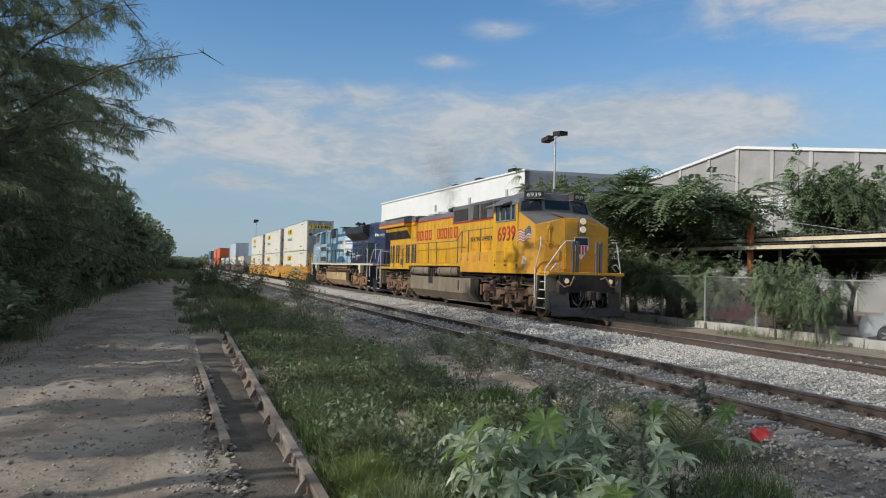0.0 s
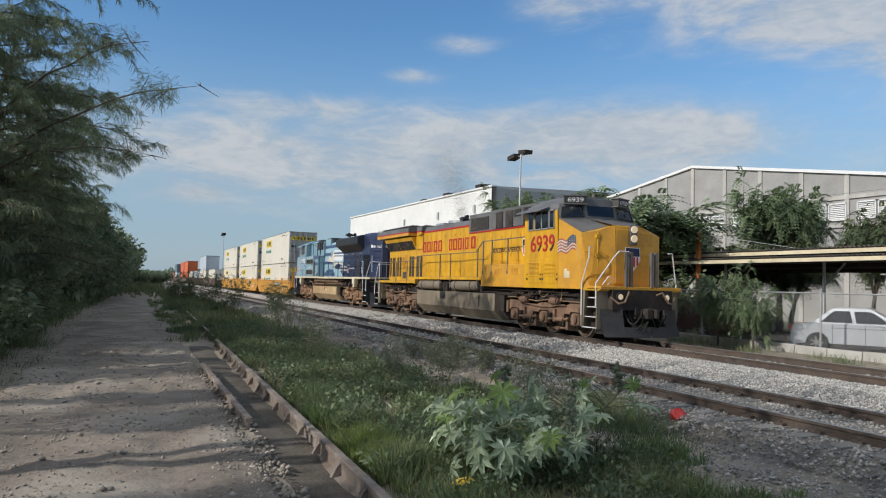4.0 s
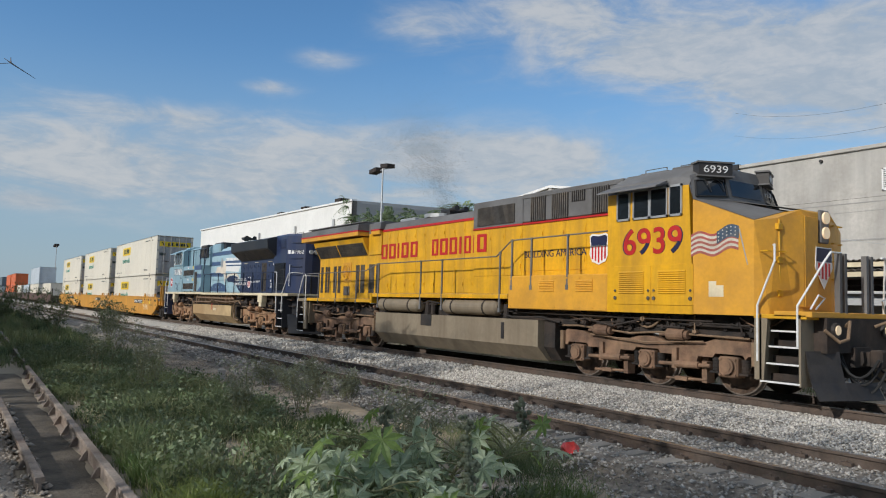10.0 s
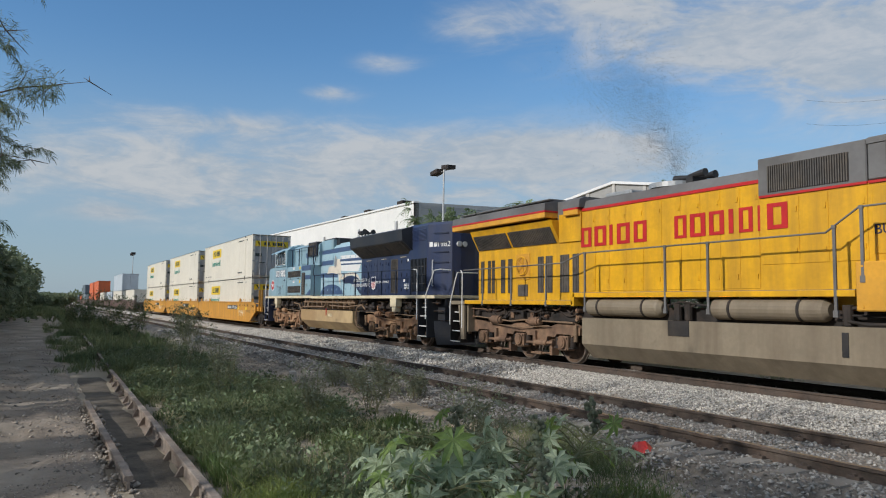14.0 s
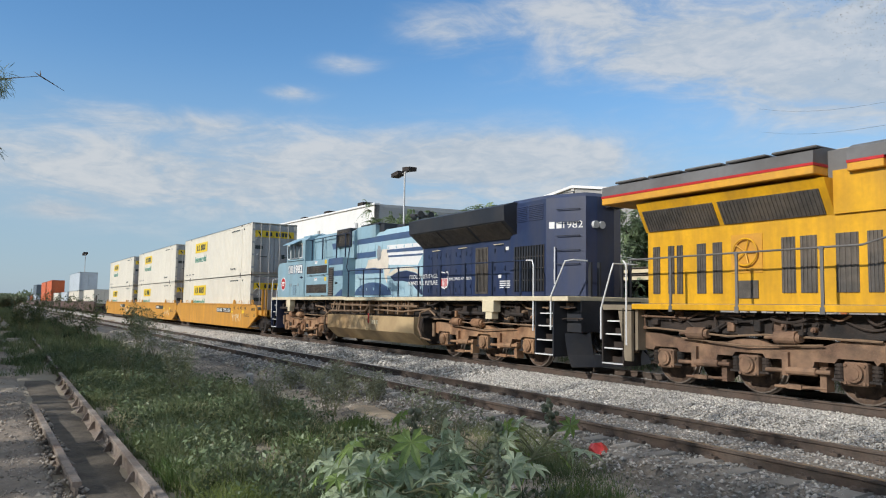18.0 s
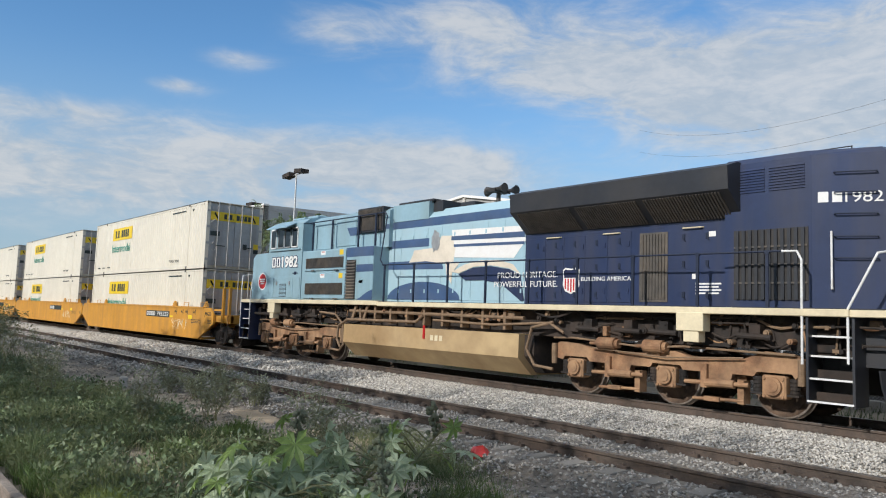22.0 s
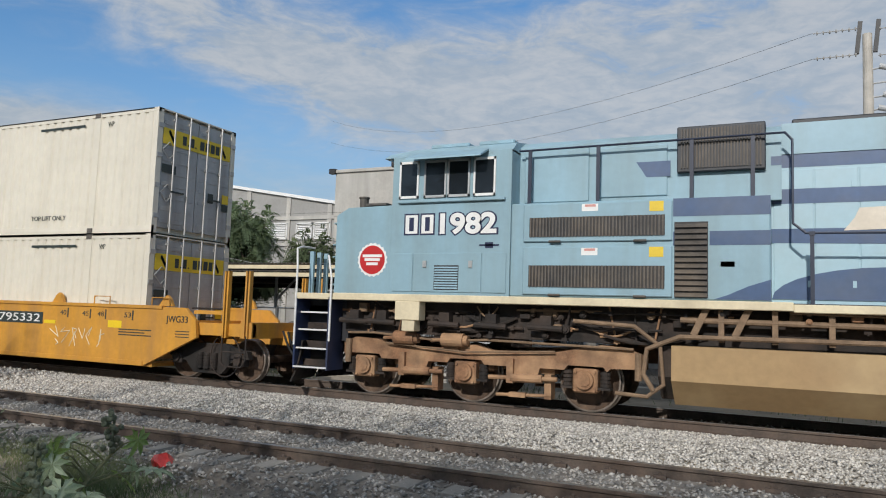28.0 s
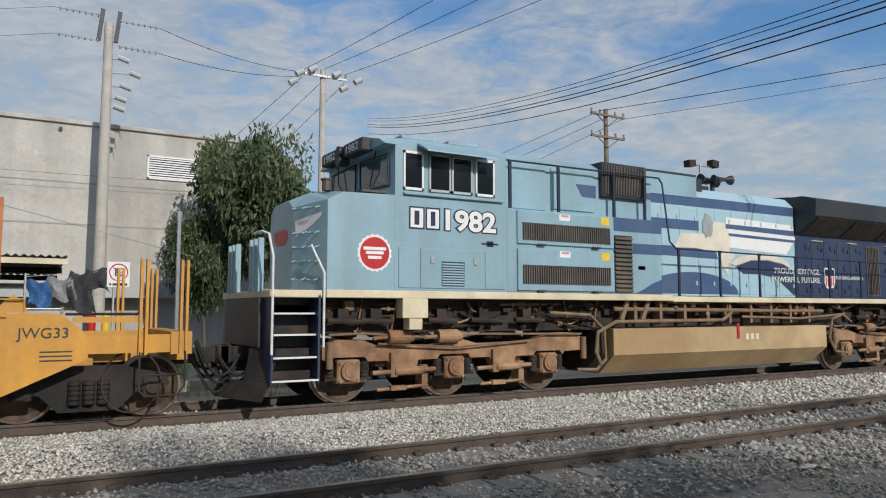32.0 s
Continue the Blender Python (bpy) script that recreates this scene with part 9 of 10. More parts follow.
def frond_tree(seed, trunk, spread, per, length, leafmat, levels=3, r0=0.14, fork=3, tilt=0.62, leaflet=0.10, skirt=0):
    """A tree of forking limbs with long shoots, clad in drooping compound leaves."""
    rng = random.Random(seed)
    bm = B()
    tips = limbs(bm, (0, 0, 0), trunk, spread, rng, levels, r0, fork, tilt)
    for t in list(tips):
        if rng.random() < 0.6:
            e = t + Vector((rng.uniform(-1, 1), rng.uniform(-1, 1), rng.uniform(-0.1, 1.0))) * rng.uniform(0.5, 1.2)
            rod(bm, t, e, 0.018, 5, 0.005)
            tips += [e, t.lerp(e, 0.5)]
    for k in range(skirt):
        a = 6.283 * k / max(1, skirt) + rng.uniform(-0.3, 0.3)
        tips.append(Vector((math.cos(a) * rng.uniform(0.3, 1.5), math.sin(a) * rng.uniform(0.3, 1.5), rng.uniform(0.25, 1.7))))
    tm = bpy.data.meshes.new("trunk")
    bm.to_mesh(tm)
    bm.free()
    tm.materials.append(M_BARK)
    return tm, frond_crown([tuple(t) for t in tips], per, length, seed, leafmat, leaflet)


def wispy_tree(seed, height, reach, n_limb, needles=4):
    """A tall open tree: arching limbs, thin twigs and tufts of hanging needles with sky between them."""
    rng = random.Random(seed)
    nr = np.random.default_rng(seed)
    bm = B()
    spine = [Vector((0.35 * math.sin(0.7 * k + seed), 0.3 * math.cos(0.9 * k + seed) - 0.3, height * k / 9)) for k in range(10)]
    spine[0].z = -0.05
    for k in range(9):
        rod(bm, spine[k], spine[k + 1], 0.17 * (1 - 0.09 * k), 8, 0.17 * (1 - 0.09 * (k + 1)))
    P, D = [], []
    for i in range(n_limb):
        u = 0.16 + 0.80 * (i + rng.random()) / n_limb
        k = min(8, int(u * 9))
        o = spine[k].lerp(spine[k + 1], u * 9 - k)
        a = 2.4 * i + rng.uniform(-0.4, 0.4)
        ln = reach * (1.15 - 0.6 * abs(u - 0.5)) * rng.uniform(0.6, 1.1)
        rise = rng.uniform(0.35, 0.95)
        pts, p = [o], o
        m = 8
        for j in range(1, m + 1):
            a += rng.uniform(-0.22, 0.22)
            climb = rise * (1 - 1.5 * j / m) + rng.uniform(-0.2, 0.2)
            p = p + Vector((math.cos(a), math.sin(a), climb)).normalized() * ln / m
            pts.append(p)
        r = 0.055 * (1.15 - u)
        for j in range(m):
            rod(bm, pts[j], pts[j + 1], r * (1 - j / m) + 0.007, 5, r * (1 - (j + 1) / m) + 0.006)
        for j in range(2, m + 1):
            for _ in range(2 if j < m else 3):
                b = a + rng.uniform(-1.5, 1.5)
                tl = rng.uniform(0.45, 1.05)
                q = pts[j - 1].lerp(pts[j], rng.random())
                d = Vector((math.cos(b), math.sin(b), rng.uniform(-0.1, 0.7)))
                for h in range(4):
                    e = q + d.normalized() * tl / 4
                    rod(bm, q, e, 0.007 - 0.0012 * h, 4, 0.006 - 0.0012 * h)
                    for v in range(3):
                        P.append(q.lerp(e, v / 3)[:])
                        D.append(d.normalized()[:])
                    q = e
                    d = d + Vector((rng.uniform(-0.35, 0.35), rng.uniform(-0.35, 0.35), -0.32))
    tm = bpy.data.meshes.new("trunk")
    bm.to_mesh(tm)
    bm.free()
    tm.materials.append(M_BARK)
    P, D = np.repeat(np.asarray(P), needles, axis=0), np.repeat(np.asarray(D), needles, axis=0)
    n = len(P)
    d = D * 0.7 + nr.normal(size=(n, 3)) * 0.5
    d[:, 2] -= 0.35
    d /= np.linalg.norm(d, axis=1)[:, None]
    w = np.cross(d, nr.normal(size=(n, 3)))
    w /= np.linalg.norm(w, axis=1)[:, None] + 1e-6
    L = nr.uniform(0.13, 0.30, n)[:, None]
    m = P + d * L * 0.5
    V = np.stack([P, m + w * 0.008, P + d * L - np.array((0, 0, 0.25)) * L, m - w * 0.008], axis=1).reshape(-1, 3)
    return tm, mesh_from("crown", V, np.arange(len(V)).reshape(-1, 4), M_LEAF_DARK)


M_LEAF_OLIVE = leafy_mat("olive_leaf", (0.115, 0.155, 0.07), 0.6, 0, 0.35, 1.3, alt=(0.14, 0.17, 0.07))
leafy = [frond_tree(s, 1.9, 1.1, 13, 0.55, M_LEAF, leaflet=0.13) for s in (3, 5)]
dense = [frond_tree(s, 1.3, 1.0, 15, 0.45, M_LEAF_OLIVE, r0=0.12, leaflet=0.12) for s in (11, 14)]
feather = [tree_mesh(s, 3.4, 0.9, 0.75, 105, 0.30, M_LEAF_DARK, 3, 0.15, 3, 0.55, 0.9, 0.07, shoots=0.4) for s in (21, 23)]
full = tree_mesh(22, 3.4, 0.9, 0.75, 210, 0.30, M_LEAF_DARK, 3, 0.15, 3, 0.55, 0.9, 0.07, shoots=0.4)
wispy = [wispy_tree(s, 9.5, 4.2, 36, 6) for s in (51, 52)]
airy = [tree_mesh(s, 3.4, 0.9, 0.6, 24, 0.24, M_LEAF_DARK, 3, 0.13, 3, 0.55, 0.9, 0.10, shoots=0.3) for s in (25, 27)]
hedge = [tree_mesh(s, 0.9, 1.4, 0.80, 150, 0.26, M_LEAF_DARK, 3, 0.1, 3, 0.75, 0.4, 0.42, shoots=0.5, skirt=14) for s in (31, 33)]
bushy = [frond_tree(s, 0.6, 1.3, 10, 0.32, M_LEAF, r0=0.05, tilt=0.75, leaflet=0.075, skirt=10) for s in (41, 43)]

LT = "leafy green tree with drooping compound leaves beyond the track"
GP = "trees by the car park"
# the four low trees near y 15 are added to darken behind the carport
for k, m, x, y, turn, w, h in ((0, leafy, -24.9, 7.6, 20, 7.6, 6.5), (1, leafy, -29.8, 8.8, 130, 6.4, 6.2), (1, leafy, -23.4, 15.4, 75, 4.8, 7.3), (0, dense, -19.3, 16.6, 10, 3.2, 5.6),
                              (0, leafy, -36.0, 12.0, 300, 4.6, 5.0), (0, dense, -22.5, 15.2, 60, 4.0, 4.2), (1, dense, -26.5, 15.6, 200, 4.4, 4.6), (1, leafy, -30.5, 15.2, 10, 4.6, 5.2), (0, dense, -33.5, 15.4, 90, 4.0, 4.4), (1, leafy, -52.0, 17.0, 40, 6.5, 10.0), (0, dense, -16.2, 19.5, 200, 3.4, 5.6)):
    plant_tree(m[k], x, y, GZ, turn, (w, h), LT, group=GP)
plant_tree(tree_mesh(11, 1.3, 1.0, 0.75, 330, 0.18, M_LEAF_OLIVE, 3, 0.12, 3, 0.6, 0.5, 0.40, shoots=0.5), 9.3, 12.9, GZ, 160, (3.3, 8.0), "dense dark green tree in front of the concrete wall", group=GP)
plant_tree(tree_mesh(14, 1.3, 1.0, 0.75, 300, 0.18, M_LEAF_OLIVE, 3, 0.12, 3, 0.6, 0.5, 0.40, shoots=0.5), 7.8, 13.6, GZ, 20, (2.0, 5.0), "smaller green tree in front of the concrete wall", group=GP)
BL = "leafy green bush hanging over the fence"
for k, x, y, turn, w, h in ((0, -16.2, 4.7, 0, 1.8, 2.9), (1, -14.6, 4.7, 90, 1.7, 2.3), (1, -27.4, 6.2, 60, 4.2, 3.6), (0, -24.0, 6.4, 200, 3.6, 3.2), (1, -21.2, 6.6, 20, 3.0, 2.8), (1, 5.2, 5.0, 120, 0.8, 1.3)):
    plant_tree(bushy[k], x, y, GZ, turn, (w, h), BL, "bush", "bushes by the fence")

FT = "tall feathery tree with thin drooping foliage beside the road"
GR = "trees beside the road"
for k, x, y, turn, sc in ((1, -16.9, -19.3, 40, 0.92), (0, -21.0, -20.4, 150, 1.25), (0, -19.4, -18.3, 0, 1.0), (1, -22.6, -18.9, 80, 1.15), (0, -27.0, -19.3, 200, 1.1), (1, -32.0, -19.6, 310, 1.0), (0, -38.0, -19.8, 120, 0.8)):
    plant_tree(wispy[k], x, y, GZ, turn, (sc, sc, sc), FT, group=GR)
HT = "dense dark green tree in the row beside the road"
rng = random.Random(8)
for i in range(46):
    x = -20.5 - i * (2.8 if i < 14 else 3.7) - (0 if i < 14 else -12.6) - rng.uniform(-0.7, 0.7)
    h = rng.uniform(3.4, 4.6) if i < 5 else rng.uniform(5.0, 6.9)
    plant_tree(hedge[i % 2], x, -19.8 - rng.uniform(0, 0.8) + min(1.6, i * 0.08), GZ, rng.uniform(0, 360), (rng.uniform(3.0, 3.8) if i < 8 else rng.uniform(4.4, 6.0), h), HT, group=GR)
# the row goes on behind the camera; the sun shines in below its crowns
for i in range(12):
    plant_tree((airy if i < 3 else feather)[i % 2], -11.5 + 3.9 * i + rng.uniform(-0.9, 0.9), -22.5 - rng.uniform(0, 1.2), GZ, 57 * i, (rng.uniform(4.6, 6.2), rng.uniform(10.5, 13.0) if i < 3 else rng.uniform(10.4, 11.6) if i < 6 else rng.uniform(9.4, 10.6)), FT, group=GR)
for x, y, w, h in ((-13.6, -23.2, 2.4, 13.6), (6.1, -23.2, 3.0, 12.6)):
    plant_tree(full, x, y, GZ, 33 * x, (w, h), FT, group=GR)
for i in range(9):
    plant_tree(feather[i % 2], -20 + 2.9 * i + rng.uniform(-0.9, 0.9), -21.0 - rng.uniform(0, 0.7), GZ, 41 * i, (rng.uniform(1.1, 1.7), rng.uniform(5.2, 6.2)), "slender dark tree at the road's edge", group=GR)
for i in range(7):
    plant_tree(airy[(i + 1) % 2], -16.5 + 3.4 * i + rng.uniform(-1.2, 1.2), -20.9 - rng.uniform(0, 0.8), GZ, 91 * i, (rng.uniform(0.9, 1.5), rng.uniform(5.0, 7.0)), "slender young tree at the road's edge", group=GR)
for i in range(11):
    plant_tree(bushy[i % 2], -19.5 + 2.1 * i + rng.uniform(-0.8, 0.8), -20.6 - rng.uniform(0, 0.9), GZ, 63 * i, (rng.uniform(1.2, 2.0), rng.choice((1.0, 1.4, 2.0, 2.6))), "low leafy bush at the road's edge", "bush", "bushes beside the road")
for i in range(11):
    plant_tree(hedge[i % 2], -10.5 - 1.6 * i + rng.uniform(-0.5, 0.5), -18.1 - rng.uniform(0, 0.6), GZ, 63 * i, (rng.uniform(1.6, 2.4), rng.uniform(0.8, 2.0)), "low dark bush at the road's edge", "bush", "bushes beside the road")

# scrub where the road ends
for i in range(6):
    plant_tree(hedge[i % 2], -165 - 9 * i, -17.5 + 1.9 * i - rng.uniform(0, 1.2), GZ, 50 * i, (rng.uniform(4.0, 6.0), rng.uniform(2.6, 3.6)), "low scrub bush at the far end of the road", "bush", "bushes beside the road")
# far woods along the track
wv, wf = leaf_cloud([(-420 - 3 * i, (-1) ** i * (14 + (i * 7) % 40) - 10, 2.5) for i in range(80)], [5.0] * 80, 60, 1.8, 77, 0.2, 0.6)
ob = new("far_woods", mesh_from("far_woods", wv, wf, M_LEAF_DARK))
tagged(ob, "distant dark trees where the tracks vanish", "woods", kind="stuff")


def overhang():
    """A bare-ended branch that reaches over the road."""
    T = thing("hanging_branch", "thin feathery branch reaching over the dirt road", "branch", at=(-18.5, -18.4, 5.0))
    rng = random.Random(4)
    bm = B()
    tips = []
    for base, tip, r in (((-19.0, -18.6, 4.2), (-15.4, -12.95, 6.45), 0.05), ((-18.8, -18.4, 4.0), (-15.2, -14.0, 4.6), 0.045), ((-19.0, -18.5, 5.0), (-15.6, -14.6, 7.4), 0.05)):
        a, b = Vector(base), Vector(tip)
        p = a
        for k in range(1, 9):
            u = k / 8
            q = a.lerp(b, u) + Vector((0, 0, 0.5 * math.sin(math.pi * u) + rng.uniform(-0.08, 0.08)))
            rod(bm, p, q, r * (1.05 - u * 0.85), 6, r * (0.95 - u * 0.85))
            if k > 2:
                for _ in range(3):
                    t = q + Vector((rng.uniform(-0.9, 0.5), rng.uniform(-0.5, 0.9), rng.uniform(-0.6, 0.7))) * (1.15 - 0.6 * u)
                    rod(bm, q, t, r * 0.3, 5, 0.004)
                    if u < 0.95:
                        tips += [tuple(t), tuple(q.lerp(t, 0.5))]
            p = q
    part("twig", bm, M_BARK, T)
    V, F = leaf_cloud(tips, [0.30] * len(tips), 70, 0.22, 5, 0.9, 0.06)
    V = V - np.array((-18.5, -18.4, 5.0))
    o = new("foliage", mesh_from("foliage", V, F, M_LEAF_DARK))
    o.parent = T


overhang()


# ---- grass and weeds on the ground ----
def height_at(x, y):
    return GZ + bumpy(x, y, 0.5, 0.05)


def blades(name, n, area, density, hgt, width, material, seed, label, bend=0.5):
    """Grass blades as bent triangles, thicker where the density says so."""
    rng = np.random.default_rng(seed)
    x0, x1, y0, y1 = area
    vs, fs = [], []
    made = tries = 0
    while made < n and tries < n * 8:
        tries += 1
        x, y = rng.uniform(x0, x1), rng.uniform(y0, y1)
        d = density(x, y)
        if rng.random() > d:
            continue
        z = height_at(x, y) - 0.01
        h = hgt * rng.uniform(0.45, 1.25) * (0.5 + 0.5 * d)
        a = rng.uniform(0, 6.283)
        dx, dy = math.cos(a) * width, math.sin(a) * width
        bx, by = rng.normal(0, bend * h * 0.6), rng.normal(0, bend * h * 0.6)
        i = len(vs)
        vs += [(x - dx, y - dy, z), (x + dx, y + dy, z), (x + bx * 0.35 + dx * 0.6, y + by * 0.35 + dy * 0.6, z + h * 0.6), (x + bx * 0.35 - dx * 0.6, y + by * 0.35 - dy * 0.6, z + h * 0.6), (x + bx, y + by, z + h)]
        fs += [(i, i + 1, i + 2, i + 3), (i + 3, i + 2, i + 4)]
        made += 1
    o = new(name, mesh_from(name, vs, fs, material))
    return tagged(o, label, "grass", kind="stuff")


def tufts(name, n, per, area, density, hgt, width, material, seed, label):
    """Grass in tufts: the blades of each lean out from its foot, and the tufts differ in height."""
    rng = np.random.default_rng(seed)
    x0, x1, y0, y1 = area
    feet = []
    tries = 0
    while len(feet) < n and tries < n * 8:
        tries += 1
        x, y = rng.uniform(x0, x1), rng.uniform(y0, y1)
        d = density(x, y)
        if rng.random() < d:
            tall = 0.45 + 0.9 * max(0.0, 0.5 + noise.noise(Vector((x * 0.9, y * 0.9, 11.0))))
            feet.append((x, y, height_at(x, y) - 0.01, hgt * tall * rng.uniform(0.55, 1.2) * (0.5 + 0.5 * d)))
    F = np.repeat(np.asarray(feet), per, axis=0)
    m = len(F)
    a = rng.uniform(0, 6.283, m)
    out = np.stack([np.cos(a), np.sin(a)], -1)
    h = F[:, 3] * rng.uniform(0.4, 1.1, m)
    lean = np.abs(rng.normal(0, 0.6, m)) * h
    foot = F[:, :2] + out * rng.uniform(0, 0.09, m)[:, None]
    b = rng.uniform(0, 6.283, m)
    w = np.stack([np.cos(b), np.sin(b)], -1) * width
    at = lambda xy, z: np.concatenate([xy, z[:, None]], axis=1)
    V = np.stack([at(foot - w, F[:, 2]), at(foot + w, F[:, 2]), at(foot + out * (lean * 0.35)[:, None] + w * 0.7, F[:, 2] + h * 0.62),
                  at(foot + out * (lean * 0.35)[:, None] - w * 0.7, F[:, 2] + h * 0.62), at(foot + out * lean[:, None], F[:, 2] + h * 0.95)], axis=1).reshape(-1, 3)
    i = np.arange(m) * 5
    faces = np.stack([i, i + 1, i + 2, i + 3], -1).tolist() + np.stack([i + 3, i + 2, i + 4], -1).tolist()
    return tagged(new(name, mesh_from(name, V.tolist(), faces, material)), label, "grass", kind="stuff")


def blob(x, y, cx, cy, rx, ry):
    return math.exp(-((x - cx) / rx) ** 2 - ((y - cy) / ry) ** 2)


def meadow(x, y):
    n = noise.noise(Vector((x * 0.55, y * 0.8, 5.0))) * 0.5 + noise.noise(Vector((x * 1.9, y * 1.9, 2.0))) * 0.25
    edge = min(1, max(0, (-8.6 - y + 1.3 * n) / 0.8)) * min(1, max(0, (y + 12.15) / 0.3))
    bare = blob(x, y, -7.3, -6.9, 1.8, 1.5) + blob(x, y, -12.5, -8.0, 2.4, 0.9) * 0.9 + blob(x, y, -2.2, -7.6, 3.0, 1.0) + blob(x, y, -20, -8.2, 4.0, 0.8) * 0.7
    return max(0, min(1, (0.55 + 1.25 * n) * edge - bare))


GL = "tangled green grass and weeds between the tracks"
tufts("grass", 2600, 26, (-20, -0.5, -12.2, -7.2), lambda x, y: meadow(x, y) ** 1.5, 0.42, 0.0055, M_GRASS, 1, GL)
tufts("grass", 420, 30, (-9, -1.0, -12.0, -8.4), lambda x, y: max(0, noise.noise(Vector((x * 0.8, y * 0.8, 31)))) * 1.6, 0.34, 0.005, leafy_mat("fresh_grass", (0.15, 0.225, 0.065), 0.6, 0, 0.3, 2), 21, "patches of fresher bright green grass")
tufts("grass", 1500, 20, (-75, -18, -12.6, -7.6), meadow, 0.55, 0.013, M_GRASS, 2, GL)
# low broad-leaved weeds among the grass
rng = np.random.default_rng(19)
for m, lo, seed in ((M_LEAF_OLIVE, 0.30, 1), (M_LEAF, 0.40, 2), (M_LEAF_DARK, 0.25, 3)):
    spots = [(x, y, height_at(x, y) + rng.uniform(0.04, 0.22)) for x, y in zip(rng.uniform(-26, -1, 2200), rng.uniform(-12.0, -7.4, 2200))
             if meadow(x, y) > lo and noise.noise(Vector((x * 1.1, y * 1.1, 40.0 + seed))) > 0.05]
    wv, wf = leaf_cloud(spots, rng.uniform(0.09, 0.26, len(spots)), 26, 0.065, 70 + seed, 0.1, 0.5, 0.75)
    tagged(new("ground_weeds", mesh_from("ground_weeds", wv, wf, m)), "low broad-leaved weeds among the grass", "weeds", kind="stuff")
tufts("grass", 900, 16, (-150, -62, -17.5, -10.5), lambda x, y: max(0.0, min(1.0, 0.1 + (-70 - x) * 0.03 + noise.noise(Vector((x * 0.3, y * 0.6, 9))) * 0.9)), 0.95, 0.020, M_GRASS, 22, "rank weeds grown over the far end of the road")
blades("dry_grass", 9000, (-24, -0.5, -12.2, -7.0), lambda x, y: 0.5 * meadow(x, y), 0.38, 0.004, M_GRASS_DRY, 3, "straw-coloured dry stalks among the grass", 0.9)
blades("grass", 9000, (-8.5, -2.5, -8.6, -6.3), lambda x, y: blob(x, y, -5.9, -7.1, 1.5, 0.55) + 0.8 * blob(x, y, -4.6, -8.0, 0.9, 0.5), 0.22, 0.004, M_GRASS, 4, "low green grass patch by the second track", 0.9)
blades("grass", 2600, (-5.6, -2.0, -12.2, -10.8), lambda x, y: blob(x, y, -3.9, -11.75, 0.8, 0.3), 0.34, 0.005, leafy_mat("lime_grass", (0.26, 0.32, 0.08), 0.7, 0, 0.25, 3), 5, "bright yellow-green grass tuft beside the old rail", 0.7)
blades("grass", 16000, (-80, -18, -19.4, -16.2), lambda x, y: max(0, min(1, (-16.9 - y) * 0.6 + 0.3 + noise.noise(Vector((x * 0.4, y, 0))) * 0.7)), 0.6, 0.014, M_GRASS, 6, "rank green weeds along the road's edge", 0.7)
blades("grass", 5000, (-60, -18, -13.4, -12.0), lambda x, y: max(0, noise.noise(Vector((x * 0.5, y, 7))) * 1.2), 0.4, 0.010, M_GRASS, 7, GL, 0.7)
blades("grass", 2500, (-30, 8, 3.2, 5.3), lambda x, y: max(0, noise.noise(Vector((x * 0.6, y, 3))) * 1.0), 0.4, 0.008, M_GRASS, 9, "weeds along the kerb under the fence", 0.7)


blades("grass", 9000, (-20, -3, -18.6, -16.0), lambda x, y: max(0, min(1, 0.25 + (-16.4 - y) * 0.4 + noise.noise(Vector((x * 0.7, y, 0))) * 1.1)), 0.35, 0.007, M_GRASS, 16, "rank green weeds along the road's edge", 0.9)


def weed(name, x, y, h, spread, n, size, material, seed, label, stem_n=9):
    """A loose weed of thin stems with small leaves."""
    T = thing(name, label, "weed", at=(x, y, GZ))
    rng = random.Random(seed)
    bm = B()
    tips = []
    for k in range(stem_n):
        p = Vector((x + rng.uniform(-0.1, 0.1), y + rng.uniform(-0.1, 0.1), GZ - 0.02))
        d = Vector((rng.uniform(-1, 1) * spread, rng.uniform(-1, 1) * spread, 1.0))
        hh = h * rng.uniform(0.6, 1.05)
        for j in range(4):
            q = p + d * hh / 4 + Vector((rng.uniform(-1, 1), rng.uniform(-1, 1), 0)) * hh * 0.05
            rod(bm, p, q, 0.010 - 0.002 * j, 5, 0.008 - 0.002 * j)
            if j > 0:
                for _ in range(2):
                    t = q + Vector((rng.uniform(-1, 1), rng.uniform(-1, 1), rng.uniform(0.1, 0.8))) * hh * 0.18
                    rod(bm, q, t, 0.004, 4)
                    tips.append(tuple(t))
                tips.append(tuple(q))
            p = q
    part("stem", bm, M_STEM, T)
    V, F = leaf_cloud(tips, [0.11] * len(tips), max(1, n // len(tips)), size, seed, 0.2, 0.35)
    V = V - np.array((x, y, GZ))
    o = new("foliage", mesh_from("foliage", V, F, material))
    o.parent = T
    return T


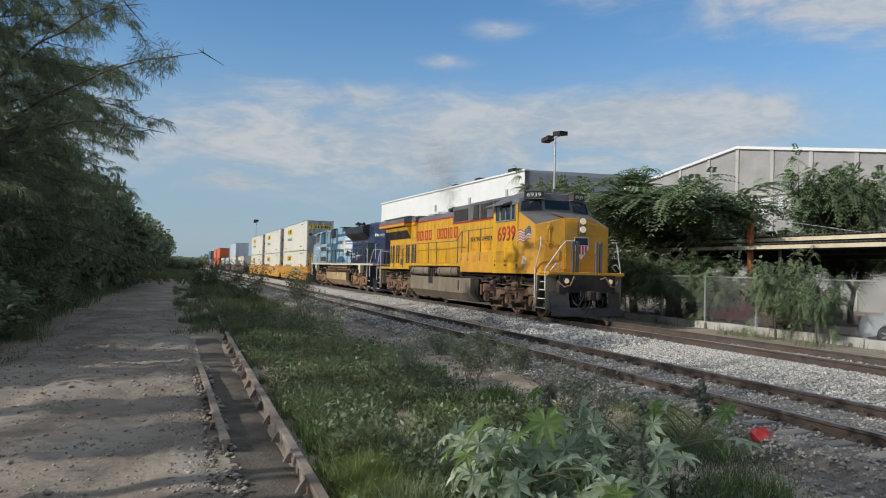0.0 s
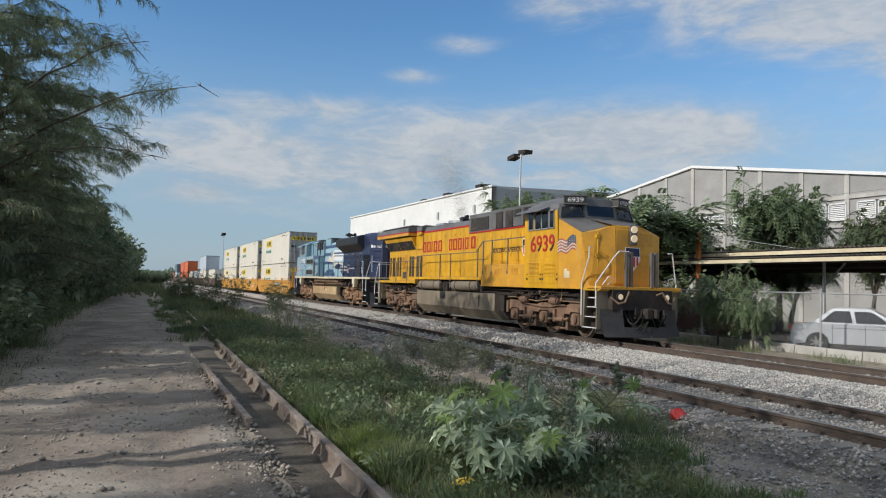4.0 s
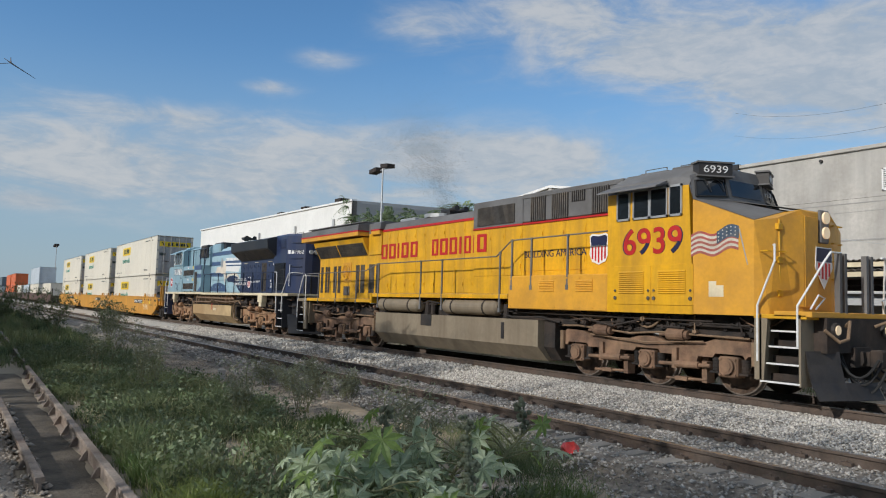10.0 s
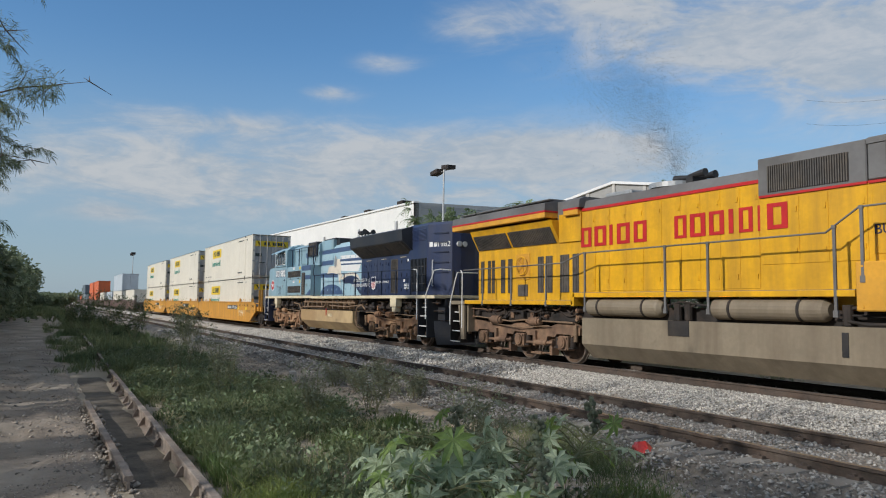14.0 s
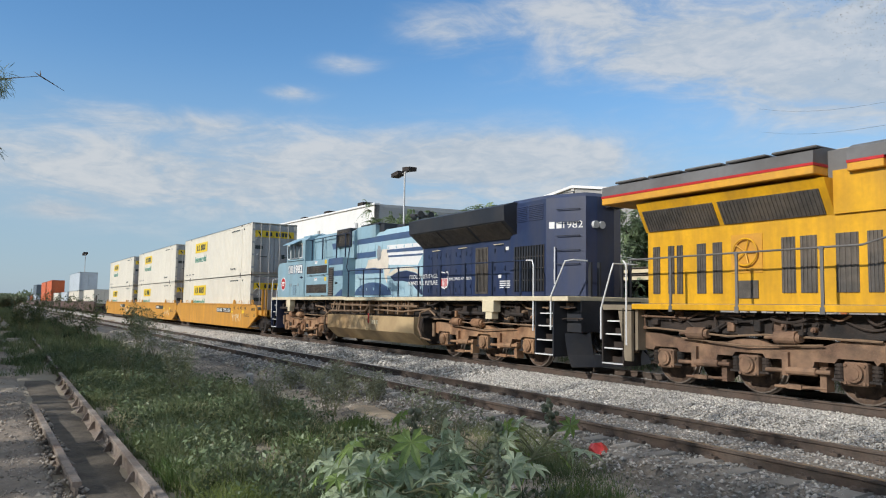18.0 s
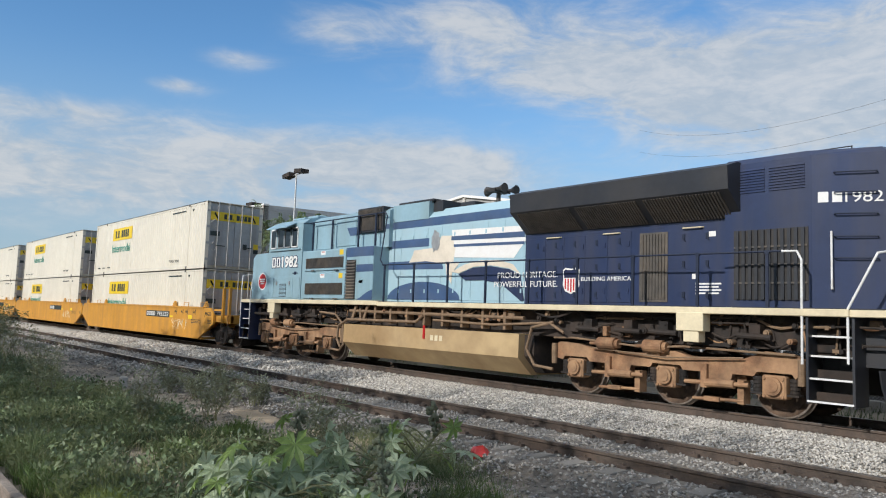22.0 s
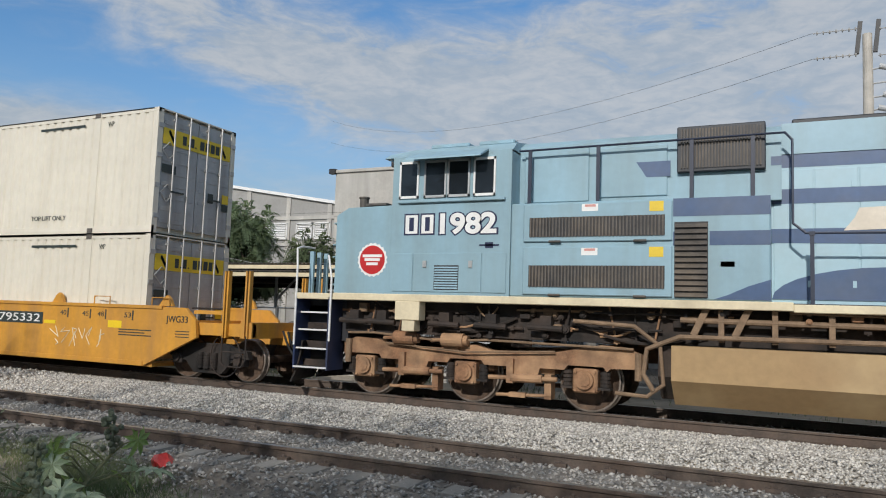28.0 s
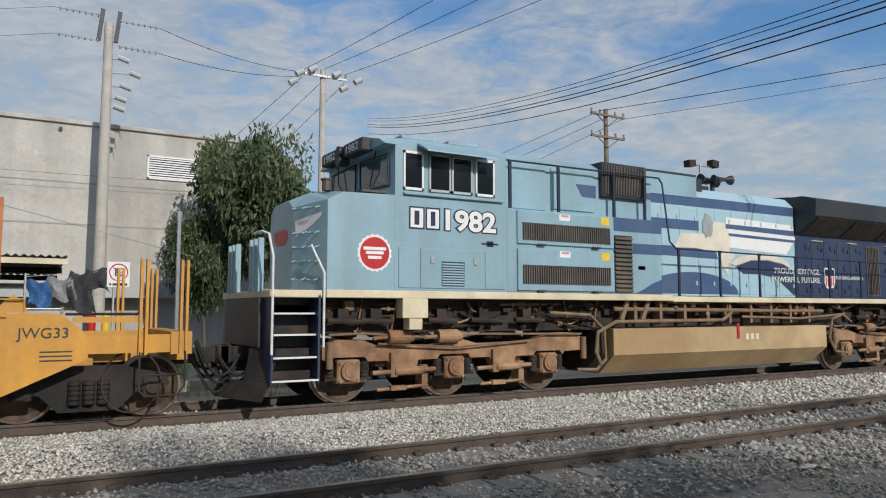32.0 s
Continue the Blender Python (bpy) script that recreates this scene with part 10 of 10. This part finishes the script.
M_GREYLEAF = leafy_mat("grey_green_leaf", (0.27, 0.29, 0.19), 0.75, 0, 0.25, 4)
WLB = "spindly grey-green weed growing in the gravel"
for i, (x, y, h, s, n) in enumerate(((-11.2, -7.45, 0.75, 0.5, 1500), (-10.4, -7.3, 0.6, 0.6, 1200), (-12.4, -7.6, 0.55, 0.7, 1100), (-13.6, -7.7, 0.5, 0.7, 900), (-9.5, -8.5, 0.7, 0.4, 1000),
                                     (-5.0, -9.2, 0.9, 0.25, 900), (-4.3, -9.5, 0.8, 0.3, 700), (-8.6, -9.9, 0.9, 0.4, 900), (-17, -9.6, 1.2, 0.35, 900), (-22, -9.2, 1.6, 0.3, 900), (-27, -8.7, 1.7, 0.3, 900), (-12.5, -10.4, 1.1, 0.35, 800), (-15.5, -10.8, 1.3, 0.3, 700))):
    weed("weed", x, y, h, s, n, 0.055, M_GREYLEAF, 60 + i, WLB)
for i, (x, y, h) in enumerate(((-33, -9.9, 1.9), (-38, -10.6, 2.0), (-44, -11.2, 2.2), (-47, -11.9, 2.0), (-52, -11.0, 2.0), (-30, -8.2, 1.5))):
    weed("weed", x, y, h, 0.4, 1500, 0.10, M_LEAF_OLIVE, 90 + i, "tall leafy green weed beside the old siding", 14)


def castor_plant():
    """A low castor plant: reddish stems, long stalks and large star-shaped leaves."""
    T = thing("castor_plant", "broad pale-green castor plant with star-shaped leaves beside the tracks", "plant", at=(-2.75, -10.75, GZ))
    rng = random.Random(12)

    def leaf(seed):
        r = random.Random(seed)
        lobes = 8
        vs, fs = [(0, 0, 0.0)], []
        for k in range(lobes):
            a0 = radians(-150 + 300 * k / (lobes - 1))
            tip = 1.0 - 0.35 * abs(k - (lobes - 1) / 2) / ((lobes - 1) / 2) + r.uniform(-0.05, 0.05)
            w = radians(15)
            sag = -0.20 * tip
            vs += [(0.42 * math.sin(a0 - w * 1.35), 0.42 * math.cos(a0 - w * 1.35), 0.02), (tip * 0.72 * math.sin(a0 - w * 0.55), tip * 0.72 * math.cos(a0 - w * 0.55), sag * 0.3 + 0.03),
                   (tip * math.sin(a0), tip * math.cos(a0), sag), (tip * 0.72 * math.sin(a0 + w * 0.55), tip * 0.72 * math.cos(a0 + w * 0.55), sag * 0.3 + 0.03), (0.42 * math.sin(a0 + w * 1.35), 0.42 * math.cos(a0 + w * 1.35), 0.02),
                   (tip * 0.66 * math.sin(a0), tip * 0.66 * math.cos(a0), sag * 0.25 - 0.04)]
            i = 1 + 6 * k
            fs += [(0, i, i + 5), (i, i + 1, i + 5), (i + 1, i + 2, i + 5), (i + 2, i + 3, i + 5), (i + 3, i + 4, i + 5), (i + 4, 0, i + 5)]
        return mesh_from("leaf", vs, fs, M_CASTOR)
    leaves = [leaf(s) for s in range(4)]
    young = [m.copy() for m in leaves]
    m_young = leafy_mat("young_castor_leaf", (0.28, 0.39, 0.11), 0.4, 0, 0.15, 4)
    for m in young:
        m.materials[0] = m_young
    stems = [((-3.9, -9.7), 0.75), ((-3.4, -10.2), 0.82), ((-4.3, -9.9), 0.62), ((-3.3, -9.5), 0.72), ((-3.0, -10.5), 0.62), ((-4.0, -10.5), 0.55), ((-3.2, -9.0), 0.85), ((-2.7, -9.9), 0.6)]
    o = Vector((-2.75, -10.75, GZ))
    for j, ((sx, sy), h) in enumerate(stems):
        sx, sy = sx + 0.85, sy - 0.65
        base = Vector((-2.75 + (sx + 2.75) * 0.35, -10.75 + (sy + 10.75) * 0.35, GZ))
        top = Vector((sx, sy, GZ + h))
        bm = B()
        mid = base.lerp(top, 0.5) + Vector((rng.uniform(-0.08, 0.08), rng.uniform(-0.08, 0.08), 0.05))
        rod(bm, base, mid, 0.022, 8, 0.018)
        rod(bm, mid, top, 0.018, 8, 0.010)
        st = part("stem", bm, M_STEM, T, "pale branching stem")
        for k in range(21):
            u = rng.uniform(0.30, 1.0)
            p = base.lerp(top, u)
            a = rng.uniform(0, 6.283) if k % 2 else rng.uniform(-2.9, -0.3)
            ln = rng.uniform(0.22, 0.48)
            tip = p + Vector((math.cos(a) * ln, math.sin(a) * ln, rng.uniform(-0.05, 0.22)))
            if tip.z < GZ + 0.08:
                tip.z = GZ + 0.08
            bm = B()
            rod(bm, p, p.lerp(tip, 0.5) + Vector((0, 0, 0.03)), 0.006, 5)
            rod(bm, p.lerp(tip, 0.5) + Vector((0, 0, 0.03)), tip, 0.006, 5, 0.004)
            part("leaf_stalk", bm, M_STEM, st)
            me = (young if (k > 14 and u > 0.8) else leaves)[rng.randrange(4)]
            lf = new("leaf", me)
            s = rng.uniform(0.13, 0.24) * (0.75 if u > 0.9 else 1)
            tilt = rng.uniform(10, 105)
            lf.matrix_basis = Matrix.Translation(tip - o) @ Matrix.Rotation(a - math.pi / 2, 4, "Z") @ Matrix.Rotation(radians(-tilt), 4, "X") @ Matrix.Diagonal((s, s, s, 1))
            lf.parent = T
        if j in (1, 3, 6, 7):
            bm = B()
            rod(bm, top, top + Vector((0.02, 0, 0.28)), 0.01, 6)
            for k in range(26):
                c = top + Vector((rng.uniform(-0.05, 0.05), rng.uniform(-0.05, 0.05), rng.uniform(0.02, 0.30)))
                bmesh.ops.create_icosphere(bm, subdivisions=1, radius=0.024, matrix=Matrix.Translation(c))
            part("seed_spike", bm, M_GREYLEAF, T, "spike of round seed pods")


castor_plant()

# red crumpled bag
T = thing("crumpled_bag", "crumpled red plastic bag lying on the gravel", "litter", at=(-4.43, -7.08, GZ))
rng = random.Random(2)
bm = B()
bmesh.ops.create_icosphere(bm, subdivisions=2, radius=0.13, matrix=Matrix.Translation((-4.43, -7.08, GZ + 0.13)))
for v in bm.verts:
    v.co += Vector((rng.uniform(-1, 1), rng.uniform(-1, 1), rng.uniform(-0.8, 0.8))) * 0.035
part("bag", bm, mat("red_plastic", (0.62, 0.045, 0.04), 0.35, 0, 0.15, 9), T)

# yellow bag caught under the castor plant
T = thing("plastic_bag", "crumpled yellow plastic bag under the castor plant", "litter", at=(-1.99, -11.52, GZ))
bm = B()
bmesh.ops.create_icosphere(bm, subdivisions=2, radius=0.11, matrix=Matrix.Translation((-1.99, -11.52, GZ + 0.12)))
for v in bm.verts:
    v.co += Vector((rng.uniform(-1, 1), rng.uniform(-1, 1), rng.uniform(-0.8, 0.8))) * 0.035
part("bag", bm, mat("yellow_plastic", (0.75, 0.50, 0.04), 0.35, 0, 0.15, 9), T)

M_SAND = mat("sandy_earth", (0.44, 0.35, 0.25), 0.95, 0, 0.25, 2.5, 0.8, 20, (0.27, 0.22, 0.17), 0.7, 1.2, alt=(0.50, 0.38, 0.25))
# ---- old siding rails beside the road ----
def old_rail(x0, x1, y0, y1, z, label):
    T = thing("old_rail", label, "rail", "old rails beside the road", at=((x0 + x1) / 2, (y0 + y1) / 2, z - 0.17))
    bm = B()
    n = 8
    rings = []
    for i in range(n + 1):
        u = i / n
        x, y = x0 + (x1 - x0) * u, y0 + (y1 - y0) * u
        rings.append([(x, y + a * 1.25, z + b * 1.25) for a, b in RAIL_PROF])
    loft(bm, rings)
    part("rail", bm, M_RAIL_OLD, T)
    k = int((x1 - x0) / 0.94)
    for i in range(k):
        x = x0 + 0.3 + i * 0.94
        y = y0 + (y1 - y0) * (x - x0) / (x1 - x0)
        bm = B()
        prism(bm, [(y - 0.02, z - 0.055), (y - 0.055, z - 0.09), (y - 0.115, z - 0.20), (y - 0.06, z - 0.20), (y - 0.018, z - 0.16)], "x", x - 0.03, x + 0.03)
        part("rail_brace", bm, M_RAIL_OLD, T)


old_rail(-17.6, 8.0, -12.08, -12.45, -0.12, "rusty old rail with braces along the road's edge")
old_rail(-11.8, -5.55, -12.92, -12.86, -0.14, "short broken length of rusty guard rail")
old_rail(-60.0, -19.2, -11.4, -12.0, -0.14, "overgrown stretch of old rail farther along")

# darker strip laid on the ground between the old rails
bm = B()
rows = []
for i in range(60):
    x = -17.5 + i * 0.43
    rows.append([bm.verts.new((x, y, height_at(x, y) + (0.012 if 0 < j < 4 else -0.03) + 0.01 * noise.noise(Vector((x * 3, y * 3, 1))))) for j, y in enumerate((-12.93, -12.80, -12.55, -12.35, -12.15))])
for a, b in zip(rows, rows[1:]):
    for j in range(4):
        bm.faces.new((a[j], b[j], b[j + 1], a[j + 1]))
tagged(part("soil_strip", bm, mat("dark_strip_soil", (0.115, 0.095, 0.072), 0.95, 0, 0.3, 3, 0.9, 25, (0.2, 0.165, 0.125), 0.6, 1.2), smooth=True), "strip of darker soil between the old rails", "ground", kind="structure")

# pale sandy earth worn bare beside the second track
for cx, cy, rx, ry in ((-7.1, -7.7, 1.1, 0.85), (-9.6, -7.6, 0.9, 0.4)):
    bm = B()
    mid = bm.verts.new((cx, cy, height_at(cx, cy) + 0.035))
    rings = []
    for r in (0.35, 0.7, 1.0):
        ring = []
        for k in range(28):
            a = 6.2832 * k / 28
            w = r * (1 + 0.28 * noise.noise(Vector((math.cos(a) * 2, math.sin(a) * 2, cx))))
            x, y = cx + rx * w * math.cos(a), cy + ry * w * math.sin(a)
            ring.append(bm.verts.new((x, y, height_at(x, y) + (0.03 if r < 0.9 else -0.03) + 0.012 * noise.noise(Vector((x * 4, y * 4, 2))))))
        rings.append(ring)
    for k in range(28):
        bm.faces.new((mid, rings[0][k], rings[0][(k + 1) % 28]))
        for p, q in zip(rings, rings[1:]):
            bm.faces.new((p[k], q[k], q[(k + 1) % 28], p[(k + 1) % 28]))
    tagged(part("sand_patch", bm, M_SAND, smooth=True), "bare patch of pale sandy earth among the gravel", "ground", kind="structure")

# ---- loose stones ----


def stones(name, n, area, size, material, seed, label, top, density=None):
    """Crushed stones as small uneven eight-sided lumps, joined."""
    rng = np.random.default_rng(seed)
    x0, x1, y0, y1 = area
    base = np.array([(1, 0, 0), (0, 1, 0), (-1, 0, 0), (0, -1, 0), (0, 0, 1), (0, 0, -1)], float)
    faces = np.array([(0, 1, 4), (1, 2, 4), (2, 3, 4), (3, 0, 4), (1, 0, 5), (2, 1, 5), (3, 2, 5), (0, 3, 5)])
    xs, ys = rng.uniform(x0, x1, n), rng.uniform(y0, y1, n)
    if density:
        keep = np.array([rng.random() < density(x, y) for x, y in zip(xs, ys)])
        xs, ys = xs[keep], ys[keep]
        n = len(xs)
    s = size * rng.uniform(0.5, 1.5, n)
    V = base[None] * s[:, None, None] * rng.uniform(0.6, 1.3, (n, 6, 1)) + rng.normal(0, 0.18, (n, 6, 3)) * s[:, None, None]
    a = rng.uniform(0, 6.283, n)
    c, si = np.cos(a)[:, None], np.sin(a)[:, None]
    V = np.stack([V[..., 0] * c - V[..., 1] * si, V[..., 0] * si + V[..., 1] * c, V[..., 2] * 0.7], -1)
    zs = np.array([top(x, y) for x, y in zip(xs, ys)]) + s * rng.uniform(-0.1, 0.45, n)
    V += np.stack([xs, ys, zs], -1)[:, None]
    F = faces[None] + (np.arange(n) * 6)[:, None, None]
    o = new(name, mesh_from(name, V.reshape(-1, 3), F.reshape(-1, 3), material))
    return tagged(o, label, "stones", kind="stuff")


def island(name, color, spread):
    """Stone material that differs from lump to lump."""
    m = mat(name, color, 0.92, 0, 0.15, 20)
    n, l = m.node_tree.nodes, m.node_tree.links
    b = n["Principled BSDF"]
    src = b.inputs["Base Color"].links[0].from_socket
    g = n.new("ShaderNodeNewGeometry")
    r = n.new("ShaderNodeMapRange")
    r.inputs["To Min"].default_value, r.inputs["To Max"].default_value = 1 - spread, 1 + spread * 0.6
    l.new(g.outputs["Random Per Island"], r.inputs["Value"])
    x = n.new("ShaderNodeMix")
    x.data_type, x.blend_type = "RGBA", "MULTIPLY"
    x.inputs["Factor"].default_value = 1.0
    l.new(src, x.inputs["A"])
    l.new(r.outputs["Result"], x.inputs["B"])
    l.new(x.outputs["Result"], b.inputs["Base Color"])
    return m


M_ST1 = island("crushed_stone", (0.60, 0.56, 0.50), 0.5)
M_ST2 = island("dirty_crushed_stone", (0.42, 0.39, 0.35), 0.5)
M_ST3 = island("road_rubble", (0.38, 0.33, 0.275), 0.45)


def bed_top(yc, top, half, foot):
    def f(x, y):
        d = abs(y - yc)
        return top if d < half else top - 0.02 if d < half + 0.1 else top - (d - half) / (foot - half) * (top - GZ)
    return f


main_top, second_top = bed_top(0.0, -0.17, 1.9, 3.0), bed_top(-5.55, -0.15, 1.5, 2.1)
BL1 = "loose pale crushed stone of the main track"
stones("ballast_stones", 58000, (-14, 12, -3.4, -0.85), 0.022, M_ST1, 1, BL1, main_top)
stones("ballast_stones", 12000, (-45, -14, -3.4, -0.85), 0.042, M_ST1, 2, BL1, main_top)
stones("ballast_stones", 6000, (12, 40, -3.2, -0.85), 0.042, M_ST1, 3, BL1, main_top)
stones("ballast_stones", 5000, (-14, 12, -0.7, 0.7), 0.036, M_ST2, 4, "dark stones between the rails of the main track", lambda x, y: -0.175)
stones("ballast_stones", 9000, (-14, 10, -3.9, -3.0), 0.026, M_ST1, 14, BL1, lambda x, y: GZ + 0.03)
BL2 = "dirty loose stone of the second track"
stones("ballast_stones", 30000, (-14, 12, -7.5, -3.6), 0.024, M_ST2, 5, BL2, second_top)
stones("ballast_stones", 8000, (-45, -14, -7.4, -3.7), 0.045, M_ST2, 6, BL2, second_top)
stones("ballast_stones", 8000, (10, 30, -8.5, -3.6), 0.042, M_ST2, 7, BL2, second_top)
stones("ballast_stones", 17000, (-6, 12, -10.5, -7.2), 0.023, M_ST2, 8, "grey gravel spilling from the second track", height_at, lambda x, y: 1.0 if x > -2.5 else max(0, (x + 6) / 3.5) * 0.8)
stones("gravel", 7000, (-24, -6, -9.0, -7.0), 0.022, M_ST3, 9, "thin gravel on bare earth beside the second track", height_at)
stones("rubble", 16000, (-14, 3, -16.2, -12.95), 0.013, M_ST3, 10, "small rubble strewn over the dirt road", road_z, lambda x, y: min(1, 0.15 + max(0, noise.noise(Vector((x * 1.1, y * 1.1, 4)))) * 2 + (0.7 if y > -13.4 else 0)))
stones("rubble", 1500, (-12, 3, -13.5, -12.75), 0.032, M_ST3, 13, "broken stones along the old rail", lambda x, y: GZ + 0.05)
stones("rubble", 3500, (-16, 3, -18.2, -15.9), 0.016, M_ST3, 15, "crumbs of earth and stone on the verge", height_at)
stones("rubble", 420, (-16, 1, -16.2, -12.9), 0.030, M_ST3, 11, "larger stones on the dirt road", road_z)
stones("rubble", 1800, (-40, -14, -17.0, -12.9), 0.018, M_ST3, 12, "small rubble strewn over the dirt road", road_z)
# pale block of stone by the track, paper scraps
T = thing("boundary_stone", "small pale upright stone in the weeds", "stone", at=(-15.0, -8.25, GZ))
bm = B()
box(bm, -15.09, -14.91, -8.33, -8.17, GZ - 0.03, GZ + 0.26, 0.03)
part("block", bm, M_CONCRETE, T)

# ---- sleepers, one by one ----
bm = B()
loft(bm, [[(-0.13, y, -0.16), (0.13, y, -0.16), (0.10, y, z), (-0.10, y, z)] for y, z in ((-1.25, 0.02), (-0.95, 0.03), (-0.45, 0.0), (0.45, 0.0), (0.95, 0.03), (1.25, 0.02))])
me_c = bpy.data.meshes.new("sleeper")
bm.to_mesh(me_c)
bm.free()
M_CSLEEPER = mat("concrete_sleeper", (0.31, 0.285, 0.25), 0.9, 0, 0.15, 4, 0.3, 40, (0.17, 0.145, 0.115), 0.6, 2.0, rand=0.25)
me_c.materials.append(M_CSLEEPER)
bm = B()
box(bm, -0.12, 0.12, -1.3, 1.3, -0.16, 0.0, 0.012)
me_w = bpy.data.meshes.new("sleeper")
bm.to_mesh(me_w)
bm.free()
me_w.materials.append(M_TIE)
bm = B()
for s in (-0.7535, 0.7535):
    for d in (-0.10, 0.10):
        box(bm, -0.07, 0.07, s + d - 0.035, s + d + 0.035, 0.0, 0.04)
        rod(bm, (0, s + d, 0.02), (0, s + d, 0.065), 0.018, 6)
me_f = bpy.data.meshes.new("fastening")
bm.to_mesh(me_f)
bm.free()
me_f.materials.append(M_RAIL)
rng = random.Random(5)
for i in range(190):
    x = -66 + 0.56 * i
    s = new("sleeper", me_c)
    s.parent = track_second
    s.matrix_basis = pose(x - track_second.location.x, 0, -0.152, 0, rng.uniform(-1.0, 1.0), rng.uniform(-1, 1))
    f = new("fastening", me_f)
    f.parent = s
    f.location = (0, 0, 0.02)
for i in range(190):
    x = -66 + 0.56 * i
    s = new("sleeper", me_w)
    s.parent = track_main
    s.matrix_basis = pose(x - track_main.location.x, 0, -0.172, 0, 0, rng.uniform(-1, 1))


# ---- thin exhaust smoke over the lead locomotive: soot in loose churning puffs ----
PUFFS = []


def exhaust_smoke():
    T = thing("exhaust_smoke", "thin brown-grey exhaust smoke trailing from the stack", "smoke", at=(-33.6, 0, 4.7))
    MOVERS.append(T)
    m = mat("soot", (0.10, 0.092, 0.085), 0.95, 0, 0.1, 3)
    rng = np.random.default_rng(33)
    for k in range(9):
        sig = 0.16 + 0.085 * k
        n = int(950 + 340 * k)
        c = rng.normal(size=(n, 3)) * sig * np.array((1.0, 0.8, 0.9))
        a, b = rng.normal(size=(n, 3)), rng.normal(size=(n, 3))
        a /= np.linalg.norm(a, axis=1)[:, None]
        b = np.cross(a, b)
        b /= np.linalg.norm(b, axis=1)[:, None]
        q = 0.005
        V = np.stack([c - a * q - b * q, c + a * q - b * q, c + a * q + b * q, c - a * q + b * q], axis=1).reshape(-1, 3)
        o = new("puff", mesh_from("puff", V, np.arange(n * 4).reshape(-1, 4), m))
        o.parent = T
        tagged(o, kind="stuff")
        o.location = (-0.05 * k - 0.028 * k * k, 0.06 * math.sin(1.7 * k), 0.25 + 0.36 * k)
        PUFFS.append((o, k))


exhaust_smoke()


def motions():
    times = [0.5 * i for i in range(65)]
    for ob in MOVERS:
        base = ob.location.copy()
        walk(ob, [(t, pose(base.x + run(t), base.y, base.z)) for t in times])
    for ob, k in PUFFS:
        base = ob.location.copy()
        walk(ob, [(t, pose(base.x + 0.10 * math.sin(1.9 * t + k), base.y + 0.06 * math.sin(1.3 * t + 2 * k), base.z + 0.12 * math.sin(2.3 * t + 1.4 * k), 0, 0, 24 * t + 40 * k)) for t in times])
    turns = [0.16 * i for i in range(201)]
    runs = [(t, run(t)) for t in turns]
    for ob, r in WHEELS:
        base = ob.location.copy()
        walk(ob, [(t, pose(base.x, base.y, base.z) @ Matrix.Rotation(s / r, 4, "Y")) for t, s in runs])


motions()
